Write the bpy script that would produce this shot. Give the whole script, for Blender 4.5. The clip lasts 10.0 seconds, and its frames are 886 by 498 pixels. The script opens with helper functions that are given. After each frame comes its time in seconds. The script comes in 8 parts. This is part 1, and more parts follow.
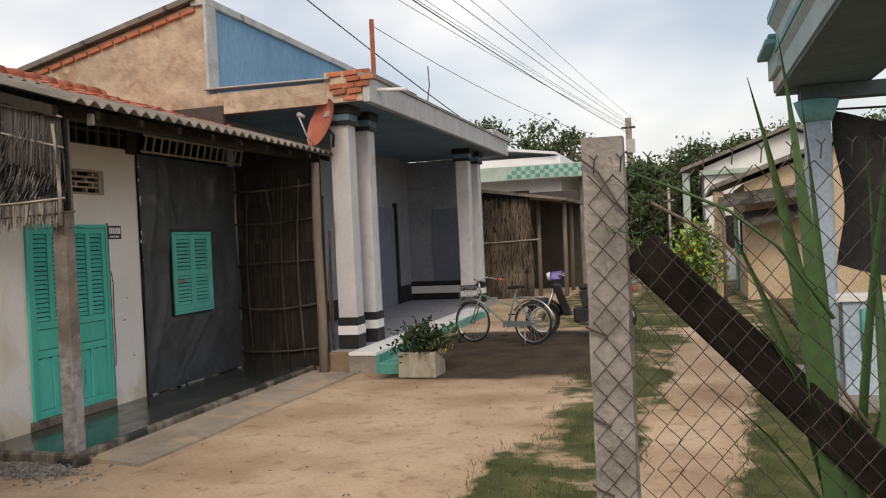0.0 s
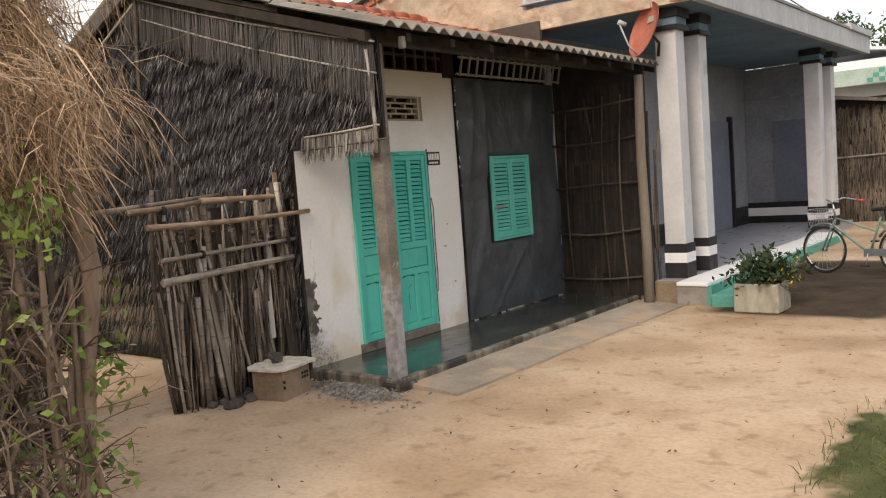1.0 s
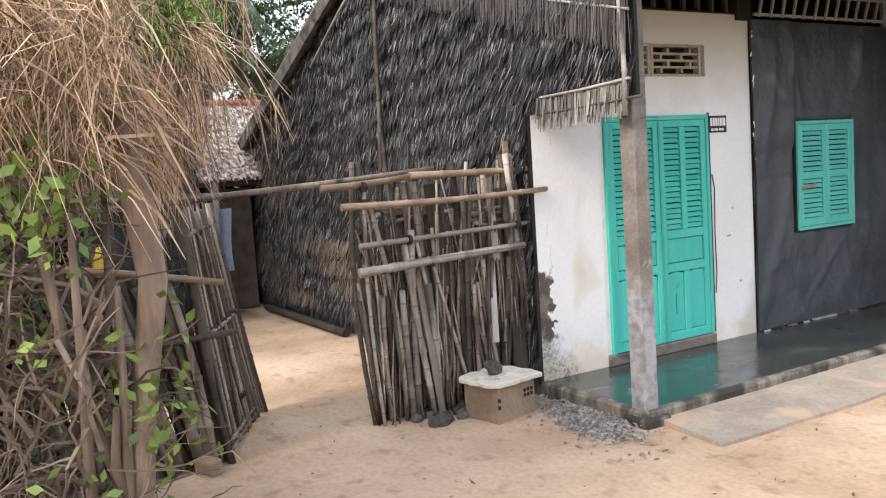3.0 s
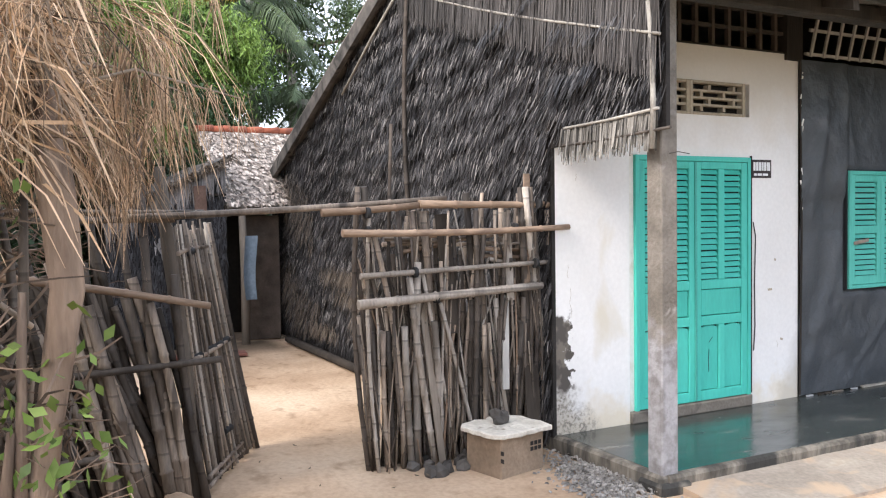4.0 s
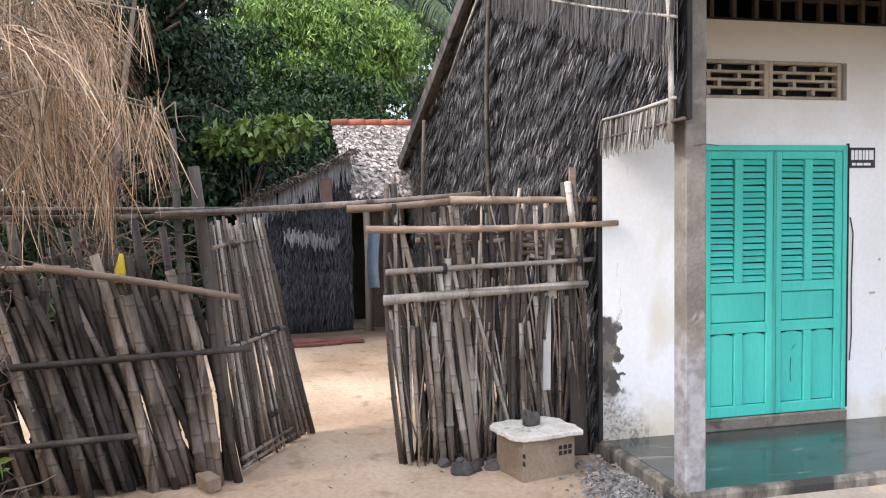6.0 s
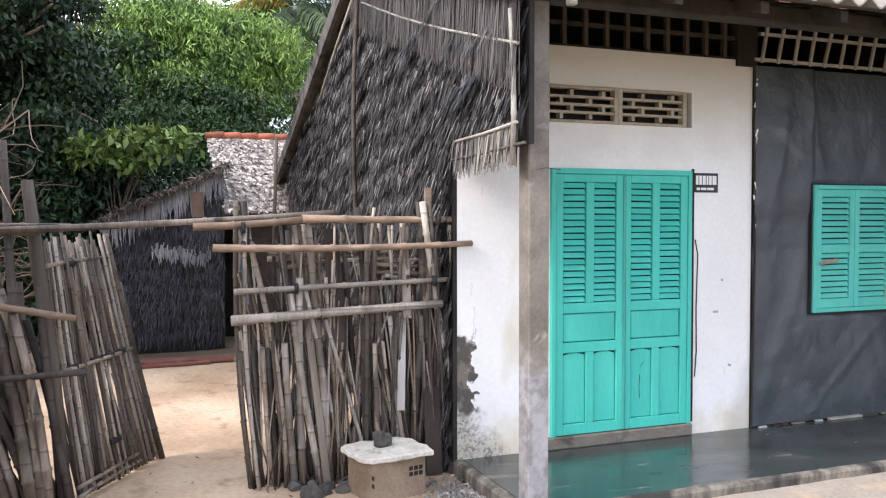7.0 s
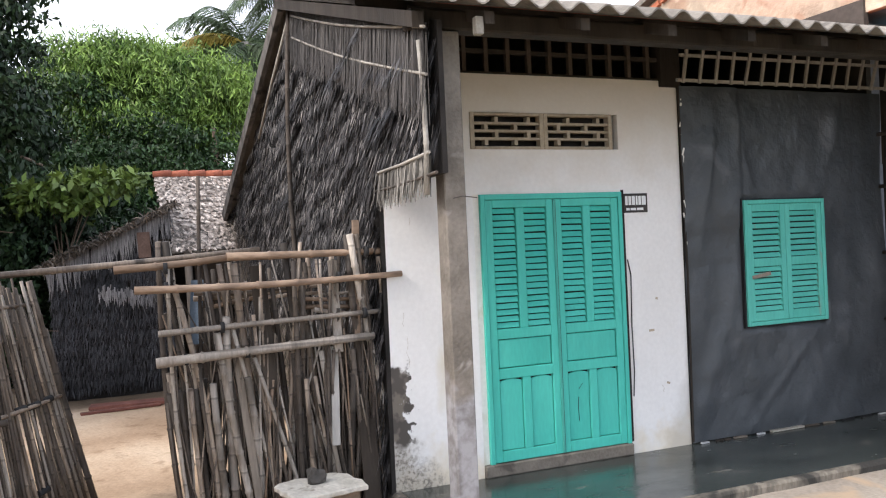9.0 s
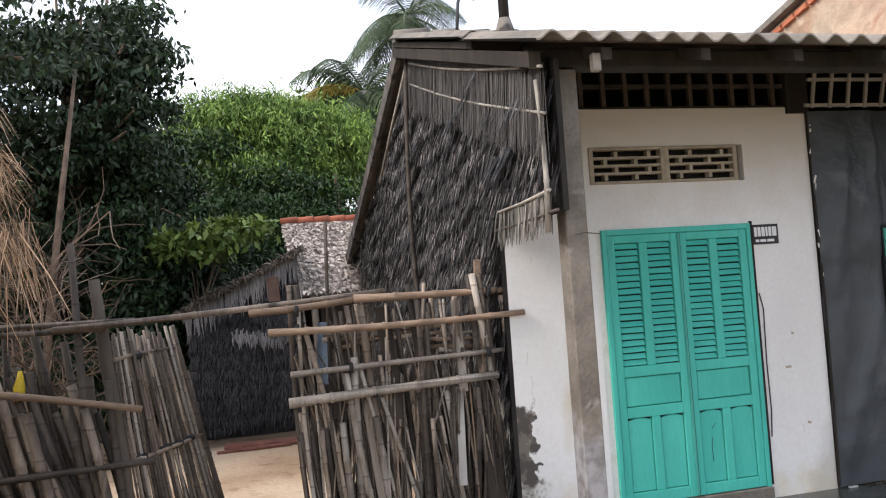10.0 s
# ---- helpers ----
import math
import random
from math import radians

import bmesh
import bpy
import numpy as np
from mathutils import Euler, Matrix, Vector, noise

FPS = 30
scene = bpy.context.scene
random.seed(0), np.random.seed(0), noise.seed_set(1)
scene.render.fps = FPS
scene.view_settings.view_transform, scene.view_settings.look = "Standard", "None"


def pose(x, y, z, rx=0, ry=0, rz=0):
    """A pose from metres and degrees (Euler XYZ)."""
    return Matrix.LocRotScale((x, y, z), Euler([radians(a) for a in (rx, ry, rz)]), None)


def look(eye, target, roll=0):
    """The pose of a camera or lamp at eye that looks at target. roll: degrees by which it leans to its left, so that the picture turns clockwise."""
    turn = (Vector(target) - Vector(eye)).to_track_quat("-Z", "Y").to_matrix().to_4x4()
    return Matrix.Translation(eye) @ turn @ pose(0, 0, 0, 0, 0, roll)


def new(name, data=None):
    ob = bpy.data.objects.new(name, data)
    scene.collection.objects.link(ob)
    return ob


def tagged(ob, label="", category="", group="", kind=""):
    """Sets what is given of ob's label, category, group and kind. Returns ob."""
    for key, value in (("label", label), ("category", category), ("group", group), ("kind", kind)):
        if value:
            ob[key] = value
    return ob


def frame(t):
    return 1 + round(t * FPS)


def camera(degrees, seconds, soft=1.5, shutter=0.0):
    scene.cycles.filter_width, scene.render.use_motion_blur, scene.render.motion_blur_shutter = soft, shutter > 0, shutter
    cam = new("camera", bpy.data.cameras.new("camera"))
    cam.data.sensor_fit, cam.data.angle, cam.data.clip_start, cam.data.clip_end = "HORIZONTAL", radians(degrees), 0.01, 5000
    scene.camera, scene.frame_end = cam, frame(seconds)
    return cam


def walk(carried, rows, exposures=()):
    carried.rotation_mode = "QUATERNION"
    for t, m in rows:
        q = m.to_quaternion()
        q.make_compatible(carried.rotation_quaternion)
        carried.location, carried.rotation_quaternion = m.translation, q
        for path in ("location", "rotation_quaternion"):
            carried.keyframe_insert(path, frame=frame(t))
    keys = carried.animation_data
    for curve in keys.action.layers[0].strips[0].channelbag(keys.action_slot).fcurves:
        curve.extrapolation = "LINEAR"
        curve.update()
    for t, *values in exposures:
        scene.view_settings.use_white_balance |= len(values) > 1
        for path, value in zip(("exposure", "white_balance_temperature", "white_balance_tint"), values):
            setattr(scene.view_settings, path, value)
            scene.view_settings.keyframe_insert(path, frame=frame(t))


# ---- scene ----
cam = camera(55.7, 10.0, soft=1.15)
PATH = [
    (0, (-0.498, 0.108, 1.82), (-1.056, 2.028, 1.794), -2.7),
    (0.5, (-0.607, 0.484, 1.83), (-1.537, 2.253, 1.741), -3.6),
    (1, (-0.763, 0.783, 1.811), (-2.005, 2.342, 1.647), -4.3),
    (1.5, (-0.898, 1.148, 1.821), (-2.367, 2.495, 1.649), -3.5),
    (2, (-1.124, 1.511, 1.785), (-2.693, 2.74, 1.617), -4.0),
    (2.5, (-1.319, 1.873, 1.795), (-2.966, 2.991, 1.606), -5.4),
    (2.7, (-1.415, 2.026, 1.812), (-3.101, 3.084, 1.613), -5.1),
    (3.8, (-1.834, 2.576, 1.725), (-3.575, 3.555, 1.625), -1.0),
    (4, (-1.791, 2.66, 1.7), (-3.562, 3.586, 1.623), -0.8),
    (4.5, (-1.724, 2.957, 1.723), (-3.585, 3.687, 1.663), -0.1),
    (5, (-1.663, 3.227, 1.71), (-3.572, 3.82, 1.648), 0.2),
    (5.2, (-1.654, 3.364, 1.716), (-3.582, 3.891, 1.64), 0.4),
    (6.3, (-1.35, 3.82, 1.774), (-3.288, 4.303, 1.662), -1.0),
    (6.5, (-1.323, 3.882, 1.786), (-3.242, 4.435, 1.678), -0.7),
    (7, (-1.381, 4.012, 1.781), (-3.248, 4.725, 1.71), -0.1),
    (7.5, (-1.379, 4.112, 1.797), (-3.232, 4.865, 1.778), -0.5),
    (8, (-1.346, 4.228, 1.787), (-3.2, 4.979, 1.771), -0.6),
    (8.5, (-1.304, 4.288, 1.788), (-3.161, 5.029, 1.723), -2.2),
    (9, (-1.27, 4.297, 1.797), (-3.114, 5.071, 1.788), -2.6),
    (9.5, (-1.268, 4.281, 1.804), (-3.117, 5.039, 1.89), -3.2),
    (10, (-1.256, 4.26, 1.796), (-3.186, 4.775, 1.896), -3.9),
]
EXPO = [(0.0, -0.02, 7300, 13), (0.5, 0.08, 7400, 13), (1.5, 0.88, 7300, 13), (2.5, 1.2, 6700, 13), (4.0, 1.5, 6300, 13), (4.5, 1.2, 6250, 13), (6.5, 1.6, 6150, 14), (8.0, 1.25, 6200, 14), (8.5, 1.1, 6280, 14), (9.0, 1.2, 6320, 13), (9.5, 1.12, 6400, 13), (10.0, 0.92, 6450, 13)]
walk(cam, [(t, look(eye, target, roll)) for t, eye, target, roll in PATH], EXPO)

# ---- world and light ----
world = bpy.data.worlds.new("world")
scene.world = world
world.use_nodes = True
wt = world.node_tree
wt.nodes.clear()
w_out = wt.nodes.new("ShaderNodeOutputWorld")
w_bg = wt.nodes.new("ShaderNodeBackground")
w_sky = wt.nodes.new("ShaderNodeTexSky")
w_sky.sky_type = "NISHITA"
w_sky.sun_disc = False
w_sky.sun_elevation = radians(40)
w_sky.sun_rotation = radians(165)
w_sky.dust_density = 3.0
w_tc = wt.nodes.new("ShaderNodeTexCoord")
w_map = wt.nodes.new("ShaderNodeMapping")
w_map.inputs["Scale"].default_value = (1.0, 1.0, 2.2)
w_map.inputs["Location"].default_value = (0.35, 0.8, 0.1)
w_n = wt.nodes.new("ShaderNodeTexNoise")
w_n.inputs["Scale"].default_value = 1.6
w_n.inputs["Detail"].default_value = 4
w_ramp = wt.nodes.new("ShaderNodeValToRGB")
w_ramp.color_ramp.elements[0].position = 0.40
w_ramp.color_ramp.elements[0].color = (0.22, 0.22, 0.22, 1)
w_ramp.color_ramp.elements[1].position = 0.62
w_ramp.color_ramp.elements[1].color = (0.95, 0.95, 0.95, 1)
w_mix = wt.nodes.new("ShaderNodeMixRGB")
w_mix.inputs[2].default_value = (7.4, 7.7, 8.1, 1)
wt.links.new(w_tc.outputs["Generated"], w_map.inputs[0])
wt.links.new(w_map.outputs[0], w_n.inputs["Vector"])
wt.links.new(w_n.outputs["Fac"], w_ramp.inputs[0])
wt.links.new(w_ramp.outputs[0], w_mix.inputs[0])
wt.links.new(w_sky.outputs[0], w_mix.inputs[1])
wt.links.new(w_mix.outputs[0], w_bg.inputs[0])
w_bg.inputs[1].default_value = 0.15
wt.links.new(w_bg.outputs[0], w_out.inputs[0])

sun = new("sun", bpy.data.lights.new("sun", "SUN"))
sun.data.energy = 1.2
sun.data.angle = radians(18)
sun.data.color = (1.0, 0.93, 0.82)
sun.matrix_world = look((3, -9, 9.5), (1, 0, 2))


# ---- materials ----
def surf(name, c1, c2, scale=3.0, rough=0.85, bump=0.25, fine=40.0, stretch=(1, 1, 1), vary=0.0, island=0.0,
         metal=0.0, c3=None, c3_scale=1.2, c3_at=0.6, spec=0.4, bump_scale=0.01, grainy=0.55, rings=0.0):
    """A two-scale procedural surface: broad patches from c1 to c2, fine grain, optional blotches of c3."""
    m = bpy.data.materials.new(name)
    m.use_nodes = True
    nt = m.node_tree
    b = nt.nodes["Principled BSDF"]
    b.inputs["Metallic"].default_value = metal
    b.inputs["Specular IOR Level"].default_value = spec
    tc = nt.nodes.new("ShaderNodeTexCoord")
    mp = nt.nodes.new("ShaderNodeMapping")
    mp.inputs["Scale"].default_value = stretch
    nt.links.new(tc.outputs["Object"], mp.inputs[0])
    info = nt.nodes.new("ShaderNodeObjectInfo")
    shift = nt.nodes.new("ShaderNodeVectorMath")
    shift.operation = "ADD"
    mul = nt.nodes.new("ShaderNodeMath")
    mul.operation = "MULTIPLY"
    mul.inputs[1].default_value = 17.0
    nt.links.new(info.outputs["Random"], mul.inputs[0])
    nt.links.new(mp.outputs[0], shift.inputs[0])
    nt.links.new(mul.outputs[0], shift.inputs[1])
    vec = shift.outputs[0]

    def noise_at(sc, detail=5.0, dist=0.0):
        n = nt.nodes.new("ShaderNodeTexNoise")
        n.inputs["Scale"].default_value = sc
        n.inputs["Detail"].default_value = detail
        n.inputs["Distortion"].default_value = dist
        nt.links.new(vec, n.inputs["Vector"])
        return n.outputs["Fac"]

    def ramp_of(src, lo, hi, a, bcol):
        r = nt.nodes.new("ShaderNodeValToRGB")
        r.color_ramp.elements[0].position, r.color_ramp.elements[1].position = lo, hi
        r.color_ramp.elements[0].color, r.color_ramp.elements[1].color = (*a, 1), (*bcol, 1)
        nt.links.new(src, r.inputs[0])
        return r.outputs[0]

    def mix(kind, fac, a, bsock):
        x = nt.nodes.new("ShaderNodeMixRGB")
        x.blend_type = kind
        if isinstance(fac, float):
            x.inputs[0].default_value = fac
        else:
            nt.links.new(fac, x.inputs[0])
        nt.links.new(a, x.inputs[1])
        if isinstance(bsock, tuple):
            x.inputs[2].default_value = (*bsock, 1)
        else:
            nt.links.new(bsock, x.inputs[2])
        return x.outputs[0]

    col = ramp_of(noise_at(scale, 5, 0.4), 0.32, 0.68, c1, c2)
    grain = noise_at(fine, 6)
    col = mix("MULTIPLY", grainy, col, ramp_of(grain, 0.25, 0.75, (0.62, 0.62, 0.62), (1.18, 1.18, 1.18)))
    if c3:
        col = mix("MIX", ramp_of(noise_at(c3_scale, 7, 0.8), c3_at, c3_at + 0.1, (0, 0, 0), (1, 1, 1)), col, c3)
    for amount, source in ((vary, info.outputs["Random"]), (island, None)):
        if amount:
            if source is None:
                source = nt.nodes.new("ShaderNodeNewGeometry").outputs["Random Per Island"]
            col = mix("MULTIPLY", 1.0, col, ramp_of(source, 0.0, 1.0, (1 - amount,) * 3, (1 + amount,) * 3))
    if rings:
        # nodes of the cane: a dark groove and a pale lip at even steps up the stem
        sp = nt.nodes.new("ShaderNodeSeparateXYZ")
        nt.links.new(tc.outputs["Object"], sp.inputs[0])
        step = nt.nodes.new("ShaderNodeMath")
        step.operation = "MULTIPLY_ADD"
        step.inputs[1].default_value = 1.0 / rings
        nt.links.new(sp.outputs["Z"], step.inputs[0])
        nt.links.new(mul.outputs[0], step.inputs[2])
        fr = nt.nodes.new("ShaderNodeMath")
        fr.operation = "FRACT"
        nt.links.new(step.outputs[0], fr.inputs[0])
        rr = nt.nodes.new("ShaderNodeValToRGB")
        els = rr.color_ramp.elements
        els[0].position, els[1].position = 0.0, 1.0
        els[0].color, els[1].color = (0.75, 0.75, 0.75, 1), (1, 1, 1, 1)
        for at, v in ((0.03, 0.30), (0.06, 0.35), (0.075, 1.40), (0.12, 1.15), (0.3, 1.0)):
            e = els.new(at)
            e.color = (v, v, v, 1)
        nt.links.new(fr.outputs[0], rr.inputs[0])
        col = mix("MULTIPLY", 0.55, col, rr.outputs[0])
    nt.links.new(col, b.inputs["Base Color"])
    r2 = ramp_of(noise_at(scale * 2.3, 4), 0.3, 0.7, (max(rough - 0.1, 0.02),) * 3, (min(rough + 0.1, 1),) * 3)
    nt.links.new(r2, b.inputs["Roughness"])
    if bump:
        bp = nt.nodes.new("ShaderNodeBump")
        bp.inputs["Strength"].default_value = bump
        bp.inputs["Distance"].default_value = bump_scale
        nt.links.new(grain, bp.inputs["Height"])
        nt.links.new(bp.outputs[0], b.inputs["Normal"])
    return m


SAND, GRASS = (0.46, 0.31, 0.18), (0.10, 0.13, 0.035)
M = {}
M["plaster"] = surf("white_plaster", (0.72, 0.70, 0.645), (0.80, 0.785, 0.74), 1.6, 0.9, 0.2, 30, c3=(0.60, 0.56, 0.44), c3_scale=1.5, c3_at=0.57, grainy=0.25)
M["white"] = surf("white_paint", (0.70, 0.71, 0.73), (0.80, 0.81, 0.82), 2.0, 0.7, 0.1, 25, grainy=0.15)
M["concrete"] = surf("grey_concrete", (0.22, 0.20, 0.18), (0.34, 0.32, 0.29), 3.0, 0.92, 0.5, 45, c3=(0.12, 0.11, 0.10), c3_scale=3.0, c3_at=0.64)
M["apron"] = surf("pale_cement", (0.29, 0.245, 0.20), (0.42, 0.36, 0.295), 2.4, 0.9, 0.4, 35, c3=(0.46, 0.34, 0.235), c3_scale=2.2, c3_at=0.54)
M["sill"] = surf("brown_grey_cement", (0.13, 0.115, 0.095), (0.21, 0.185, 0.155), 5, 0.92, 0.6, 45, c3=(0.08, 0.07, 0.06), c3_scale=6, c3_at=0.60)
M["wet_floor"] = surf("polished_wet_cement", (0.030, 0.036, 0.034), (0.060, 0.068, 0.064), 2.2, 0.18, 0.10, 22, stretch=(1.6, 0.6, 1), spec=0.6, grainy=0.8, c3=(0.13, 0.125, 0.112), c3_scale=4.5, c3_at=0.60)
M["kerb"] = surf("mossy_cement_edge", (0.10, 0.088, 0.072), (0.30, 0.265, 0.215), 13.0, 0.95, 0.9, 35, stretch=(1, 1, 0.3), grainy=0.9, c3=(0.040, 0.038, 0.034), c3_scale=2.2, c3_at=0.45)
M["tarp"] = surf("dark_grey_tarpaulin", (0.050, 0.057, 0.064), (0.082, 0.090, 0.099), 1.4, 0.45, 0.8, 3.5, grainy=0.45, bump_scale=0.07, c3=(0.10, 0.107, 0.118), c3_scale=2.0, c3_at=0.62)
M["green"] = surf("turquoise_paint", (0.05, 0.44, 0.365), (0.075, 0.53, 0.44), 2.5, 0.5, 0.12, 60, grainy=0.25, stretch=(1, 1, 0.2), c3=(0.035, 0.26, 0.22), c3_scale=5, c3_at=0.68)
M["green_old"] = surf("faded_turquoise_paint", (0.075, 0.42, 0.35), (0.11, 0.50, 0.42), 2.5, 0.6, 0.15, 60, grainy=0.3, stretch=(1, 1, 0.2), c3=(0.20, 0.30, 0.24), c3_scale=7, c3_at=0.66)
M["green_grimy"] = surf("soiled_turquoise_paint", (0.045, 0.27, 0.22), (0.07, 0.42, 0.35), 3, 0.6, 0.2, 60, stretch=(1, 1, 0.15), c3=(0.07, 0.13, 0.10), c3_scale=2.2, c3_at=0.5)
# lowered towards black so the porch timber carries the eave's shade in its colour
M["dark_wood"] = surf("weathered_dark_wood", (0.024, 0.019, 0.015), (0.058, 0.046, 0.036), 4, 0.9, 0.4, 60, stretch=(1, 1, 0.15), vary=0.25)
M["grey_wood"] = surf("weathered_grey_wood", (0.15, 0.125, 0.10), (0.26, 0.22, 0.18), 4, 0.9, 0.5, 70, stretch=(1, 1, 0.12), vary=0.25)
M["bamboo"] = surf("weathered_bamboo", (0.120, 0.092, 0.072), (0.35, 0.28, 0.218), 6, 0.65, 0.5, 70, stretch=(1, 1, 0.2), vary=0.55, grainy=0.9, c3=(0.07, 0.055, 0.043), c3_scale=5, c3_at=0.56, rings=0.23)
M["bamboo_dark"] = surf("dark_old_bamboo", (0.042, 0.034, 0.028), (0.125, 0.100, 0.080), 5, 0.75, 0.4, 60, stretch=(1, 1, 0.25), vary=0.45, grainy=0.8, c3=(0.05, 0.04, 0.035), c3_scale=4, rings=0.26)
M["bamboo_tan"] = surf("tan_bamboo", (0.215, 0.145, 0.098), (0.33, 0.235, 0.165), 5, 0.65, 0.4, 50, stretch=(1, 0.3, 1), vary=0.2, grainy=0.7, c3=(0.16, 0.11, 0.08), c3_scale=5)
M["bamboo_pale"] = surf("bleached_grey_bamboo", (0.26, 0.225, 0.19), (0.45, 0.395, 0.34), 6, 0.65, 0.5, 70, stretch=(1, 1, 0.2), vary=0.3, grainy=0.8, c3=(0.14, 0.115, 0.09), c3_scale=5, c3_at=0.60, rings=0.24)
M["twig_pale"] = surf("bare_pale_branch", (0.28, 0.22, 0.165), (0.42, 0.34, 0.26), 6, 0.85, 0.4, 50, vary=0.3)
M["stick"] = surf("pale_split_bamboo", (0.26, 0.24, 0.21), (0.42, 0.39, 0.34), 6, 0.8, 0.3, 60, vary=0.15)
M["thatch"] = surf("aged_black_thatch", (0.014, 0.0136, 0.015), (0.052, 0.050, 0.053), 1.1, 0.55, 0.2, 50, island=0.92, c3=(0.12, 0.095, 0.075), c3_scale=0.8, c3_at=0.70)
M["thatch_pale"] = surf("pale_thatch", (0.10, 0.093, 0.084), (0.25, 0.232, 0.205), 2, 0.9, 0.2, 50, island=0.7)
M["thatch_tan"] = surf("tan_thatch", (0.075, 0.061, 0.048), (0.18, 0.145, 0.112), 2, 0.9, 0.2, 50, island=0.6)
M["backing"] = surf("dark_thatch_backing", (0.015, 0.013, 0.012), (0.03, 0.026, 0.024), 4, 0.95, 0.3, 50)
M["hay"] = surf("dry_palm_leaves", (0.29, 0.195, 0.125), (0.60, 0.43, 0.285), 2.5, 0.9, 0.2, 50, island=0.85)
M["fibro"] = surf("weathered_fibre_cement", (0.15, 0.135, 0.115), (0.27, 0.24, 0.205), 2.5, 0.95, 0.5, 40, c3=(0.06, 0.055, 0.05), c3_scale=3)
M["clay"] = surf("red_clay", (0.36, 0.10, 0.055), (0.48, 0.16, 0.09), 5, 0.85, 0.3, 40, vary=0.3, c3=(0.18, 0.10, 0.08), c3_scale=4)
M["shell_roof"] = surf("speckled_leaf_roof", (0.17, 0.13, 0.105), (0.62, 0.54, 0.47), 14, 0.9, 0.3, 40, island=0.75)
M["gable"] = surf("raw_render", (0.46, 0.355, 0.265), (0.60, 0.485, 0.365), 2.2, 0.95, 1.0, 5, bump_scale=0.06, grainy=0.7, c3=(0.40, 0.27, 0.19), c3_scale=2.6, c3_at=0.57)
M["blue"] = surf("blue_paint", (0.16, 0.335, 0.52), (0.22, 0.41, 0.59), 1.2, 0.8, 0.15, 20, stretch=(1, 1, 0.3))
M["slab_blue"] = surf("pale_blue_soffit", (0.12, 0.19, 0.25), (0.16, 0.24, 0.31), 1.5, 0.85, 0.15, 20)
M["grey_paint"] = surf("grey_paint", (0.25, 0.26, 0.295), (0.33, 0.34, 0.375), 1.5, 0.8, 0.1, 20)
M["blue_grey"] = surf("blue_grey_door_paint", (0.16, 0.18, 0.24), (0.20, 0.22, 0.28), 1.5, 0.7, 0.1, 20)
M["black"] = surf("black_paint", (0.012, 0.012, 0.014), (0.022, 0.022, 0.025), 3, 0.6, 0.1, 30)
M["teal_tile"] = surf("teal_paint", (0.07, 0.30, 0.25), (0.11, 0.38, 0.32), 2, 0.6, 0.1, 30)
M["brick"] = surf("red_brick", (0.40, 0.13, 0.07), (0.52, 0.20, 0.11), 6, 0.9, 0.4, 40, vary=0.25)
M["hollow_brick"] = surf("dusty_brown_block", (0.22, 0.16, 0.11), (0.32, 0.24, 0.17), 5, 0.95, 0.5, 40)
M["stone_white"] = surf("white_chipped_stone", (0.54, 0.50, 0.43), (0.70, 0.66, 0.58), 8, 0.9, 0.6, 40, c3=(0.30, 0.26, 0.21), c3_scale=9, c3_at=0.58)
M["rock"] = surf("dark_rock", (0.05, 0.045, 0.04), (0.12, 0.11, 0.10), 8, 0.9, 0.6, 40, vary=0.4)
M["rubble"] = surf("grey_rubble", (0.19, 0.175, 0.155), (0.36, 0.335, 0.305), 8, 0.95, 0.5, 60, island=0.35)
M["leaf"] = surf("green_leaves", (0.030, 0.075, 0.014), (0.065, 0.135, 0.028), 0.5, 0.55, 0.0, 20, island=0.55)
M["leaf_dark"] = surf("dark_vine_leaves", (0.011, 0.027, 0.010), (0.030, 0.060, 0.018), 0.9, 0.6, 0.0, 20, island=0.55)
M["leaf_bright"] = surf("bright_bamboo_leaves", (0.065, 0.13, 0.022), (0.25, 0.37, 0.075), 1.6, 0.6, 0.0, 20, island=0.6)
M["frond"] = surf("palm_fronds", (0.05, 0.085, 0.035), (0.10, 0.135, 0.065), 1, 0.6, 0.0, 20, island=0.4)
M["frond_yellow"] = surf("yellowing_palm_frond", (0.28, 0.22, 0.04), (0.42, 0.32, 0.06), 1, 0.6, 0.0, 20, island=0.3)
M["leaf_fresh"] = surf("fresh_hedge_leaves", (0.085, 0.145, 0.024), (0.19, 0.255, 0.055), 2, 0.55, 0.0, 20, island=0.4)
M["blade"] = surf("green_cane_blades", (0.028, 0.070, 0.022), (0.055, 0.112, 0.038), 2, 0.45, 0.1, 30, island=0.35)
M["twig"] = surf("dry_brown_twigs", (0.105, 0.076, 0.058), (0.24, 0.175, 0.13), 4, 0.9, 0.2, 40, island=0.6)
M["bark"] = surf("brown_bark", (0.13, 0.085, 0.060), (0.33, 0.24, 0.175), 9, 0.9, 1.0, 26, stretch=(1, 1, 0.22), bump_scale=0.02, grainy=0.9, c3=(0.09, 0.065, 0.05), c3_scale=7, c3_at=0.60)
M["palm_bark"] = surf("grey_palm_bark", (0.28, 0.26, 0.23), (0.40, 0.37, 0.33), 5, 0.9, 0.5, 30, stretch=(1, 1, 3))
M["grass"] = surf("grass", (0.055, 0.075, 0.018), (0.12, 0.135, 0.045), 1, 0.8, 0.0, 30, island=0.4)
M["flower"] = surf("yellow_petals", (0.60, 0.34, 0.02), (0.75, 0.48, 0.04), 3, 0.7, 0.0, 30)
M["metal"] = surf("dull_chrome", (0.45, 0.45, 0.46), (0.60, 0.60, 0.61), 4, 0.35, 0.05, 40, metal=0.9)
M["rubber"] = surf("black_rubber", (0.015, 0.015, 0.016), (0.03, 0.03, 0.031), 8, 0.8, 0.2, 60)
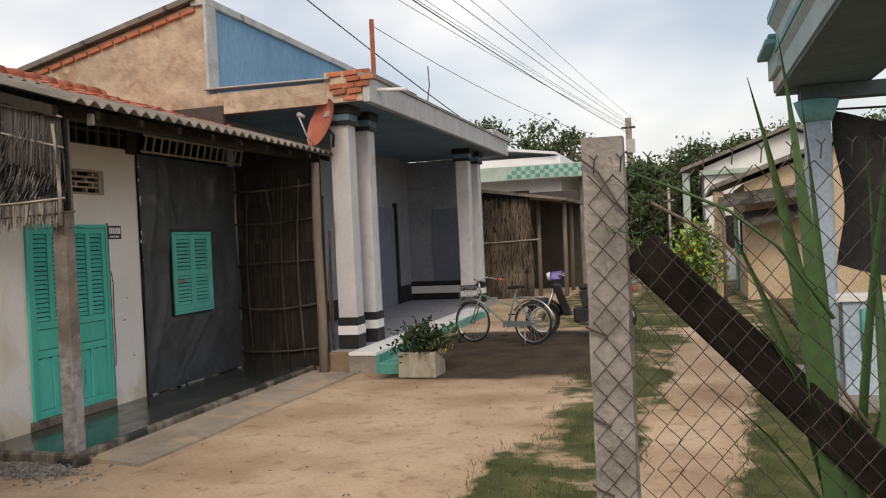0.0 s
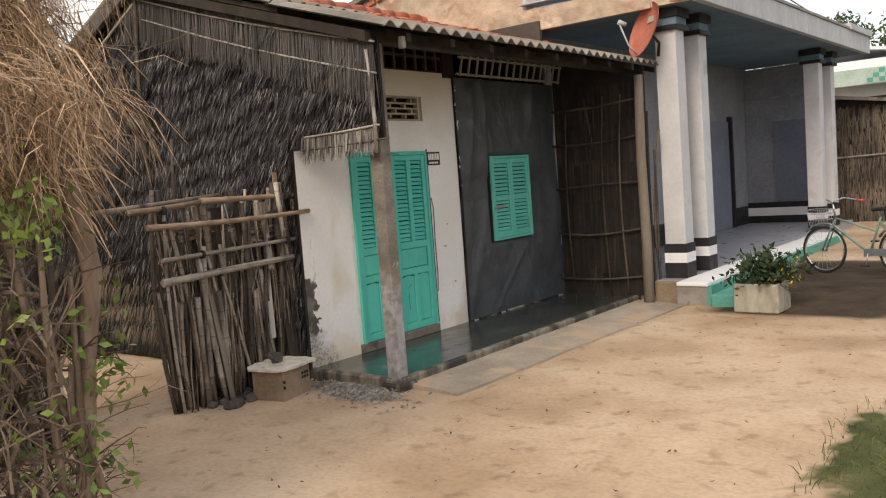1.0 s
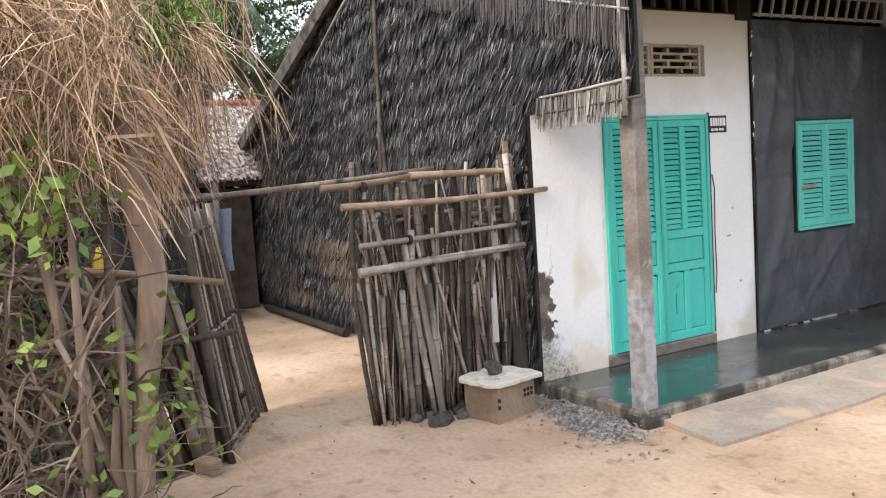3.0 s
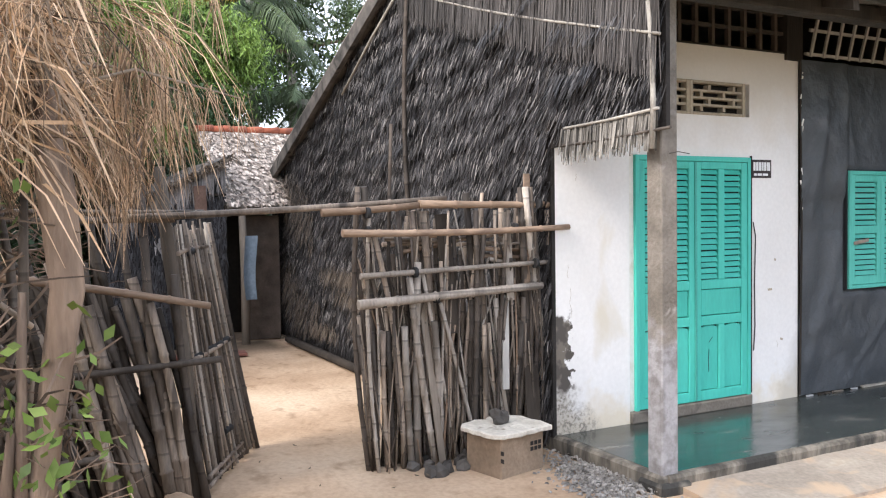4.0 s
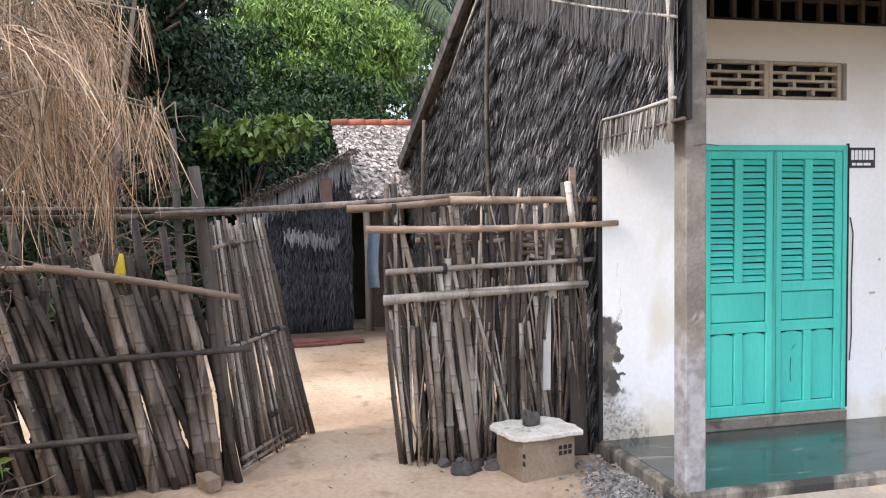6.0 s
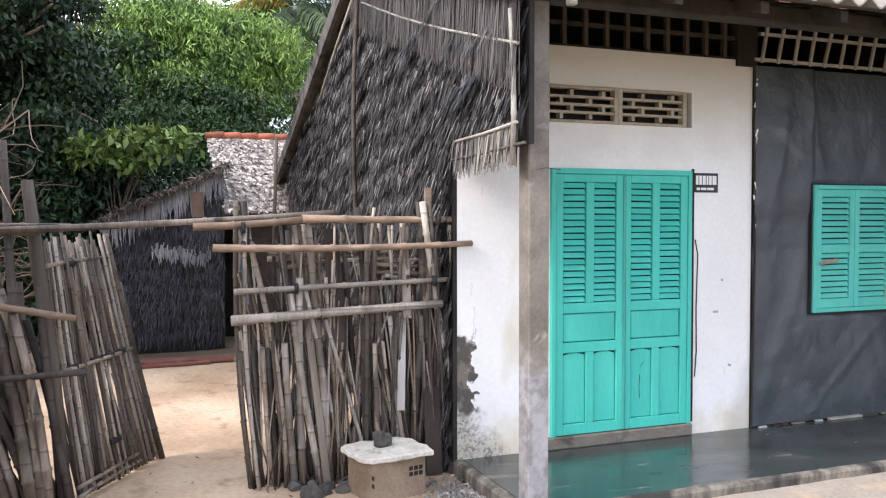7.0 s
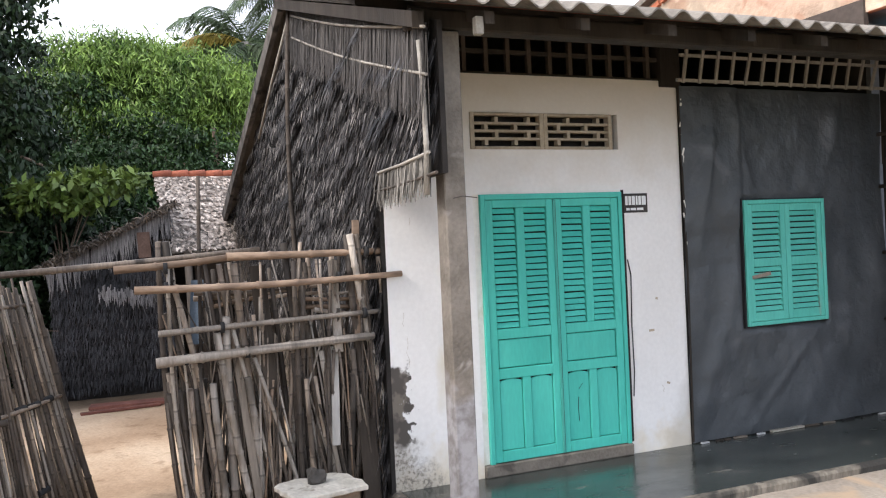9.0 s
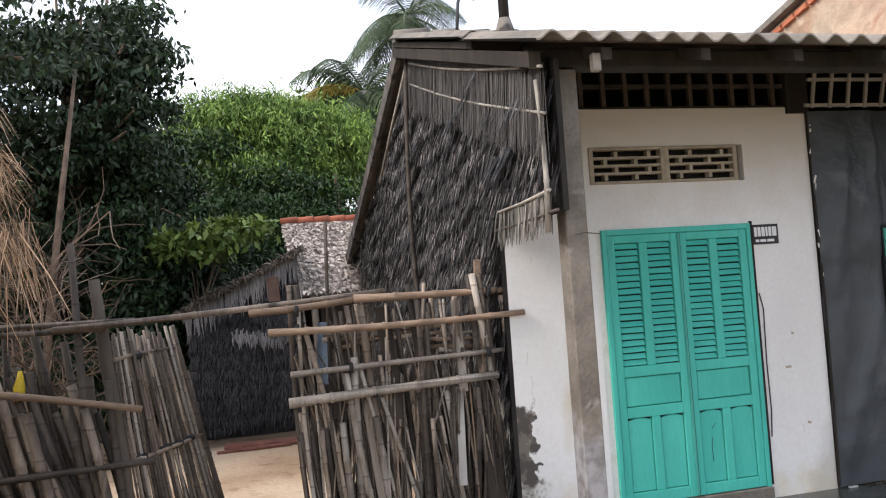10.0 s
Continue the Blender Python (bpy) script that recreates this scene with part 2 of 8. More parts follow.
M["rust_dish"] = surf("rust_red_coat", (0.44, 0.13, 0.085), (0.52, 0.18, 0.12), 5, 0.6, 0.1, 40)
M["rust_iron"] = surf("rusty_iron", (0.32, 0.09, 0.05), (0.42, 0.14, 0.08), 6, 0.8, 0.3, 40)
M["wire"] = surf("rusty_wire", (0.055, 0.045, 0.04), (0.11, 0.09, 0.075), 9, 0.7, 0.1, 40, metal=0.3)
M["cable"] = surf("black_cable", (0.03, 0.03, 0.033), (0.05, 0.05, 0.053), 9, 0.7, 0.0, 40)
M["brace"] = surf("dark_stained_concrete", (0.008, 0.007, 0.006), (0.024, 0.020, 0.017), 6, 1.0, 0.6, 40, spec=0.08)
M["post"] = surf("rough_concrete_post", (0.20, 0.19, 0.175), (0.34, 0.32, 0.30), 9, 0.95, 0.8, 50, c3=(0.12, 0.11, 0.10), c3_scale=9, c3_at=0.64)
M["pale_blue"] = surf("pale_blue_paint", (0.36, 0.46, 0.56), (0.45, 0.55, 0.64), 1.5, 0.7, 0.1, 25)
M["cyan"] = surf("cyan_trim_paint", (0.14, 0.36, 0.40), (0.20, 0.45, 0.48), 1.5, 0.7, 0.1, 25)
M["cream"] = surf("cream_wall", (0.52, 0.40, 0.27), (0.64, 0.52, 0.38), 1.2, 0.9, 0.2, 25, c3=(0.42, 0.28, 0.18), c3_scale=1.5)
M["purple"] = surf("violet_plastic", (0.07, 0.045, 0.25), (0.10, 0.07, 0.33), 4, 0.35, 0.0, 30)
M["red_plastic"] = surf("faded_red_plastic", (0.42, 0.06, 0.05), (0.52, 0.10, 0.08), 4, 0.5, 0.0, 30)
M["yellow_plastic"] = surf("yellow_plastic", (0.70, 0.50, 0.03), (0.78, 0.58, 0.05), 4, 0.5, 0.0, 30)
M["blue_cloth"] = surf("faded_blue_sheet", (0.12, 0.16, 0.20), (0.18, 0.23, 0.28), 4, 0.8, 0.1, 30)
M["pvc"] = surf("grey_plastic_pipe", (0.40, 0.40, 0.41), (0.50, 0.50, 0.51), 4, 0.6, 0.1, 30)
M["sign_black"] = surf("black_sign_enamel", (0.02, 0.015, 0.015), (0.04, 0.03, 0.03), 4, 0.5, 0.0, 30)
M["inside"] = surf("dark_interior_wall", (0.05, 0.045, 0.04), (0.08, 0.07, 0.06), 2, 0.9, 0.1, 20)


# ---- mesh helpers ----
rng = np.random.default_rng(7)
ORIGIN = {}


class Geo:
    """Collects vertices and faces of one part."""

    def __init__(self):
        self.v, self.f = [], []

    def add(self, pts, faces):
        n = len(self.v)
        self.v += [tuple(p) for p in pts]
        self.f += [tuple(n + i for i in q) for q in faces]
        return self

    def box(self, x0, y0, z0, x1, y1, z1):
        return self.add([(x, y, z) for z in (z0, z1) for y in (y0, y1) for x in (x0, x1)],
                        [(0, 2, 3, 1), (4, 5, 7, 6), (0, 1, 5, 4), (2, 6, 7, 3), (0, 4, 6, 2), (1, 3, 7, 5)])

    def obox(self, m, sx, sy, sz):
        pts = [m @ Vector((x * sx / 2, y * sy / 2, z * sz / 2)) for z in (-1, 1) for y in (-1, 1) for x in (-1, 1)]
        return self.add(pts, [(0, 2, 3, 1), (4, 5, 7, 6), (0, 1, 5, 4), (2, 6, 7, 3), (0, 4, 6, 2), (1, 3, 7, 5)])

    def prism(self, pts, way):
        """A flat outline swept along way."""
        a = [Vector(p) for p in pts]
        b = [p + Vector(way) for p in a]
        n = len(a)
        return self.add(a + b, [tuple(range(n))[::-1], tuple(range(n, 2 * n))] + [(i, (i + 1) % n, n + (i + 1) % n, n + i) for i in range(n)])

    def tube(self, pts, rad, n=6):
        pts = [Vector(p) for p in pts]
        rads = rad if isinstance(rad, (list, tuple)) else [rad] * len(pts)
        ring, side = [], None
        for i, p in enumerate(pts):
            d = (pts[min(i + 1, len(pts) - 1)] - pts[max(i - 1, 0)]).normalized()
            if side is None:
                side = d.orthogonal().normalized()
            side = (side - d * side.dot(d)).normalized()
            up = d.cross(side)
            ring += [p + (side * math.cos(2 * math.pi * k / n) + up * math.sin(2 * math.pi * k / n)) * rads[i] for k in range(n)]
        faces = [(i * n + k, i * n + (k + 1) % n, (i + 1) * n + (k + 1) % n, (i + 1) * n + k) for i in range(len(pts) - 1) for k in range(n)]
        faces += [tuple(range(n))[::-1], tuple((len(pts) - 1) * n + k for k in range(n))]
        return self.add(ring, faces)

    def mesh(self, name, org=(0, 0, 0), bevel=0.0, smooth=False):
        me = bpy.data.meshes.new(name)
        o = Vector(org)
        me.from_pydata([Vector(p) - o for p in self.v], [], self.f)
        if bevel:
            bm = bmesh.new()
            bm.from_mesh(me)
            bmesh.ops.bevel(bm, geom=list(bm.edges), offset=bevel, segments=1, affect="EDGES")
            bm.to_mesh(me)
            bm.free()
        if smooth:
            me.polygons.foreach_set("use_smooth", [len(p.vertices) == 4 for p in me.polygons])
        return me


def thing(name, at, label, category, group="", kind="", turn=0.0, local=False):
    """An Empty at a thing's base. Parts are given in world metres, or in its own if local."""
    ob = new(name)
    ob.matrix_basis = pose(*at, 0, 0, turn)
    ORIGIN[ob.name] = (0, 0, 0) if local else tuple(at)
    return tagged(ob, label, category, group, kind)


def part(name, geo, material, parent, label="", bevel=0.0, smooth=False, kind=""):
    """One mesh object under a thing or under a part."""
    me = geo.mesh(name, ORIGIN[parent.name], bevel, smooth) if isinstance(geo, Geo) else geo
    if not me.materials:
        me.materials.append(material)
    ob = new(name, me)
    ob.parent = parent
    ORIGIN[ob.name] = ORIGIN[parent.name]
    return tagged(ob, label, "", "", kind)


def piece(name, me, parent, at, turn=(0, 0, 0)):
    """A piece that shares its mesh with others."""
    ob = new(name, me)
    ob.parent = parent
    o = ORIGIN[parent.name]
    ob.matrix_basis = pose(at[0] - o[0], at[1] - o[1], at[2] - o[2], *turn)
    return ob


def solid(name, geo, material, label, category, kind="structure", bevel=0.0, smooth=False, group=""):
    """A thing of one mesh."""
    xs = np.array([tuple(p) for p in geo.v])
    org = (float(xs[:, 0].mean()), float(xs[:, 1].mean()), float(xs[:, 2].min()))
    me = geo.mesh(name, org, bevel, smooth)
    me.materials.append(material)
    ob = new(name, me)
    ob.location = org
    ORIGIN[ob.name] = org
    return tagged(ob, label, category, group, kind)


def quads(name, verts, org=(0, 0, 0), per=4, cuts=((0, 1, 2, 3),)):
    """A mesh from an array of equal small pieces, each of `per` vertices and the faces in cuts."""
    verts = np.asarray(verts, dtype=np.float32).reshape(-1, 3) - np.asarray(org, dtype=np.float32)
    n = len(verts) // per
    faces = (np.arange(n)[:, None, None] * per + np.array(cuts)[None]).reshape(-1, 4)
    me = bpy.data.meshes.new(name)
    me.vertices.add(len(verts))
    me.vertices.foreach_set("co", verts.ravel())
    me.loops.add(faces.size)
    me.loops.foreach_set("vertex_index", faces.ravel().astype(np.int32))
    me.polygons.add(len(faces))
    me.polygons.foreach_set("loop_start", np.arange(0, faces.size, 4, dtype=np.int32))
    me.update(calc_edges=True)
    return me


def unit(a):
    return a / np.maximum(np.linalg.norm(a, axis=1, keepdims=True), 1e-6)


def blades(root, way, side, length, width, droop=0.0, tip=0.25):
    """Thin bent strips: six vertices each, root to tip."""
    n = len(root)
    length, width = np.broadcast_to(length, n)[:, None], np.broadcast_to(width, n)[:, None]
    way, side = unit(way), unit(side)
    mid = root + way * length * 0.55
    end = root + way * length + np.array([0, 0, -1.0]) * length * droop
    s = side * width / 2
    return np.stack([root - s, root + s, mid + s * 0.9, mid - s * 0.9, end + s * tip, end - s * tip], axis=1)


BLADE = ((0, 1, 2, 3), (3, 2, 4, 5))


def leaves(centre, size, hang=0.3, slim=0.22):
    """Small pointed leaves with any turn, each one diamond-shaped face."""
    n = len(centre)
    d = rng.normal(size=(n, 3))
    d[:, 2] -= hang
    d = unit(d)
    s = unit(np.cross(d, rng.normal(size=(n, 3))))
    L = (np.broadcast_to(size, n) * rng.uniform(0.7, 1.3, n))[:, None]
    return np.stack([centre, centre + d * L * 0.45 + s * L * slim, centre + d * L, centre + d * L * 0.45 - s * L * slim], axis=1)


def cane(p0, p1, r, bow=0.02, node=0.24, n=6, taper=0.8):
    """A bamboo pole with its rings, slightly bowed."""
    p0, p1 = Vector(p0), Vector(p1)
    L = (p1 - p0).length
    k = max(2, int(L / node))
    d = Vector(rng.normal(size=3)) * bow
    pts, rad = [], []
    for i in range(k + 1):
        u = i / k
        c = p0.lerp(p1, u) + d * math.sin(math.pi * u) * L
        rr = r * (1 + (taper - 1) * u)
        step = (p1 - p0) * (0.014 / L)
        if 0 < i < k:
            pts += [c - step, c, c + step]
            rad += [rr * 0.95, rr * 1.20, rr * 0.95]
        else:
            pts.append(c)
            rad.append(rr)
    return Geo().tube(pts, rad, n)


# ---- ground ----
def lift(x, y):
    """Height of the earth: nearly flat, a little higher towards the second house."""
    u = min(max((y - 10.4) / 1.6, 0), 1)
    return 0.14 * u * u * (3 - 2 * u)


def ground_material():
    m = bpy.data.materials.new("sandy_earth_and_turf")
    m.use_nodes = True
    nt = m.node_tree
    b = nt.nodes["Principled BSDF"]
    b.inputs["Roughness"].default_value = 0.95
    b.inputs["Specular IOR Level"].default_value = 0.2
    geo = nt.nodes.new("ShaderNodeNewGeometry")
    attr = nt.nodes.new("ShaderNodeAttribute")
    attr.attribute_name = "turf"
    dark_ground = nt.nodes.new("ShaderNodeAttribute")
    dark_ground.attribute_name = "dark_ground"

    def noise_at(sc, detail=6):
        n = nt.nodes.new("ShaderNodeTexNoise")
        n.inputs["Scale"].default_value, n.inputs["Detail"].default_value = sc, detail
        nt.links.new(geo.outputs["Position"], n.inputs["Vector"])
        return n.outputs["Fac"]

    def ramp_of(src, stops):
        r = nt.nodes.new("ShaderNodeValToRGB")
        e = r.color_ramp.elements
        e[0].position, e[0].color = stops[0][0], (*stops[0][1], 1)
        e[1].position, e[1].color = stops[-1][0], (*stops[-1][1], 1)
        for p, c in stops[1:-1]:
            x = e.new(p)
            x.color = (*c, 1)
        nt.links.new(src, r.inputs[0])
        return r.outputs[0]

    def mix(kind, fac, a, c):
        x = nt.nodes.new("ShaderNodeMixRGB")
        x.blend_type = kind
        for sock, val in zip(x.inputs, (fac, a, c)):
            if isinstance(val, float):
                sock.default_value = val
            else:
                nt.links.new(val, sock)
        return x.outputs[0]

    sand = ramp_of(noise_at(0.9), [(0.3, (0.405, 0.285, 0.190)), (0.52, (0.50, 0.368, 0.255)), (0.72, (0.57, 0.445, 0.325))])
    sand = mix("MULTIPLY", 0.35, sand, ramp_of(noise_at(28), [(0.3, (0.66, 0.64, 0.62)), (0.6, (1.12, 1.12, 1.12))]))
    sand = mix("MULTIPLY", 0.5, sand, ramp_of(noise_at(5.5, 9), [(0.32, (0.50, 0.44, 0.38)), (0.43, (1, 1, 1)), (1.0, (1, 1, 1))]))
    sand = mix("MULTIPLY", 0.8, sand, ramp_of(noise_at(0.45, 3), [(0.35, (0.80, 0.77, 0.74)), (0.6, (1.06, 1.06, 1.06))]))
    turf = ramp_of(noise_at(2.2), [(0.3, (0.045, 0.058, 0.02)), (0.55, (0.095, 0.105, 0.04)), (0.78, (0.22, 0.18, 0.095))])
    turf = mix("MULTIPLY", 0.6, turf, ramp_of(noise_at(60), [(0.3, (0.5, 0.5, 0.5)), (0.7, (1.2, 1.2, 1.2))]))
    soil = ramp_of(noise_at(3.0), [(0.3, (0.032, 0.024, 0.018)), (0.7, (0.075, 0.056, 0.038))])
    add = nt.nodes.new("ShaderNodeMath")
    add.operation = "ADD"
    nt.links.new(attr.outputs["Fac"], add.inputs[0])
    edge = nt.nodes.new("ShaderNodeMath")
    edge.operation = "MULTIPLY_ADD"
    edge.inputs[1].default_value, edge.inputs[2].default_value = 1.5, -0.70
    nt.links.new(noise_at(3.5, 8), edge.inputs[0])
    nt.links.new(edge.outputs[0], add.inputs[1])
    fac = ramp_of(add.outputs[0], [(0.35, (0, 0, 0)), (0.65, (1, 1, 1))])
    col = mix("MIX", fac, sand, turf)
    col = mix("MIX", dark_ground.outputs["Fac"], col, soil)
    nt.links.new(col, b.inputs["Base Color"])
    bp = nt.nodes.new("ShaderNodeBump")
    bp.inputs["Strength"].default_value, bp.inputs["Distance"].default_value = 0.5, 0.03
    nt.links.new(noise_at(14, 8), bp.inputs["Height"])
    nt.links.new(bp.outputs[0], b.inputs["Normal"])
    return m


def mid_path(y):
    """Grassy side of the trodden path, towards the hut."""
    return -0.85 + 0.055 * (y - 7)


def turf_at(x, y):
    """How grassy a place is, 0 to 1."""
    g = 0.0
    left = -2.25 + 0.02 * (y - 3)
    if left < x < mid_path(y) and y > 1.5:
        left += 0.25 * math.sin(y * 1.7) + 0.12 * math.sin(y * 4.3)
        g = min(1, (x - left) / 0.5, (mid_path(y) - x + 0.1 * math.sin(3 * y)) / 0.3 + 0.2) * (0.8 + 0.35 * math.sin(y * 2.3 + x * 3))
    mid = -0.55 + 0.07 * (y - 7)
    half = 0.30 + 0.02 * max(y - 7, -3)
    south = y + 2.5 + 0.8 * math.sin(1.3 * x)
    if x > mid + half and south > 0:
        g = max(g, min(1, (x - mid - half) / 0.3, south / 1.5))
    if y > 15 and x > -3.5:
        g = max(g, 0.55)
    if x < -16 or y < -12:
        g = 0.7
    return max(g, 0.0)


def dark_ground_at(x, y):
    """Dark bare soil by the second house's step, darker ground at hedge and shed."""
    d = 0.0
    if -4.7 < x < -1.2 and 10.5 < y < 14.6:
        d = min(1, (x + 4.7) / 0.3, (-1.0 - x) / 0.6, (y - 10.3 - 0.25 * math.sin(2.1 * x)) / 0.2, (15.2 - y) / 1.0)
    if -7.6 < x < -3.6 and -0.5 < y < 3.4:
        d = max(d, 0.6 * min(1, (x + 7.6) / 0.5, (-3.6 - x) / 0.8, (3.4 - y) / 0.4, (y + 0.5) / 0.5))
    # shadow band at the shed's foot, painted with the soil colour
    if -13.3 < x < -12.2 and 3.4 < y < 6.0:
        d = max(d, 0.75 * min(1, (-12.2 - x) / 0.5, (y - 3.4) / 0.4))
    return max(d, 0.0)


def build_ground():
    xs = np.concatenate([[-900, -300, -100, -50, -30], np.arange(-22, 6.01, 0.2), [8, 12, 20, 50, 100, 300, 900]])
    ys = np.concatenate([[-900, -300, -100, -40, -20, -8], np.arange(-4, 16.01, 0.2), np.arange(17, 40, 1.0), [50, 80, 150, 300, 900]])
    me = bpy.data.meshes.new("ground")
    nx, ny = len(xs), len(ys)
    vs = []
    for y in ys:
        for x in xs:
            z = lift(x, y)
            if -22 < x < 6 and -4 < y < 40:
                z += 0.035 * noise.noise(Vector((x * 0.7, y * 0.7, 0.3))) + 0.012 * noise.noise(Vector((x * 3, y * 3, 2.0)))
                if -7.2 < x < -4.9 and 5.9 < y < 11.2:
                    z = min(z, -0.01)
                z += 0.05 * turf_at(x, y) * (0.5 + noise.noise(Vector((x * 2, y * 2, 7.0))))
            vs.append((x, y, z))
    fs = [(j * nx + i, j * nx + i + 1, (j + 1) * nx + i + 1, (j + 1) * nx + i) for j in range(ny - 1) for i in range(nx - 1)]
    me.from_pydata(vs, [], fs)
    for key, fn in (("turf", turf_at), ("dark_ground", dark_ground_at)):
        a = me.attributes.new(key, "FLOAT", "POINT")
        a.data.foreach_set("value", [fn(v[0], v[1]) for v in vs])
    me.polygons.foreach_set("use_smooth", [True] * len(fs))
    me.materials.append(ground_material())
    tagged(new("ground", me), "pale sandy earth yard with trodden grass verge", "ground", kind="structure")


build_ground()

# ---- hut: walls, porch, roof ----
FX = -6.76                     # face of the street wall
Y0, Y1, Y2 = 6.17, 8.70, 10.95  # white wall, tarpaulin wall, partition
APEX, EAVE, LOW = (-9.05, 4.22), (-5.30, 3.07), (-14.4, 2.12)


def roof_z(x):
    a, b = (EAVE, APEX) if x > APEX[0] else (LOW, APEX)
    return a[1] + (b[1] - a[1]) * (x - a[0]) / (b[0] - a[0])


def side_y(x):
    """The thatched side wall runs slightly askew."""
    return 6.12 + 0.016 * (-5.5 - x)


def build_front_wall():
    g = Geo()
    t = FX - 0.12
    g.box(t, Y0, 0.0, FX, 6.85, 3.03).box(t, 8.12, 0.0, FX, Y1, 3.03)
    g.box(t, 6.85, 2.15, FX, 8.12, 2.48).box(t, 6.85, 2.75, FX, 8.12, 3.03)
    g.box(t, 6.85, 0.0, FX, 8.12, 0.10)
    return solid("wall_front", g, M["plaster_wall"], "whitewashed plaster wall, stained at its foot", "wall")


def plaster_wall_material():
    """Whitewash with a yellowed foot and a bare grey patch at the free corner."""
    m = surf("stained_whitewash", (0.73, 0.725, 0.71), (0.80, 0.795, 0.785), 1.4, 0.9, 0.12, 30, grainy=0.15, c3=(0.66, 0.62, 0.53), c3_scale=0.9, c3_at=0.62)
    nt = m.node_tree
    b = nt.nodes["Principled BSDF"]
    old = b.inputs["Base Color"].links[0].from_socket
    geo = nt.nodes.new("ShaderNodeNewGeometry")
    sep = nt.nodes.new("ShaderNodeSeparateXYZ")
    nt.links.new(geo.outputs["Position"], sep.inputs[0])
    n = nt.nodes.new("ShaderNodeTexNoise")
    n.inputs["Scale"].default_value, n.inputs["Detail"].default_value = 5.0, 9
    nt.links.new(geo.outputs["Position"], n.inputs["Vector"])

    def expr(op, a, c):
        x = nt.nodes.new("ShaderNodeMath")
        x.operation = op
        for sock, val in zip(x.inputs, (a, c)):
            if isinstance(val, (int, float)):
                sock.default_value = val
            else:
                nt.links.new(val, sock)
        return x.outputs[0]

    def band(value, lo, hi):
        r = nt.nodes.new("ShaderNodeMapRange")
        r.inputs[1].default_value, r.inputs[2].default_value = lo, hi
        nt.links.new(value, r.inputs[0])
        return r.outputs[0]

    n2 = nt.nodes.new("ShaderNodeTexNoise")
    n2.inputs["Scale"].default_value = 11
    n2.inputs["Detail"].default_value = 6
    nt.links.new(sep.inputs[0].links[0].from_socket, n2.inputs["Vector"])
    wob = expr("MULTIPLY", expr("SUBTRACT", n.outputs["Fac"], 0.5), 0.9)
    foot = band(expr("ADD", sep.outputs["Z"], wob), 0.40, 0.12)
    # bare patch: close to the corner in y, below about 0.95 m
    dy = expr("MULTIPLY", expr("SUBTRACT", sep.outputs["Y"], Y0), 4.2)
    reach = expr("ADD", expr("ADD", dy, sep.outputs["Z"]), wob)
    # bare strip: a ragged flake hugging the corner from knee to hip height
    wob2 = expr("MULTIPLY", expr("SUBTRACT", n2.outputs["Fac"], 0.5), 0.30)
    flake = expr("ADD", expr("SUBTRACT", sep.outputs["Y"], Y0), expr("ADD", expr("MULTIPLY", wob, 0.20), wob2))
    bare = expr("MULTIPLY", band(flake, 0.125, 0.115), expr("MULTIPLY", band(expr("ADD", sep.outputs["Z"], wob2), 0.98, 0.94), band(expr("ADD", sep.outputs["Z"], wob), 0.42, 0.52)))
    # crumbling damp patch below it
    low_reach = expr("ADD", expr("MULTIPLY", expr("SUBTRACT", sep.outputs["Y"], Y0), 1.6), expr("ADD", sep.outputs["Z"], expr("MULTIPLY", wob, 0.7)))
    damp_patch = band(low_reach, 0.78, 0.48)
    speck = nt.nodes.new("ShaderNodeTexNoise")
    speck.inputs["Scale"].default_value, speck.inputs["Detail"].default_value = 48, 10
    nt.links.new(sep.inputs[0].links[0].from_socket, speck.inputs["Vector"])

    def over(fac, below, colour):
        x = nt.nodes.new("ShaderNodeMixRGB")
        nt.links.new(fac, x.inputs[0])
        nt.links.new(below, x.inputs[1])
        x.inputs[2].default_value = (*colour, 1)
        return x.outputs[0]

    soft = expr("MULTIPLY", foot, 0.55)
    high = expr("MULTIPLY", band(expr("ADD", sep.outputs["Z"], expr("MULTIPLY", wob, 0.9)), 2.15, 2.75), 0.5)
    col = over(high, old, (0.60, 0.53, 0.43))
    col = over(soft, col, (0.62, 0.50, 0.30))
    col = over(expr("MULTIPLY", band(expr("ADD", reach, expr("MULTIPLY", expr("SUBTRACT", n2.outputs["Fac"], 0.5), 1.6)), 1.02, 0.62), 0.32), col, (0.44, 0.38, 0.29))
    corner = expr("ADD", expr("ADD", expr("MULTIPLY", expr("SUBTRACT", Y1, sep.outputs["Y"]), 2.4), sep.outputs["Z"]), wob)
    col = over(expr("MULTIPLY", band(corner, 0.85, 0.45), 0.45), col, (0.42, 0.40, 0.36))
    col = over(expr("MULTIPLY", damp_patch, 0.55), col, (0.34, 0.31, 0.27))
    col = over(expr("MULTIPLY", damp_patch, band(speck.outputs["Fac"], 0.46, 0.64)), col, (0.19, 0.172, 0.145))
    col = over(bare, col, (0.085, 0.076, 0.068))
    col = over(expr("MULTIPLY", expr("MULTIPLY", bare, band(n2.outputs["Fac"], 0.50, 0.60)), 0.7), col, (0.20, 0.175, 0.145))
    nt.links.new(col, b.inputs["Base Color"])
    return m


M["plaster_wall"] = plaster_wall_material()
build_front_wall()


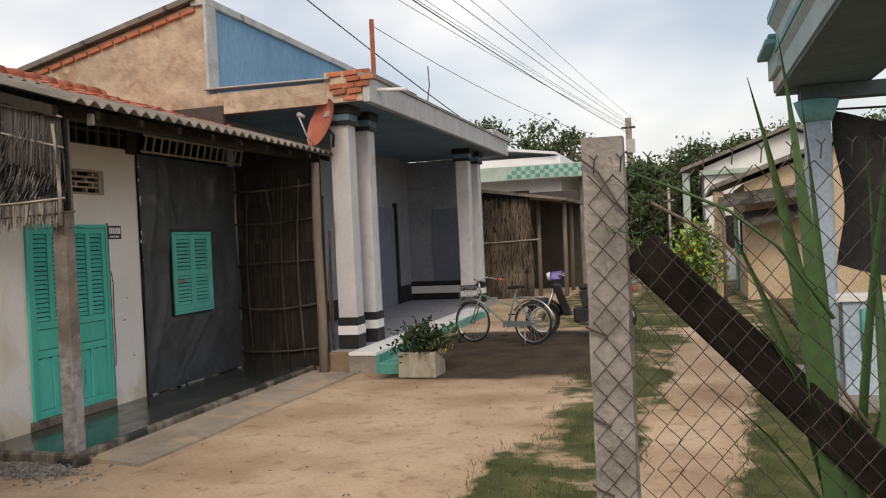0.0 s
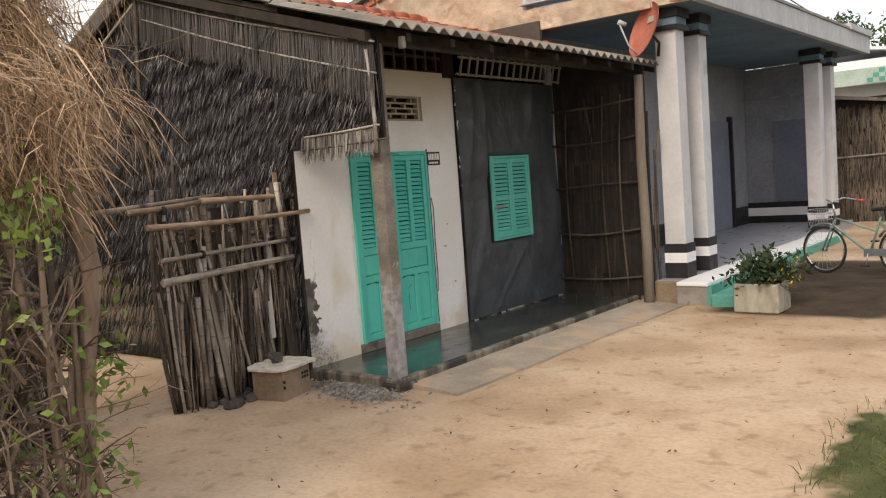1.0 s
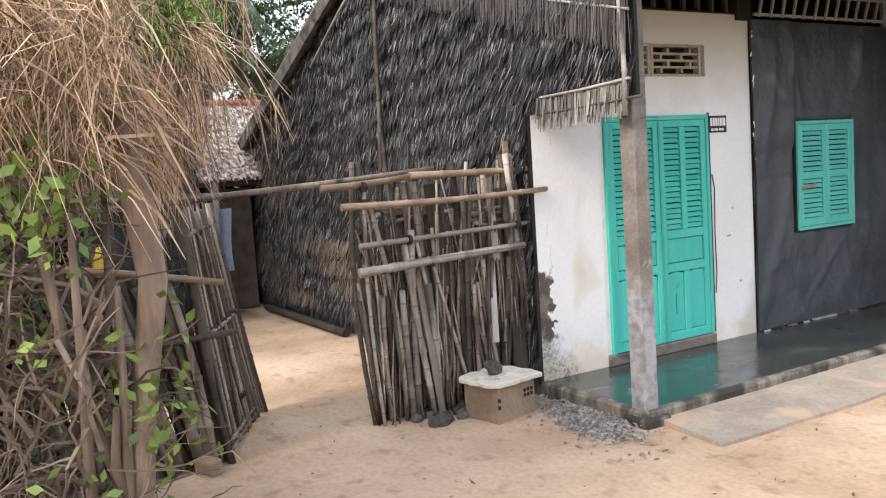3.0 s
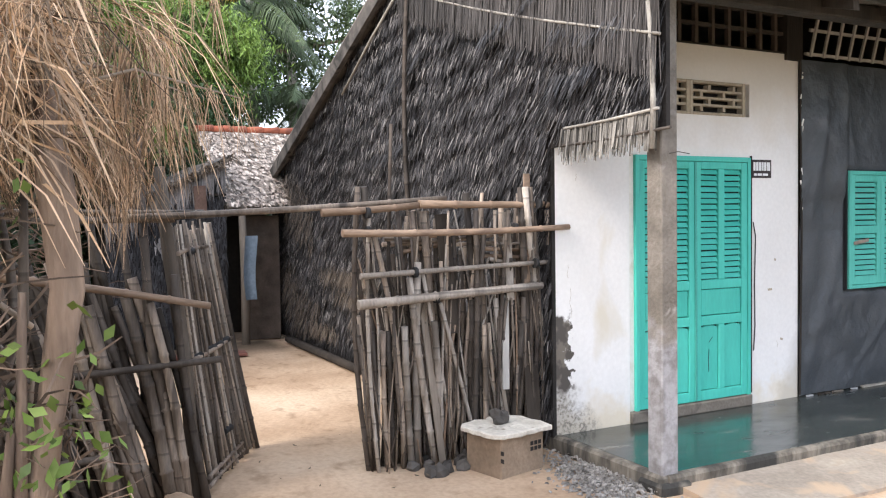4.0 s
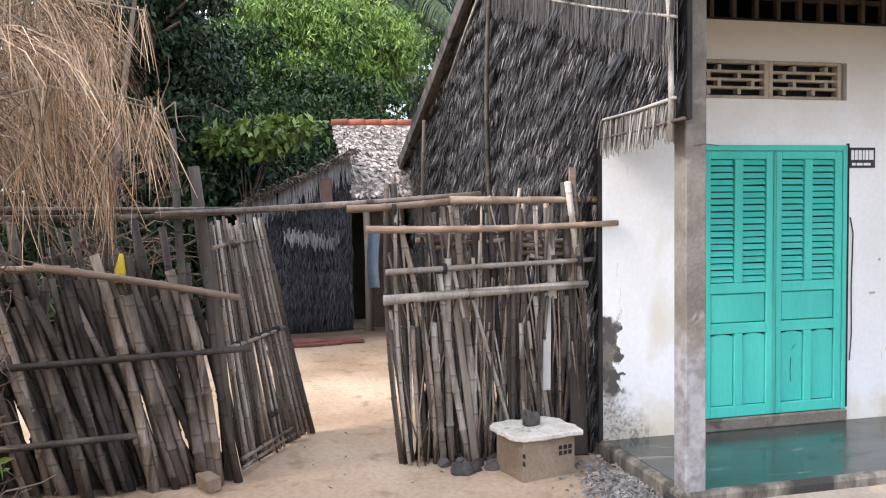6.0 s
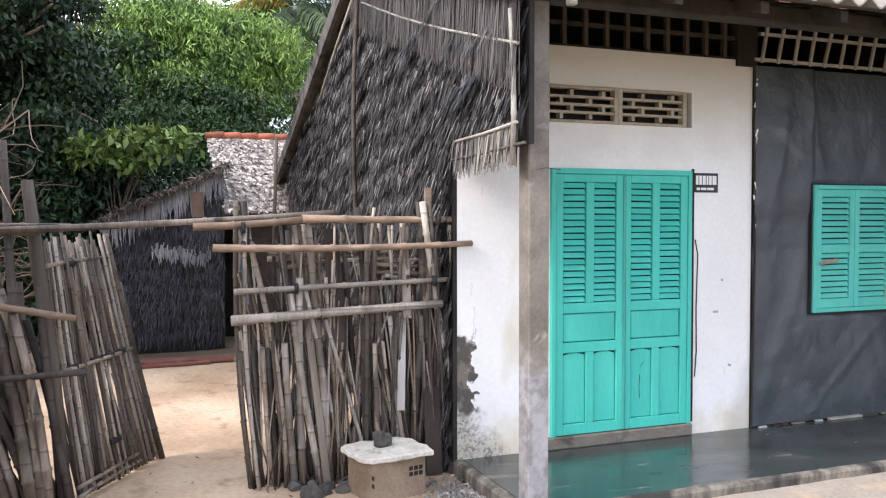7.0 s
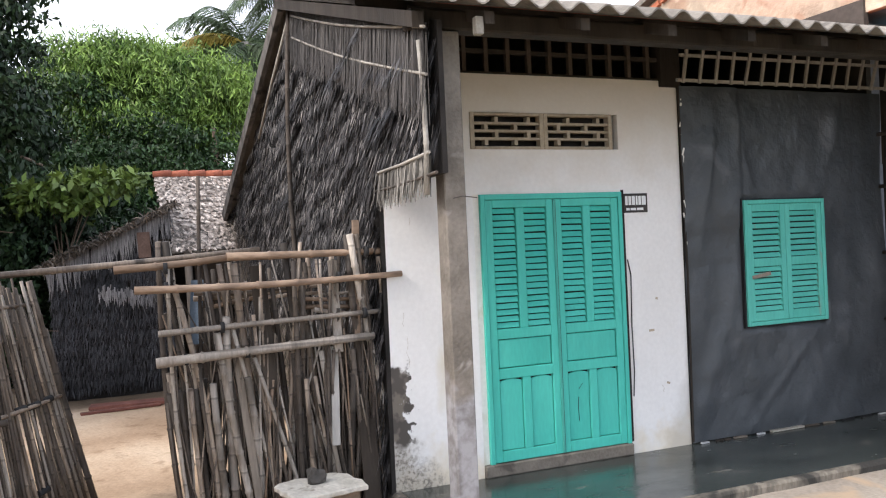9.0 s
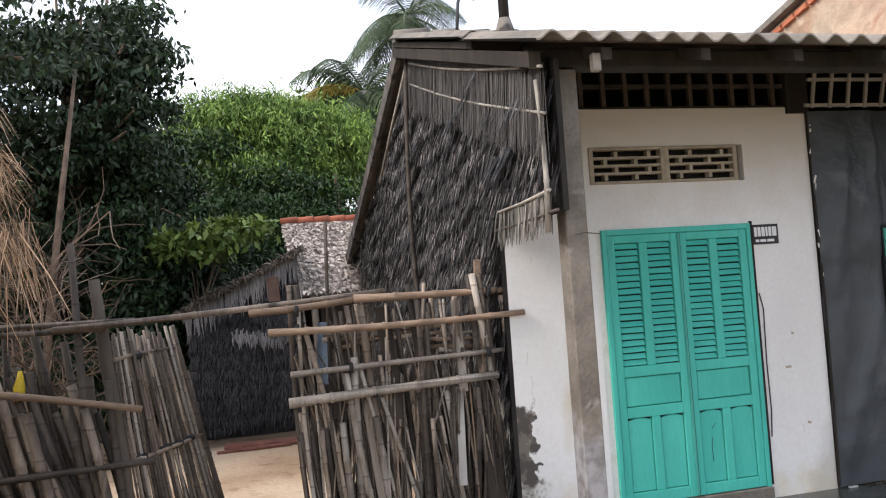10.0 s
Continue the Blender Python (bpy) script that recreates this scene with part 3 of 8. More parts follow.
def build_vent():
    v = thing("vent_block", (FX, 7.46, 2.48), "unpainted concrete vent blocks with stepped slots", "vent")
    for k in range(2):
        y0 = 6.85 + 0.608 * k
        y1 = y0 + 0.607
        z0, z1 = 2.48, 2.75
        g = Geo()
        xa, xb = FX - 0.055, FX + 0.012
        g.box(xa, y0, z0, xb, y0 + 0.035, z1).box(xa, y1 - 0.035, z0, xb, y1, z1)
        g.box(xa, y0 + 0.035, z0, xb, y1 - 0.035, z0 + 0.022).box(xa, y0 + 0.035, z1 - 0.022, xb, y1 - 0.035, z1)
        part("frame", g, M["vent"], v, bevel=0.004)
        bars = Geo()
        h = (z1 - z0 - 0.044) / 4
        xb -= 0.012
        for r in (1, 2, 3):
            z = z0 + 0.022 + h * r
            a = y0 + 0.035
            bars.box(xa, a, z - 0.009, xb, y1 - 0.035, z + 0.009)
        for r in range(4):
            z = z0 + 0.022 + h * r
            for u in ((0.36, 0.80) if r % 2 else (0.22, 0.62)):
                yy = y0 + (y1 - y0) * u
                bars.box(xa, yy - 0.014, z + 0.009, xb, yy + 0.014, z + h - 0.009)
        part("lattice", bars, M["vent"], v)
        # added dark panel stands in for the unlit room behind the slots
        part("backing", Geo().box(FX - 0.10, y0 + 0.01, z0 + 0.005, FX - 0.085, y1 - 0.01, z1 - 0.005), M["backing"], v)


M["vent"] = surf("aged_vent_concrete", (0.34, 0.29, 0.22), (0.46, 0.40, 0.31), 5, 0.95, 0.4, 40)
build_vent()


def louvre_mesh(w):
    g = Geo().obox(pose(0, 0, 0, 0, -30, 0), 0.006, w, 0.0405)
    me = g.mesh("slat")
    me.materials.append(M["green"])
    return me


def build_door():
    d = thing("door_1", (FX, 7.5, 0.19), "turquoise double door with louvres over panels, closed", "door", kind="structure")
    fr = Geo()
    fr.box(FX - 0.06, 6.90, 0.19, FX + 0.018, 6.935, 2.15).box(FX - 0.06, 8.085, 0.19, FX + 0.018, 8.12, 2.15)
    fr.box(FX - 0.06, 6.935, 2.11, FX + 0.018, 8.085, 2.15)
    part("door_frame", fr, M["green"], d, bevel=0.003)
    part("sill", Geo().box(FX - 0.10, 6.85, 0.10, FX + 0.03, 8.13, 0.19), M["sill"], d, "grey cement sill", bevel=0.008)
    part("gap_filler", Geo().box(FX - 0.10, 6.85, 0.19, FX - 0.01, 6.90, 2.15), M["plaster"], d)
    sl = louvre_mesh(0.180)
    for k in range(2):
        y0 = 6.937 + 0.575 * k
        y1 = y0 + 0.571
        x1 = FX + 0.010
        x0 = x1 - 0.035
        g = Geo()
        mid = (y0 + y1) / 2
        g.box(x0, y0, 0.195, x1, y0 + 0.062, 2.108).box(x0, y1 - 0.062, 0.195, x1, y1, 2.108)
        for za, zb in ((0.195, 0.275), (0.80, 0.875), (1.09, 1.165), (2.05, 2.108)):
            g.box(x0, y0 + 0.062, za, x1, y1 - 0.062, zb)
        g.box(x0, mid - 0.034, 0.275, x1, mid + 0.034, 0.80).box(x0, mid - 0.034, 1.165, x1, mid + 0.034, 2.05)
        leaf = part("door_leaf", g, M["green"], d, bevel=0.004)
        part("panel", Geo().box(x0 + 0.008, y0 + 0.067, 0.880, x1 - 0.010, y1 - 0.067, 1.085), M["green"], leaf, bevel=0.006)
        for a, c in ((y0 + 0.067, mid - 0.039), (mid + 0.039, y1 - 0.067)):
            n = 6
            arch = [(x0 + 0.008, a, 0.280), (x0 + 0.008, c, 0.280)] + [(x0 + 0.008, c + (a - c) * i / n, 0.780 + 0.018 * math.sin(math.pi * i / n)) for i in range(n + 1)]
            part("panel", Geo().prism(arch, (0.016, 0, 0)), M["green"], leaf, bevel=0.003)
            for i in range(19):
                piece("slat", sl, leaf, (x1 - 0.018, (a + c) / 2, 1.190 + 0.0465 * i + rng.normal(0, 0.0012)), (rng.normal(0, 0.5), rng.normal(0, 1.5), 0))
        # near-black board draws the shadow lines between slats and round the panels
        part("back_board", Geo().box(x0 - 0.012, y0 + 0.06, 0.28, x0 - 0.004, y1 - 0.06, 2.05), M["backing"], leaf)
    part("jamb_gap", Geo().box(FX + 0.001, 8.121, 0.2, FX + 0.005, 8.146, 2.165), M["backing"], d)
    part("door_cable", Geo().tube([(FX + 0.008, 8.155, 1.62), (FX + 0.012, 8.178, 1.5), (FX + 0.010, 8.168, 1.1), (FX + 0.012, 8.172, 0.75), (FX + 0.008, 8.16, 0.55)], 0.005, 5), M["cable"], d)
    part("cover_strip", Geo().box(FX + 0.011, 7.500, 0.2, FX + 0.020, 7.520, 2.10), M["green_grimy"], d, "hand-soiled strip between the leaves", bevel=0.002)
    part("seam", Geo().box(FX + 0.011, 7.5215, 0.2, FX + 0.0125, 7.5265, 2.10), M["backing"], d)
    # split in a lower panel and its dark grooves
    part("crack", Geo().tube([(FX + 0.003, 7.66, 0.42), (FX + 0.003, 7.655, 0.52), (FX + 0.003, 7.662, 0.60)], 0.002, 4), M["backing"], d)
    part("crack", Geo().tube([(FX + 0.003, 7.665, 0.66), (FX + 0.003, 7.70, 0.70)], 0.0015, 4), M["backing"], d)


build_door()


def build_house_sign():
    s = thing("house_sign", (FX, 8.27, 1.96), "small black enamel number plate with white writing", "sign")
    part("plate", Geo().box(FX + 0.002, 8.145, 1.985, FX + 0.008, 8.366, 2.135), M["sign_black"], s)
    g = Geo()
    for i, (a, b) in enumerate(((0.012, 0.035), (0.043, 0.068), (0.076, 0.103), (0.112, 0.128), (0.136, 0.160), (0.168, 0.205))):
        g.box(FX + 0.008, 8.145 + a, 2.045, FX + 0.010, 8.145 + b, 2.115)
    part("bar", g, M["white"], s, "white writing bars")
    g = Geo()
    for a, b in ((0.020, 0.050), (0.060, 0.110), (0.120, 0.180)):
        g.box(FX + 0.008, 8.145 + a, 2.003, FX + 0.010, 8.145 + b, 2.022)
    part("bar", g, M["white"], s, "small white writing bars")


build_house_sign()


def build_wall_cracks():
    c = thing("wall_cracks", (FX, 6.5, 0.5), "hairline cracks and chips in the whitewash", "crack")
    for y, z, ln in ((6.36, 1.95, 0.05), (6.30, 0.95, 0.22), (6.28, 1.24, 0.10), (8.45, 0.55, 0.06)):
        pts = [(FX + 0.0005, y + 0.006 * rng.normal(), z + ln * k / 4) for k in range(5)]
        part("crack", Geo().tube(pts, 0.0010, 4), M["vent"], c)
    for y, z, w in ((8.36, 1.05, 0.05), (8.50, 0.62, 0.03), (8.42, 1.30, 0.02)):
        part("chip", Geo().obox(pose(FX + 0.001, y, z, rng.uniform(-30, 30), 0, 0), 0.003, w, 0.018), M["vent"], c)


build_wall_cracks()


def build_tarp():
    ys, zs = np.linspace(Y1, Y2, 90), np.linspace(0.11, 2.99, 110)
    g = Geo()

    def fold(y, z):
        """Slack diagonal folds hung from the top rail and a lapped joint at shoulder height."""
        d = 0.0
        for y0, z0, k, w, h in ((8.95, 2.3, 1.6, 0.05, 0.020), (9.3, 2.6, -1.2, 0.06, 0.018), (10.3, 2.5, 0.9, 0.07, 0.020), (10.1, 0.7, -0.7, 0.06, 0.016), (9.0, 0.8, 0.6, 0.07, 0.016), (9.7, 0.55, 0.25, 0.05, 0.014)):
            off = (y - y0) - (z - z0) / (k * 4)
            d += h * math.exp(-(off / w) ** 2) * math.exp(-((z - z0) / 0.55) ** 2)
        if y < 9.3:
            d += 0.012 / (1 + math.exp(-(z - 1.80 - 0.02 * math.sin(5 * y)) * 160)) + 0.010 / (1 + math.exp(-(z - 1.565 - 0.015 * math.sin(4 * y)) * 160))
        return d

    sunk = lambda y, z: 9.27 < y < 10.22 and 0.97 < z < 2.09
    vs = [(FX + 0.002 if sunk(y, z) else FX + 0.022 + 0.030 * noise.noise(Vector((y * 1.6, z * 1.3, 1))) + 0.016 * noise.noise(Vector((y * 4, z * 2.2, 4))) - 0.022 * abs(noise.noise(Vector((y * 1.4 + z * 0.5, z * 1.1, 14)))) - 0.014 * abs(noise.noise(Vector((y * 2.2 - z * 1.2, z * 2.6, 24))))
           + 0.010 * math.sin(z * 9 + 2 * y) * max(0, noise.noise(Vector((y, z, 9)))) + fold(y, z), y, z) for z in zs for y in ys]
    n = len(ys)
    fs = [(j * n + i, j * n + i + 1, (j + 1) * n + i + 1, (j + 1) * n + i) for j in range(len(zs) - 1) for i in range(n - 1)]
    g.add(vs, fs)
    w = solid("wall_tarpaulin", g, M["tarp"], "wall covered with wrinkled dark grey tarpaulin", "wall", smooth=True)
    part("backing", Geo().box(FX - 0.12, Y1, 0.0, FX - 0.03, Y2, 3.0), M["inside"], w)
    # stretched seams and a light batten at the foot
    y = Y1 + 0.06
    while y < Y2 - 0.2:
        ln = rng.uniform(0.04, 0.16)
        part("foot_scrap", Geo().obox(pose(FX + 0.045, y + ln / 2, 0.108, rng.normal(0, 2), 0, rng.normal(0, 3)), 0.018, ln, 0.012), M[rng.choice(["dark_wood", "red_plastic", "grey_wood", "pvc", "black"], p=[0.40, 0.03, 0.22, 0.13, 0.22])], w)
        y += ln + rng.uniform(0.0, 0.12)
        if 9.4 < y < 9.86:
            y = 9.88
    part("batten", Geo().box(FX + 0.02, 9.5, 0.103, FX + 0.06, 9.85, 0.118), M["stick"], w, "pale wooden batten")
    part("edge_lath", Geo().tube([(FX + 0.02, Y1 + 0.005, 0.12), (FX + 0.03, Y1 + 0.012, 1.5), (FX + 0.02, Y1, 3.0)], 0.009, 5), M["dark_wood"], w)
    for z in (1.72, 1.95, 2.04, 2.40, 2.46, 2.63, 2.68, 2.84, 2.88):
        part("plaster_lump", Geo().obox(pose(FX + 0.03, Y1 + rng.uniform(0.0, 0.02), z, rng.uniform(-25, 25), 5, 8), 0.012, rng.uniform(0.008, 0.026), rng.uniform(0.02, 0.08)), M["plaster"], w, bevel=0.006)


build_tarp()


def build_shutter_window():
    wd = thing("window_1", (FX, 9.75, 1.0), "closed turquoise louvred wooden shutters in worn frame", "window", kind="structure")
    y0, y1, z0, z1 = 9.30, 10.19, 1.005, 2.057
    xa, xb = FX - 0.03, FX + 0.055
    g = Geo().box(xa, y0, z0, xb, y0 + 0.035, z1).box(xa, y1 - 0.035, z0, xb, y1, z1)
    g.box(xa, y0 + 0.035, z1 - 0.035, xb, y1 - 0.035, z1).box(xa, y0 + 0.035, z0, xb, y1 - 0.035, z0 + 0.035)
    part("window_frame", g, M["green_old"], wd, bevel=0.004)
    gap = Geo().box(xa, y0 - 0.014, z0 - 0.012, xb - 0.02, y0 - 0.001, z1 + 0.012).box(xa, y1 + 0.001, z0 - 0.012, xb - 0.02, y1 + 0.014, z1 + 0.012)
    gap.box(xa, y0 - 0.001, z1 + 0.001, xb - 0.02, y1 + 0.001, z1 + 0.012).box(xa, y0 - 0.001, z0 - 0.012, xb - 0.02, y1 + 0.001, z0 - 0.001)
    part("shadow_gap", gap, M["black"], wd, "dark gap round the frame")
    part("loose_slat", Geo().obox(pose(xb + 0.006, y0 + 0.15, z0 + 0.42, 8, 0, 0), 0.008, 0.20, 0.03), M["grey_wood"], wd, "broken loose slat of bare wood", bevel=0.002)
    w = (y1 - y0 - 0.076) / 2
    sl = Geo().obox(pose(0, 0, 0, 0, -30, 0), 0.006, w - 0.112, 0.0405).mesh("slat")
    sl.materials.append(M["green_old"])
    for k in range(2):
        a = y0 + 0.036 + (w + 0.004) * k
        b = a + w
        x0, x1 = FX + 0.012, FX + 0.045
        zz0, zz1 = z0 + 0.037, z1 - 0.037
        zm = (zz0 + zz1) / 2
        g = Geo().box(x0, a, zz0, x1, a + 0.052, zz1).box(x0, b - 0.052, zz0, x1, b, zz1)
        for za, zb in ((zz0, zz0 + 0.075), (zm - 0.035, zm + 0.035), (zz1 - 0.06, zz1)):
            g.box(x0, a + 0.052, za, x1, b - 0.052, zb)
        leaf = part("shutter", g, M["green_old"], wd, bevel=0.003)
        for lo, hi in ((zz0 + 0.075, zm - 0.035), (zm + 0.035, zz1 - 0.06)):
            n = int((hi - lo) / 0.0465)
            for i in range(n):
                piece("slat", sl, leaf, (x1 - 0.016, (a + b) / 2, lo + (hi - lo) * (i + 0.5) / n))
        # board coloured near black for the shadow lines between the shutter slats
        part("back_board", Geo().box(x0 - 0.008, a + 0.03, zz0 + 0.03, x0 - 0.002, b - 0.03, zz1 - 0.03), M["backing"], leaf)


build_shutter_window()


def build_porch():
    g = Geo().box(FX - 0.12, Y0 + 0.03, -0.3, -5.66, 11.0, 0.10)
    f = solid("porch_floor", g, M["wet_floor"], "low porch floor of wet polished dark cement", "floor", bevel=0.012)
    y = Y0 + 0.03
    k = Geo()
    ys = np.arange(y, 11.01, 0.2)
    kp = [(-5.66, -0.2), (-5.645, 0.082), (-5.656, 0.100), (-5.700, 0.1035), (-5.705, -0.2)]
    vs = []
    for yy in ys:
        w = 0.012 * noise.noise(Vector((yy * 4, 0, 0)))
        vs += [(px + w + 0.02, yy, pz + 0.5 * w) for px, pz in kp]
    n = len(kp)
    k.add(vs, [(i * n + j, i * n + (j + 1) % n, (i + 1) * n + (j + 1) % n, (i + 1) * n + j) for i in range(len(ys) - 1) for j in range(n)])
    k.f += [tuple(range(n)), tuple((len(ys) - 1) * n + j for j in range(n))[::-1]]
    part("edge", k, M["kerb"], f, "crumbling cement edge blackened with mildew")
    part("end_edge", Geo().box(FX - 0.12, Y0 - 0.03, -0.2, -5.64, Y0 + 0.05, 0.103), M["kerb"], f, bevel=0.018)
    rim = [(-5.64, 11.0, 0.045), (-5.64, 6.28, 0.035)]
    for yy in np.arange(6.22, 11.01, 0.16):
        w = 0.05 * noise.noise(Vector((yy * 1.3, 3.0, 0))) + 0.025 * noise.noise(Vector((yy * 5, 9.0, 0)))
        rim.append((-5.06 + 0.02 * (yy - 6.22) + w, yy, 0.014))
    solid("apron", Geo().prism(rim[::-1], (0, 0, -0.15)), M["apron"], "thin worn cement apron dusted with sand", "pavement")


build_porch()


def build_porch_column():
    m = surf("column_cement", (0.15, 0.132, 0.110), (0.25, 0.222, 0.19), 5, 0.92, 0.8, 40, c3=(0.32, 0.295, 0.265), c3_scale=4.5, c3_at=0.62)
    nt = m.node_tree
    b = nt.nodes["Principled BSDF"]
    old = b.inputs["Base Color"].links[0].from_socket
    geo = nt.nodes.new("ShaderNodeNewGeometry")
    sep = nt.nodes.new("ShaderNodeSeparateXYZ")
    n = nt.nodes.new("ShaderNodeTexNoise")
    n.inputs["Scale"].default_value = 6
    add = nt.nodes.new("ShaderNodeMath")
    add.operation = "MULTIPLY_ADD"
    add.inputs[1].default_value = 0.45
    r = nt.nodes.new("ShaderNodeMapRange")
    r.inputs[1].default_value, r.inputs[2].default_value, r.inputs[4].default_value = 1.26, 1.14, 0.85
    x = nt.nodes.new("ShaderNodeMixRGB")
    x.inputs[2].default_value = (0.36, 0.355, 0.37, 1)
    # limewash rubbed through in patches
    n9 = nt.nodes.new("ShaderNodeTexNoise")
    n9.inputs["Scale"].default_value, n9.inputs["Detail"].default_value = 13, 8
    nt.links.new(geo.outputs["Position"], n9.inputs["Vector"])
    r9 = nt.nodes.new("ShaderNodeValToRGB")
    r9.color_ramp.elements[0].position, r9.color_ramp.elements[1].position = 0.38, 0.60
    r9.color_ramp.elements[0].color, r9.color_ramp.elements[1].color = (0.21, 0.20, 0.20, 1), (0.38, 0.375, 0.39, 1)
    nt.links.new(n9.outputs["Fac"], r9.inputs[0])
    nt.links.new(r9.outputs[0], x.inputs[2])
    nt.links.new(geo.outputs["Position"], sep.inputs[0])
    nt.links.new(geo.outputs["Position"], n.inputs["Vector"])
    nt.links.new(n.outputs["Fac"], add.inputs[0])
    nt.links.new(sep.outputs["Z"], add.inputs[2])
    nt.links.new(add.outputs[0], r.inputs[0])
    nt.links.new(r.outputs[0], x.inputs[0])
    nt.links.new(old, x.inputs[1])
    nt.links.new(x.outputs[0], b.inputs["Base Color"])
    c = thing("porch_column", (-5.72, 6.29, 0.0), "square raw cement porch column, limewashed low down", "column")
    part("shaft", Geo().box(-5.786, 6.165, -0.1, -5.654, 6.297, 3.02), m, c, bevel=0.008)
    foot = Geo().prism([(-5.84, 6.12, -0.1), (-5.60, 6.12, -0.1), (-5.59, 6.36, -0.1), (-5.84, 6.36, -0.1)], (0, 0, 0.16))
    part("footing", foot, M["kerb"], c, bevel=0.02)
    part("tie_wire", Geo().tube([(-5.62, 6.2, 2.06), (-5.60, 6.25, 2.07), (-5.60, 6.34, 2.06)], 0.003, 5), M["wire"], c)


build_porch_column()


def build_partition():
    p = thing("bamboo_partition", (-6.0, 10.95, 0.1), "woven reed screen on bamboo laths closing the porch", "screen")
    # dark board added up to the roof, for the dark gap above the screen
    g = Geo().prism([(-6.74, 10.96, 0.1), (-5.40, 10.96, 0.1), (-5.40, 10.96, 3.07), (-6.74, 10.96, 3.48)], (0, 0.03, 0))
    part("backing", g, M["backing"], p)
    n = 240
    x = rng.uniform(-6.74, -5.46, n)
    z = np.tile(np.linspace(0.45, 2.9, 6), n // 6)
    root = np.stack([x, np.full(n, 10.955), z], 1)
    way = np.stack([rng.normal(0, 0.02, n), rng.normal(-0.02, 0.01, n), -np.ones(n)], 1)
    me = quads("reed_mat", blades(root, way, np.tile([1.0, 0, 0], (n, 1)), 0.55, 0.03, tip=0.8), ORIGIN[p.name], 6, BLADE)
    part("reed_mat", me, M["reed"], p, kind="stuff")
    for x in (-6.55, -6.28, -6.0, -5.74):
        part("lath", cane((x, 10.93, 0.12), (x + 0.02, 10.93, 2.75), 0.014), M["bamboo_dark"], p, smooth=True)
    for z in (0.32, 0.95, 1.55, 2.15, 2.62):
        part("rail", cane((-6.74, 10.91, z), (-5.45, 10.91, z + 0.05), 0.018), M["bamboo_dark"], p, smooth=True)
    q = thing("porch_post", (-5.42, 10.85, 0.0), "grey weathered round wooden porch post", "post")
    part("shaft", Geo().tube([(-5.43, 10.85, -0.1), (-5.42, 10.85, 0.8), (-5.44, 10.86, 1.9), (-5.42, 10.86, 2.95)], [0.075, 0.068, 0.066, 0.06], 8), M["grey_wood"], q, smooth=True)
    q = thing("leaning_poles", (-5.3, 11.1, 0.0), "thin wooden poles leaning behind the porch post", "poles")
    for k in range(5):
        x = -5.52 + 0.045 * k
        part("pole", cane((x, 11.05 + 0.02 * k, 0.0), (x + 0.03 * (k - 2), 11.08, 2.0 + 0.25 * (k % 3)), 0.02), M["bamboo_dark"], q, smooth=True)


# near-black reed: shade of the deep eave is put into the colour
M["reed"] = surf("shaded_brown_reed", (0.020, 0.016, 0.013), (0.050, 0.038, 0.030), 2, 0.9, 0.3, 50, island=0.4)
build_partition()


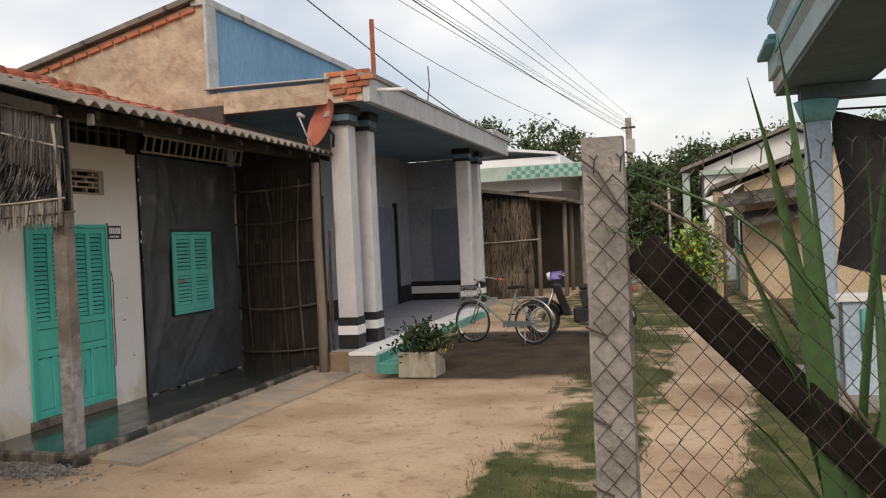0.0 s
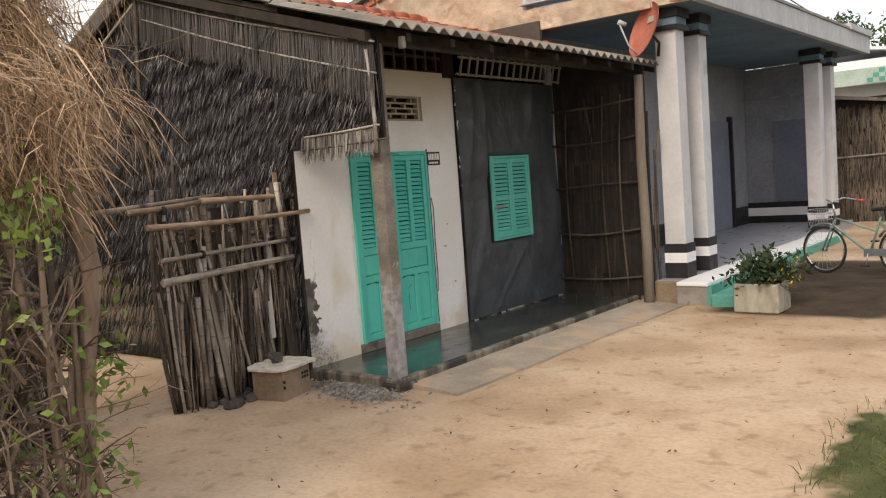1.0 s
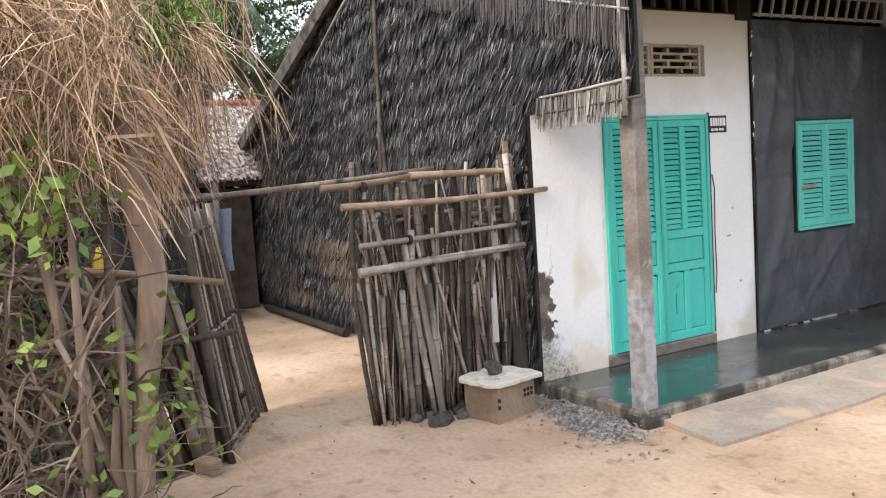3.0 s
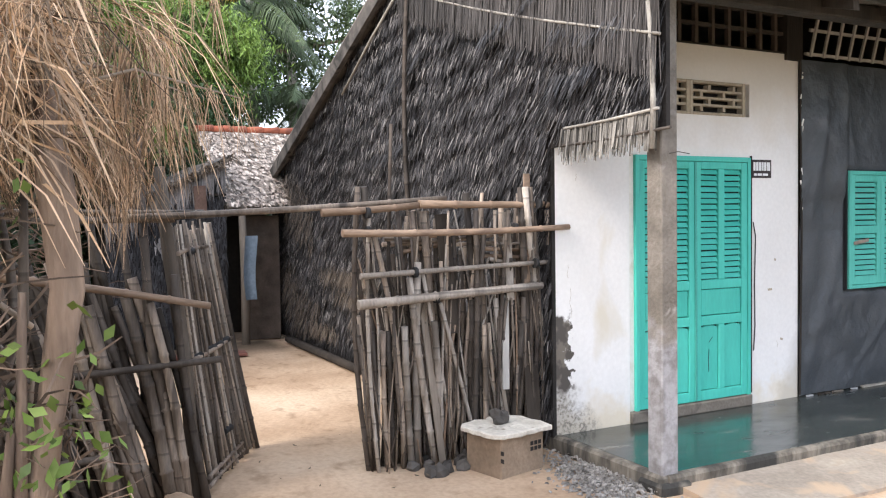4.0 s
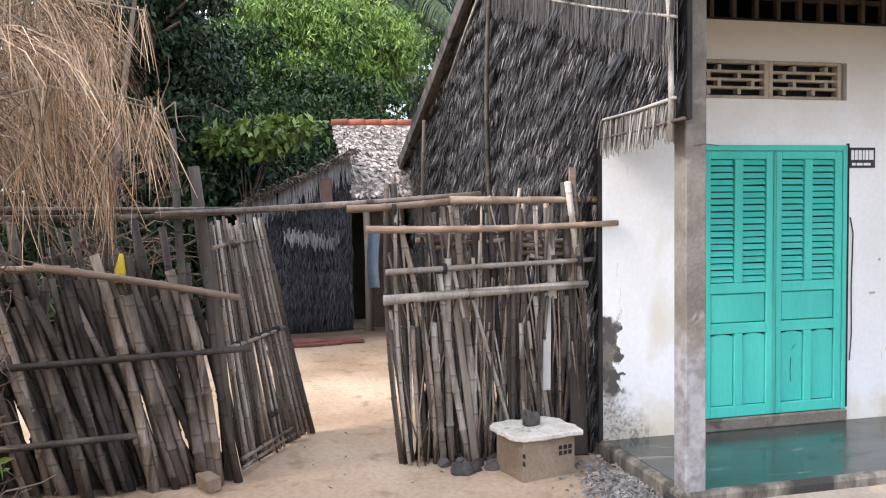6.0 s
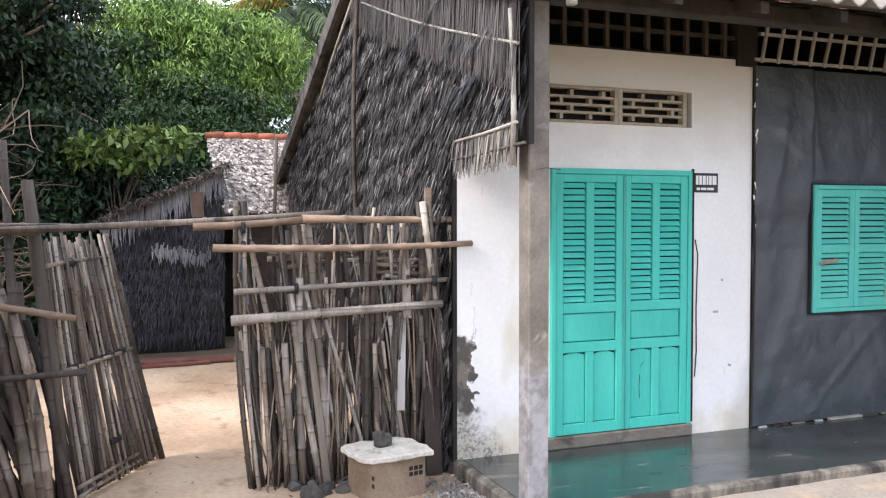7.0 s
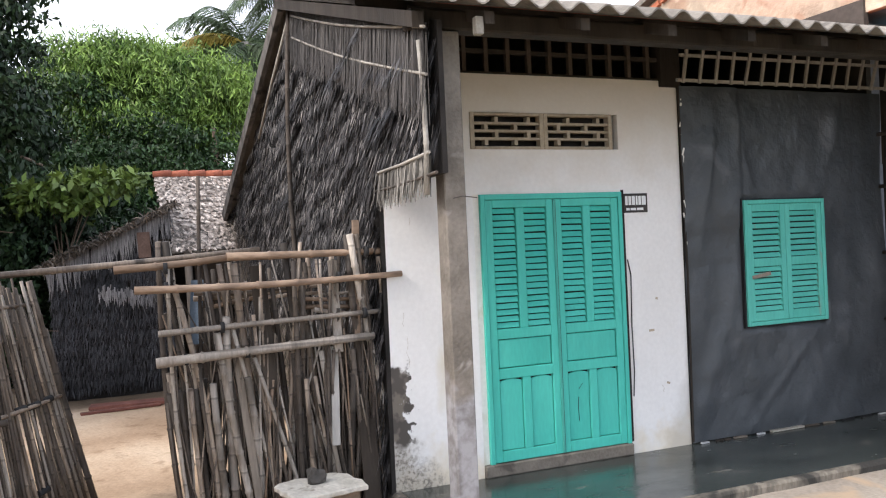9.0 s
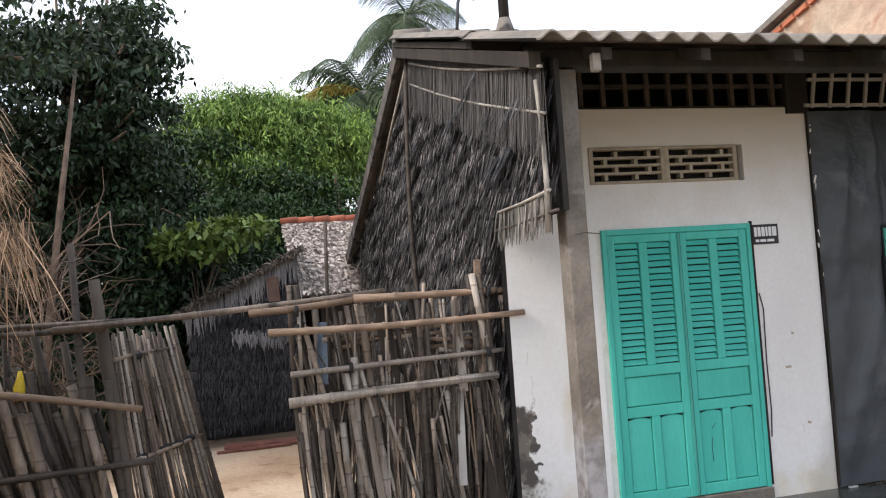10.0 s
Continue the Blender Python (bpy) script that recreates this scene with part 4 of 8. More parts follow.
def build_hut_roof():
    r = thing("roof_hut", (-9.0, 8.8, 3.0), "low pitched roof of corrugated sheets and clay tiles", "roof", kind="structure")
    ya, yb = 5.92, 11.58
    # corrugated fibre-cement sheets along the eave
    ys = np.arange(ya, yb + 0.01, 0.177 / 8)
    def sheet(x0, x1, dz):
        g = Geo()
        prof = []
        for y in ys:
            w = 0.026 * math.cos(2 * math.pi * y / 0.177)
            prof.append((y, w))
        vs = []
        for x in np.linspace(x0, x1, 4):
            base = roof_z(x) + dz
            vs += [(x, y, base + w) for y, w in prof]
            vs += [(x, y, base + w - 0.011) for y, w in prof]
        n = len(prof)
        fs = []
        for j in range(3):
            a, b = j * 2 * n, (j + 1) * 2 * n
            for i in range(n - 1):
                fs.append((a + i, a + i + 1, b + i + 1, b + i))
                fs.append((a + n + i, b + n + i, b + n + i + 1, a + n + i + 1))
        for i in range(n - 1):
            fs.append((i, n + i, n + i + 1, i + 1))
        return g.add(vs, fs)
    part("corrugated_sheet", sheet(-5.30, -6.72, 0.04), M["fibro"], r, "mossy grey corrugated fibre-cement sheet", smooth=False)
    ys = ys[ys < 7.25]
    part("corrugated_sheet", sheet(-6.66, APEX[0], 0.06), M["fibro"], r, smooth=False)
    # deck below the tiles, and the rear slope
    def deck(xa, xb, t, y0, y1, dz=0.0):
        pts = [(xa, y0, roof_z(xa) + dz), (xb, y0, roof_z(xb) + dz), (xb, y0, roof_z(xb) + dz - t), (xa, y0, roof_z(xa) + dz - t)]
        return Geo().prism(pts, (0, y1 - y0, 0))
    part("deck", deck(-6.6, APEX[0], 0.05, ya + 0.06, yb - 0.2), M["dark_wood"], r)
    rear = Geo()
    sk = lambda x: side_y(x) - 0.16
    pts = [(APEX[0], sk(APEX[0]), APEX[1] + 0.03), (LOW[0], sk(LOW[0]), LOW[1] + 0.03), (LOW[0], yb, LOW[1] + 0.03), (APEX[0], yb, APEX[1] + 0.03)]
    rear.prism(pts, (0, 0, -0.09))
    part("rear_slope", rear, M["fibro"], r)
    v = Geo()
    a, b = Vector((APEX[0] + 0.05, sk(APEX[0]) - 0.03, APEX[1] - 0.02)), Vector((LOW[0], sk(LOW[0]) - 0.03, LOW[1] - 0.02))
    v.prism([a, b, b - Vector((0, 0, 0.17)), a - Vector((0, 0, 0.17))], (0, 0.05, 0))
    part("barge_board", v, M["verge"], r, "mildewed grey board along the rear verge")
    v = Geo()
    a, b = Vector((APEX[0], ya + 0.05, APEX[1] - 0.06)), Vector((EAVE[0] - 0.25, ya + 0.05, roof_z(EAVE[0] - 0.25) - 0.06))
    v.prism([a, b, b - Vector((0, 0, 0.09)), a - Vector((0, 0, 0.09))], (0, 0.07, 0))
    part("verge_rafter", v, M["dark_wood"], r)
    # rafters, eave beam and purlins
    for y in np.arange(6.35, 11.4, 0.62):
        g = Geo().prism([(-5.42, y, roof_z(-5.42) - 0.03), (-6.9, y, roof_z(-6.9) - 0.03), (-6.9, y, roof_z(-6.9) - 0.12), (-5.42, y, roof_z(-5.42) - 0.10)], (0, 0.06, 0))
        part("rafter", g, M["dark_wood"], r)
    part("eave_beam", Geo().box(-5.79, 6.0, 3.03, -5.66, 11.4, 3.14), M["dark_wood"], r, bevel=0.01)
    part("purlin", Geo().box(-6.72, 6.0, 3.38, -6.62, 11.4, 3.46), M["dark_wood"], r, bevel=0.01)
    part("rafter_end", Geo().box(-5.48, 6.30, 2.95, -5.43, 6.35, 3.05), M["stick"], r, "pale grey painted rafter end", bevel=0.006)
    # clay tiles on the upper slope
    tile = Geo()
    tp = [(-0.11 + 0.22 * i / 6, 0.028 * math.sin(math.pi * i / 6)) for i in range(7)]
    vs = [(x, y, z + (0.0 if x == 0 else 0.012)) for x in (0.0, 0.30) for y, z in tp] + [(x, y, z - 0.014) for x in (0.0, 0.30) for y, z in tp]
    fs = [(i, i + 1, 8 + i, 7 + i) for i in range(6)] + [(7 + i, 8 + i, 22 + i, 21 + i) for i in range(6)]
    tile.add(vs, fs)
    tm = tile.mesh("roof_tile")
    tm.materials.append(M["clay"])
    pitch = math.degrees(math.atan((APEX[1] - EAVE[1]) / (EAVE[0] - APEX[0])))
    for i in range(9):
        x = -6.78 - 0.255 * i
        for j in range(6, 25):
            y = 6.06 + 0.222 * j + rng.normal(0, 0.006)
            piece("roof_tile", tm, r, (x - 0.12, y, roof_z(x - 0.12) + 0.03 + rng.normal(0, 0.004)), (0, pitch + rng.normal(0, 1.2), rng.normal(0, 2)))
    for j in range(18):
        part("ridge_tile", Geo().tube([(APEX[0], 6.0 + 0.31 * j, APEX[1] + 0.02), (APEX[0], 6.33 + 0.31 * j, APEX[1] + 0.035)], [0.10, 0.115], 8), M["clay"] if j > 4 else M["fibro"], r, smooth=True)
    # chimney pipe of the kitchen with a cable
    c = thing("roof_pipe", (-7.6, 6.6, 3.6), "dark standing pipe on the roof with a hanging cable", "pipe")
    part("pipe", Geo().tube([(-7.6, 6.6, roof_z(-7.6) - 0.05), (-7.6, 6.6, 5.4)], 0.045, 8), M["dark_wood"], c, smooth=True)
    part("flashing", Geo().tube([(-7.6, 6.6, roof_z(-7.6) - 0.02), (-7.6, 6.6, roof_z(-7.6) + 0.2)], [0.12, 0.05], 8), M["fibro"], c, smooth=True)
    part("cable", Geo().tube([(-7.64, 6.58, 4.5), (-7.55, 6.45, 4.15), (-7.3, 6.25, 4.02), (-7.1, 6.1, 4.0), (-6.9, 6.0, 3.85), (-6.8, 5.95, 3.62)], 0.012, 5), M["cable"], c, smooth=True)


M["verge"] = surf("mildewed_board", (0.06, 0.055, 0.05), (0.15, 0.135, 0.12), 5, 0.95, 0.4, 40, c3=(0.03, 0.028, 0.025), c3_scale=3, c3_at=0.52)
build_hut_roof()


def build_grilles():
    g1 = thing("transom_grille", (FX, 7.6, 3.03), "dark wooden lattice over the white wall", "grille")
    for z in (3.035, 3.20, 3.36):
        part("rail", Geo().box(FX - 0.05, Y0, z - 0.014, FX - 0.01, 8.62, z + 0.014), M["dark_wood"], g1)
    for y in np.arange(6.30, 8.6, 0.178):
        part("bar", Geo().box(FX - 0.045, y - 0.016, 3.05, FX - 0.005, y + 0.016, 3.40), M["bar_brown"], g1)
    part("end_block", Geo().box(FX - 0.10, 8.53, 2.98, FX + 0.03, 8.72, 3.42), M["dark_wood"], g1)
    g2 = thing("leaning_grille", (-6.5, 9.7, 3.0), "pale slatted lattice leaning out over the tarpaulin wall", "grille")
    lean = pose(-6.55, 9.72, 3.14, 0, 14, 0)
    for z in (-0.14, 0.05, 0.17):
        part("rail", Geo().obox(lean @ pose(0, 0, z), 0.025, 2.3, 0.026), M["bar_pale"], g2)
    for k in range(15):
        part("bar", Geo().obox(lean @ pose(0.015, -1.1 + 0.157 * k, 0.02, rng.normal(0, 1.5), 0, 0), 0.02, 0.022, 0.36), M["bar_pale"], g2)
    # closed dark box behind the grilles: unseen walls and ceiling keep it unlit
    g = Geo().box(-14.2, 10.99, 0, FX - 0.14, 11.05, 3.9).box(-14.2, 6.5, 0, -14.1, 10.99, 2.1)
    solid("wall_hut_inner", g, M["inside"], "unseen dim plain walls closing the hut", "wall")
    solid("loft_ceiling", Geo().box(-9.0, 6.4, 3.0, FX - 0.3, 10.9, 3.02), M["inside"], "unseen dark ceiling added inside the hut", "ceiling")


M["bar_brown"] = surf("brown_wood_bars", (0.06, 0.044, 0.033), (0.11, 0.083, 0.064), 5, 0.9, 0.3, 50)
M["bar_pale"] = surf("pale_wood_bars", (0.28, 0.26, 0.23), (0.40, 0.37, 0.33), 5, 0.9, 0.3, 50)
build_grilles()


# ---- hut: thatched side ----
def build_thatch_side():
    t = thing("wall_thatch", (-9.5, 6.1, 0.0), "side wall of layered dark weathered thatch", "wall", kind="structure")
    g = Geo()
    pts = [(-14.2, side_y(-14.2), 0), (FX, side_y(FX), 0), (FX, side_y(FX), 2.18), (-5.56, side_y(-5.56), 2.20), (-5.56, side_y(-5.56), roof_z(-5.56) - 0.10),
           (APEX[0], side_y(APEX[0]), APEX[1] - 0.10), (-14.2, side_y(-14.2), roof_z(-14.2) - 0.10)]
    g.prism(pts, (0, 0.03, 0))
    part("backing", g, M["backing"], t)
    roots = []
    course = 0.23

    def proud(x, z):
        """Each course stands out at its foot and tucks in under the one above."""
        wave = 0.10 * np.sin(x * 1.1) + 0.05 * np.sin(x * 3.1 + 1.0) + 0.03 * np.sin(x * 7.3)
        return 0.010 + 0.055 * (1 - np.mod((z + wave) / course, 1.0)) ** 1.5

    for z in np.arange(0.14, 4.2, 0.055):
        n = 1500
        x = rng.uniform(-14.2, -5.55, n)
        zz = z + rng.normal(0, 0.022, n)
        top = np.array([roof_z(a) - 0.11 for a in x])
        low = np.where(x > FX + 0.02, 2.20, 0.0)
        ok = (zz < top) & (zz > low + 0.10)
        roots.append(np.stack([x, side_y(x) - proud(x, zz) + rng.normal(0, 0.007, n), zz], 1)[ok])
    root = np.concatenate(roots)
    n = len(root)
    lean = 0.30 + 0.14 * np.sin(root[:, 0] * 1.3 + root[:, 2] * 1.7)
    way = np.stack([rng.normal(0, 0.13, n) - lean, -0.16 + rng.normal(0, 0.10, n), -np.ones(n)], 1)
    side = np.stack([np.ones(n), rng.normal(0, 0.55, n), np.zeros(n)], 1)
    length = np.minimum(rng.uniform(0.07, 0.15, n), np.maximum(root[:, 2] - 0.02, 0.06))
    me = quads("thatch", blades(root, way, side, length, rng.uniform(0.005, 0.012, n), tip=0.3), ORIGIN[t.name], 6, BLADE)
    part("thatch", me, M["thatch"], t, kind="stuff")
    # single paler straws among the dark ones, more of them at the foot of a course
    n = 26000
    x = rng.uniform(-14.0, -5.58, n)
    z = rng.uniform(0.25, 4.1, n)
    top = np.array([roof_z(a) - 0.15 for a in x])
    out = proud(x, z)
    ok = (z < top) & (z > np.where(x > FX, 2.3, 0.0)) & (rng.random(n) < 0.15 + out / 0.09)
    root = np.stack([x, side_y(x) - out - 0.012 + rng.normal(0, 0.006, n), z], 1)[ok]
    n = len(root)
    lean = 0.30 + 0.14 * np.sin(root[:, 0] * 1.3 + root[:, 2] * 1.7)
    way = np.stack([rng.normal(0, 0.17, n) - lean, -0.20 + rng.normal(0, 0.10, n), -np.ones(n)], 1)
    me = quads("pale_straw", blades(root, way, np.stack([np.ones(n), rng.normal(0, 0.5, n), np.zeros(n)], 1), np.minimum(rng.uniform(0.05, 0.13, n), root[:, 2] - 0.03), rng.uniform(0.004, 0.009, n), tip=0.4), ORIGIN[t.name], 6, BLADE)
    part("pale_straw", me, M["straw_grey"], t, kind="stuff")
    # lifted, ragged course ends
    for x0, z0, ln, rise in ((-7.6, 3.12, 0.9, 0.22), (-6.65, 2.62, 0.55, 0.05), (-8.4, 1.75, 1.1, 0.04), (-6.6, 3.0, 0.8, -0.10), (-10.2, 2.3, 1.2, 0.12), (-9.6, 3.0, 0.9, 0.2)):
        n = 130
        u = rng.random(n)
        x = x0 + ln * u
        root = np.stack([x, side_y(x) - 0.075 + rng.normal(0, 0.008, n), z0 + rise * u + 0.02 * np.sin(9 * u) + rng.normal(0, 0.012, n)], 1)
        way = np.stack([rng.normal(-0.22, 0.14, n), -0.42 + rng.normal(0, 0.10, n), -np.ones(n)], 1)
        me = quads("loose_course", blades(root, way, np.stack([np.ones(n), rng.normal(0, 0.4, n), np.zeros(n)], 1), rng.uniform(0.10, 0.19, n), rng.uniform(0.006, 0.013, n), tip=0.3), ORIGIN[t.name], 6, BLADE)
        part("loose_course", me, M["thatch"], t, kind="stuff")
    # straight rows of stems under the roof edge
    n = 1500
    x = rng.uniform(-9.2, -5.55, n)
    root = np.stack([x, side_y(x) - 0.075 + rng.normal(0, 0.01, n), np.array([roof_z(a) for a in x]) - 0.12], 1)
    way = np.stack([rng.normal(0, 0.03, n), rng.normal(-0.05, 0.02, n), -np.ones(n)], 1)
    me = quads("top_row", blades(root, way, np.tile([1.0, 0, 0], (n, 1)), rng.uniform(0.40, 0.58, n), rng.uniform(0.007, 0.014, n), tip=0.5), ORIGIN[t.name], 6, BLADE)
    part("top_row", me, M["thatch_grey"], t, kind="stuff")
    # pale row at the hanging flap
    n = 300
    x = rng.uniform(-6.50, -5.56, n)
    root = np.stack([x, side_y(x) - 0.075 + rng.normal(0, 0.01, n), 2.285 + 0.02 * (x + 6.0) + rng.normal(0, 0.01, n)], 1)
    way = np.stack([rng.normal(0, 0.05, n), rng.normal(-0.1, 0.04, n), -np.ones(n)], 1)
    me = quads("flap_row", blades(root, way, np.tile([1.0, 0, 0], (n, 1)), rng.uniform(0.13, 0.24, n), rng.uniform(0.008, 0.020, n), tip=0.6), ORIGIN[t.name], 6, BLADE)
    part("flap_row", me, M["thatch_pale"], t, "pale sun-bleached thatch row", kind="stuff")
    # bleached bunches low on the rear part
    n = 6400
    x = np.concatenate([rng.uniform(-14.1, -12.4, n // 3), rng.uniform(-12.4, -8.0, n - n // 3)])
    zc = np.where(x < -12.0, rng.uniform(0.25, 2.3, n), rng.choice([0.36, 0.60, 0.84, 1.06], n))
    root = np.stack([x, side_y(x) - 0.085 + rng.normal(0, 0.015, n), zc + rng.normal(0, 0.03, n)], 1)
    way = np.stack([rng.normal(-0.15, 0.2, n), rng.normal(-0.25, 0.12, n), -np.ones(n)], 1)
    keep = rng.random(n) < 0.34 + 0.5 * np.sin(x * 2.1 + zc * 5)
    me = quads("bleached_fringe", blades(root[keep], way[keep], np.tile([1.0, 0, 0], (keep.sum(), 1)), 0.17, 0.011), ORIGIN[t.name], 6, BLADE)
    part("bleached_fringe", me, M["thatch_tan"], t, "bleached tan bunches of thatch", kind="stuff")

    def on(x, z, out=0.10):
        return (x, side_y(x) - out, z)

    part("pole", cane(on(-5.57, 2.08), on(-5.60, 2.94), 0.018, 0.01), M["stick"], t, "pale upright bamboo pole", smooth=True)
    part("pole", cane(on(-8.9, 1.0), on(-8.95, 4.05), 0.028, 0.01), M["bamboo_dark"], t, smooth=True)
    for da, db in ((0.20, 0.14), (0.40, 0.40)):
        pts = [on(x, roof_z(x) - da - (db - da) * i / 6 - 0.08 * math.sin(math.pi * i / 6) * 0.5) for i, x in enumerate(np.linspace(-8.85, -5.50, 7))]
        part("lath", Geo().tube(pts, 0.010, 5), M["stick"], t, "pale split bamboo lath", smooth=True)
    part("lath", Geo().tube([on(-6.46, 2.285, 0.095), on(-6.0, 2.29, 0.095), on(-5.52, 2.31, 0.095)], 0.010, 5), M["stick"], t, smooth=True)
    part("lath", Geo().tube([on(-6.52, 2.17, 0.095), on(-6.0, 2.172, 0.095), on(-5.42, 2.19, 0.095)], 0.010, 5), M["bamboo_dark"], t, smooth=True)
    part("lath", Geo().tube([on(-9.0, 3.95), on(-9.9, 3.55), on(-10.8, 3.1)], 0.014, 5), M["stick"], t, smooth=True)
    part("sill_log", Geo().tube([(-12.9, side_y(-12.9) - 0.18, 0.06), (-10.2, side_y(-10) - 0.16, 0.05)], 0.05, 7), M["dark_wood"], t, smooth=True)


M["straw_grey"] = surf("silvered_straw", (0.12, 0.115, 0.115), (0.24, 0.225, 0.215), 2, 0.6, 0.2, 50, island=0.5)
M["thatch_grey"] = surf("grey_thatch_stems", (0.06, 0.055, 0.052), (0.12, 0.11, 0.105), 1.3, 0.85, 0.2, 50, island=0.5)
build_thatch_side()


# ---- fence, gate and stove before the hut ----
def build_stick_fence():
    f = thing("stick_fence", (-6.9, 5.5, 0.0), "fence panel of grey bamboo sticks tied to rails", "fence")
    xs = -6.93
    for i in range(64):
        y = 4.76 + 1.52 * i / 63 + rng.normal(0, 0.02)
        u = (y - 4.76) / 1.52
        h = rng.choice([0.95, 1.12, 1.4, 1.62, 1.74, 1.86], p=[0.18, 0.22, 0.12, 0.22, 0.16, 0.10])
        if i in (0, 2, 4, 55, 59, 63):
            h = 1.9
        fan = 0.16 * math.sin(6.0 * u + 0.8) * rng.random()
        lean = rng.normal(-0.06, 0.10) - fan
        if h < 1.2:
            lean += rng.normal(-0.08, 0.12)
        if u < 0.12:
            lean = -0.03
        dx = rng.uniform(-0.05, 0.06)
        m = M[rng.choice(["bamboo", "bamboo_dark", "bamboo_pale"], p=[0.38, 0.36, 0.26])]
        fat = rng.choice([0.010, 0.015, 0.021, 0.029], p=[0.30, 0.32, 0.26, 0.12])
        part("stick", cane((xs + dx - 0.02, y + 0.02, -0.03), (xs + 0.10 + dx, max(y + lean * h / 1.5 - 0.04 * (1 - u), 4.66), h), fat, 0.017, taper=0.9), m, f, smooth=True)
    for i in range(84):
        y = 4.82 + 1.46 * i / 83
        part("stick", cane((xs - 0.09, y, 0.0), (xs - 0.03, max(y + rng.normal(-0.03, 0.12), 4.72), rng.choice([1.0, 1.45, 1.72]) + rng.normal(0, 0.06)), rng.uniform(0.014, 0.026), 0.012), M["bamboo_dark"] if i % 3 else M["bamboo"], f, smooth=True)
    for i in range(58):
        y = rng.uniform(4.80, 6.24)
        h = rng.uniform(0.6, 1.75)
        part("stick", cane((xs + 0.06 + rng.uniform(-0.10, 0.05), y, -0.01), (xs + 0.12 + rng.uniform(-0.08, 0.02), min(max(y + rng.normal(-0.05, 0.16) * h, 4.70), 6.26), h), rng.uniform(0.006, 0.011), 0.025, 0.35, 5), M[rng.choice(["bamboo_dark", "bamboo_pale", "bamboo", "bamboo_tan"], p=[0.45, 0.2, 0.25, 0.1])], f, smooth=True)
    for y0, y1, h in ((5.24, 5.02, 1.30), (5.42, 5.12, 1.32), (5.06, 4.98, 0.98), (5.30, 5.20, 1.0), (5.60, 5.25, 1.12)):
        part("stick", cane((-6.88, y0, -0.02), (-6.79, y1, h), 0.027 if y0 < 5.35 else 0.016, 0.008, taper=0.9), M["bamboo_pale"], f, "pale bamboo stick", smooth=True)
    part("stake", cane((-6.99, 4.93, 0.2), (-6.91, 4.96, 2.32), 0.016, 0.008), M["bamboo_dark"], f, "tall brown stake behind the rails", smooth=True)
    part("rail", cane((-6.79, 4.42, 1.735), (-6.80, 5.2, 1.79), 0.027, 0.014), M["bamboo_tan"], f, "tan bamboo rail", smooth=True)
    part("rail", cane((-6.79, 5.1, 1.785), (-6.80, 6.215, 1.778), 0.029, 0.010), M["bamboo_tan"], f, "tan bamboo rail", smooth=True)
    part("rail", cane((-6.72, 4.53, 1.605), (-6.73, 6.27, 1.615), 0.026, 0.008), M["bamboo_tan"], f, "tan bamboo rail", smooth=True)
    part("rail", cane((-6.76, 4.66, 1.325), (-6.78, 6.12, 1.365), 0.021, 0.012), M["bamboo_pale"], f, smooth=True)
    part("rail", cane((-6.75, 4.64, 1.145), (-6.78, 6.065, 1.20), 0.034, 0.008), M["bamboo_pale"], f, "thick grey bamboo rail", smooth=True)
    part("rail", cane((-6.95, 4.9, 1.52), (-6.95, 5.9, 1.58), 0.018, 0.02), M["bamboo"], f, smooth=True)
    for z, a, b in ((1.42, 5.55, 5.98), (1.50, 5.3, 5.78), (1.57, 5.15, 5.95), (1.46, 5.0, 5.4), (1.475, 5.62, 6.02), (1.53, 5.0, 5.5), (1.56, 4.9, 5.3), (1.40, 5.68, 5.98), (1.50, 5.7, 6.05)):
        part("cross_stick", cane((-6.84 - 0.1 * rng.random(), a, z), (-6.84 - 0.1 * rng.random(), b, z + rng.normal(0, 0.035)), rng.uniform(0.011, 0.019), 0.012), M[rng.choice(["bamboo_tan", "bamboo_pale", "bamboo"])], f, smooth=True)
    for (y, z0, z1, w, tilt, mt) in ((5.33, 0.9, 1.72, 0.10, 4, "dark_wood"), (5.79, 0.47, 1.14, 0.055, -2, "plank_white"), (5.82, 1.10, 1.73, 0.062, 1, "bamboo_pale"), (5.77, 0.25, 0.62, 0.030, 8, "grey_wood"), (6.02, 0.0, 0.62, 0.12, 1, "dark_wood"), (5.98, 1.2, 2.0, 0.05, -2, "bamboo_tan"), (5.2, 0.0, 1.2, 0.05, 6, "grey_wood")):
        part("board", Geo().obox(pose(-6.84, y, (z0 + z1) / 2, tilt, -3, 0), 0.018, w, z1 - z0), M[mt], f, bevel=0.003)
    for y, z in ((4.72, 1.73), (4.72, 1.61), (6.03, 1.78), (5.83, 1.615), (4.82, 1.15), (5.2, 1.16), (6.0, 1.36), (5.05, 1.335)):
        part("lashing", Geo().tube([(-6.76, y - 0.012, z), (-6.76, y + 0.012, z)], 0.037, 7), M["rubber"], f, smooth=True)


M["plank_white"] = surf("limed_plank", (0.34, 0.32, 0.30), (0.50, 0.48, 0.45), 5, 0.9, 0.3, 40, stretch=(1, 1, 0.2))
build_stick_fence()


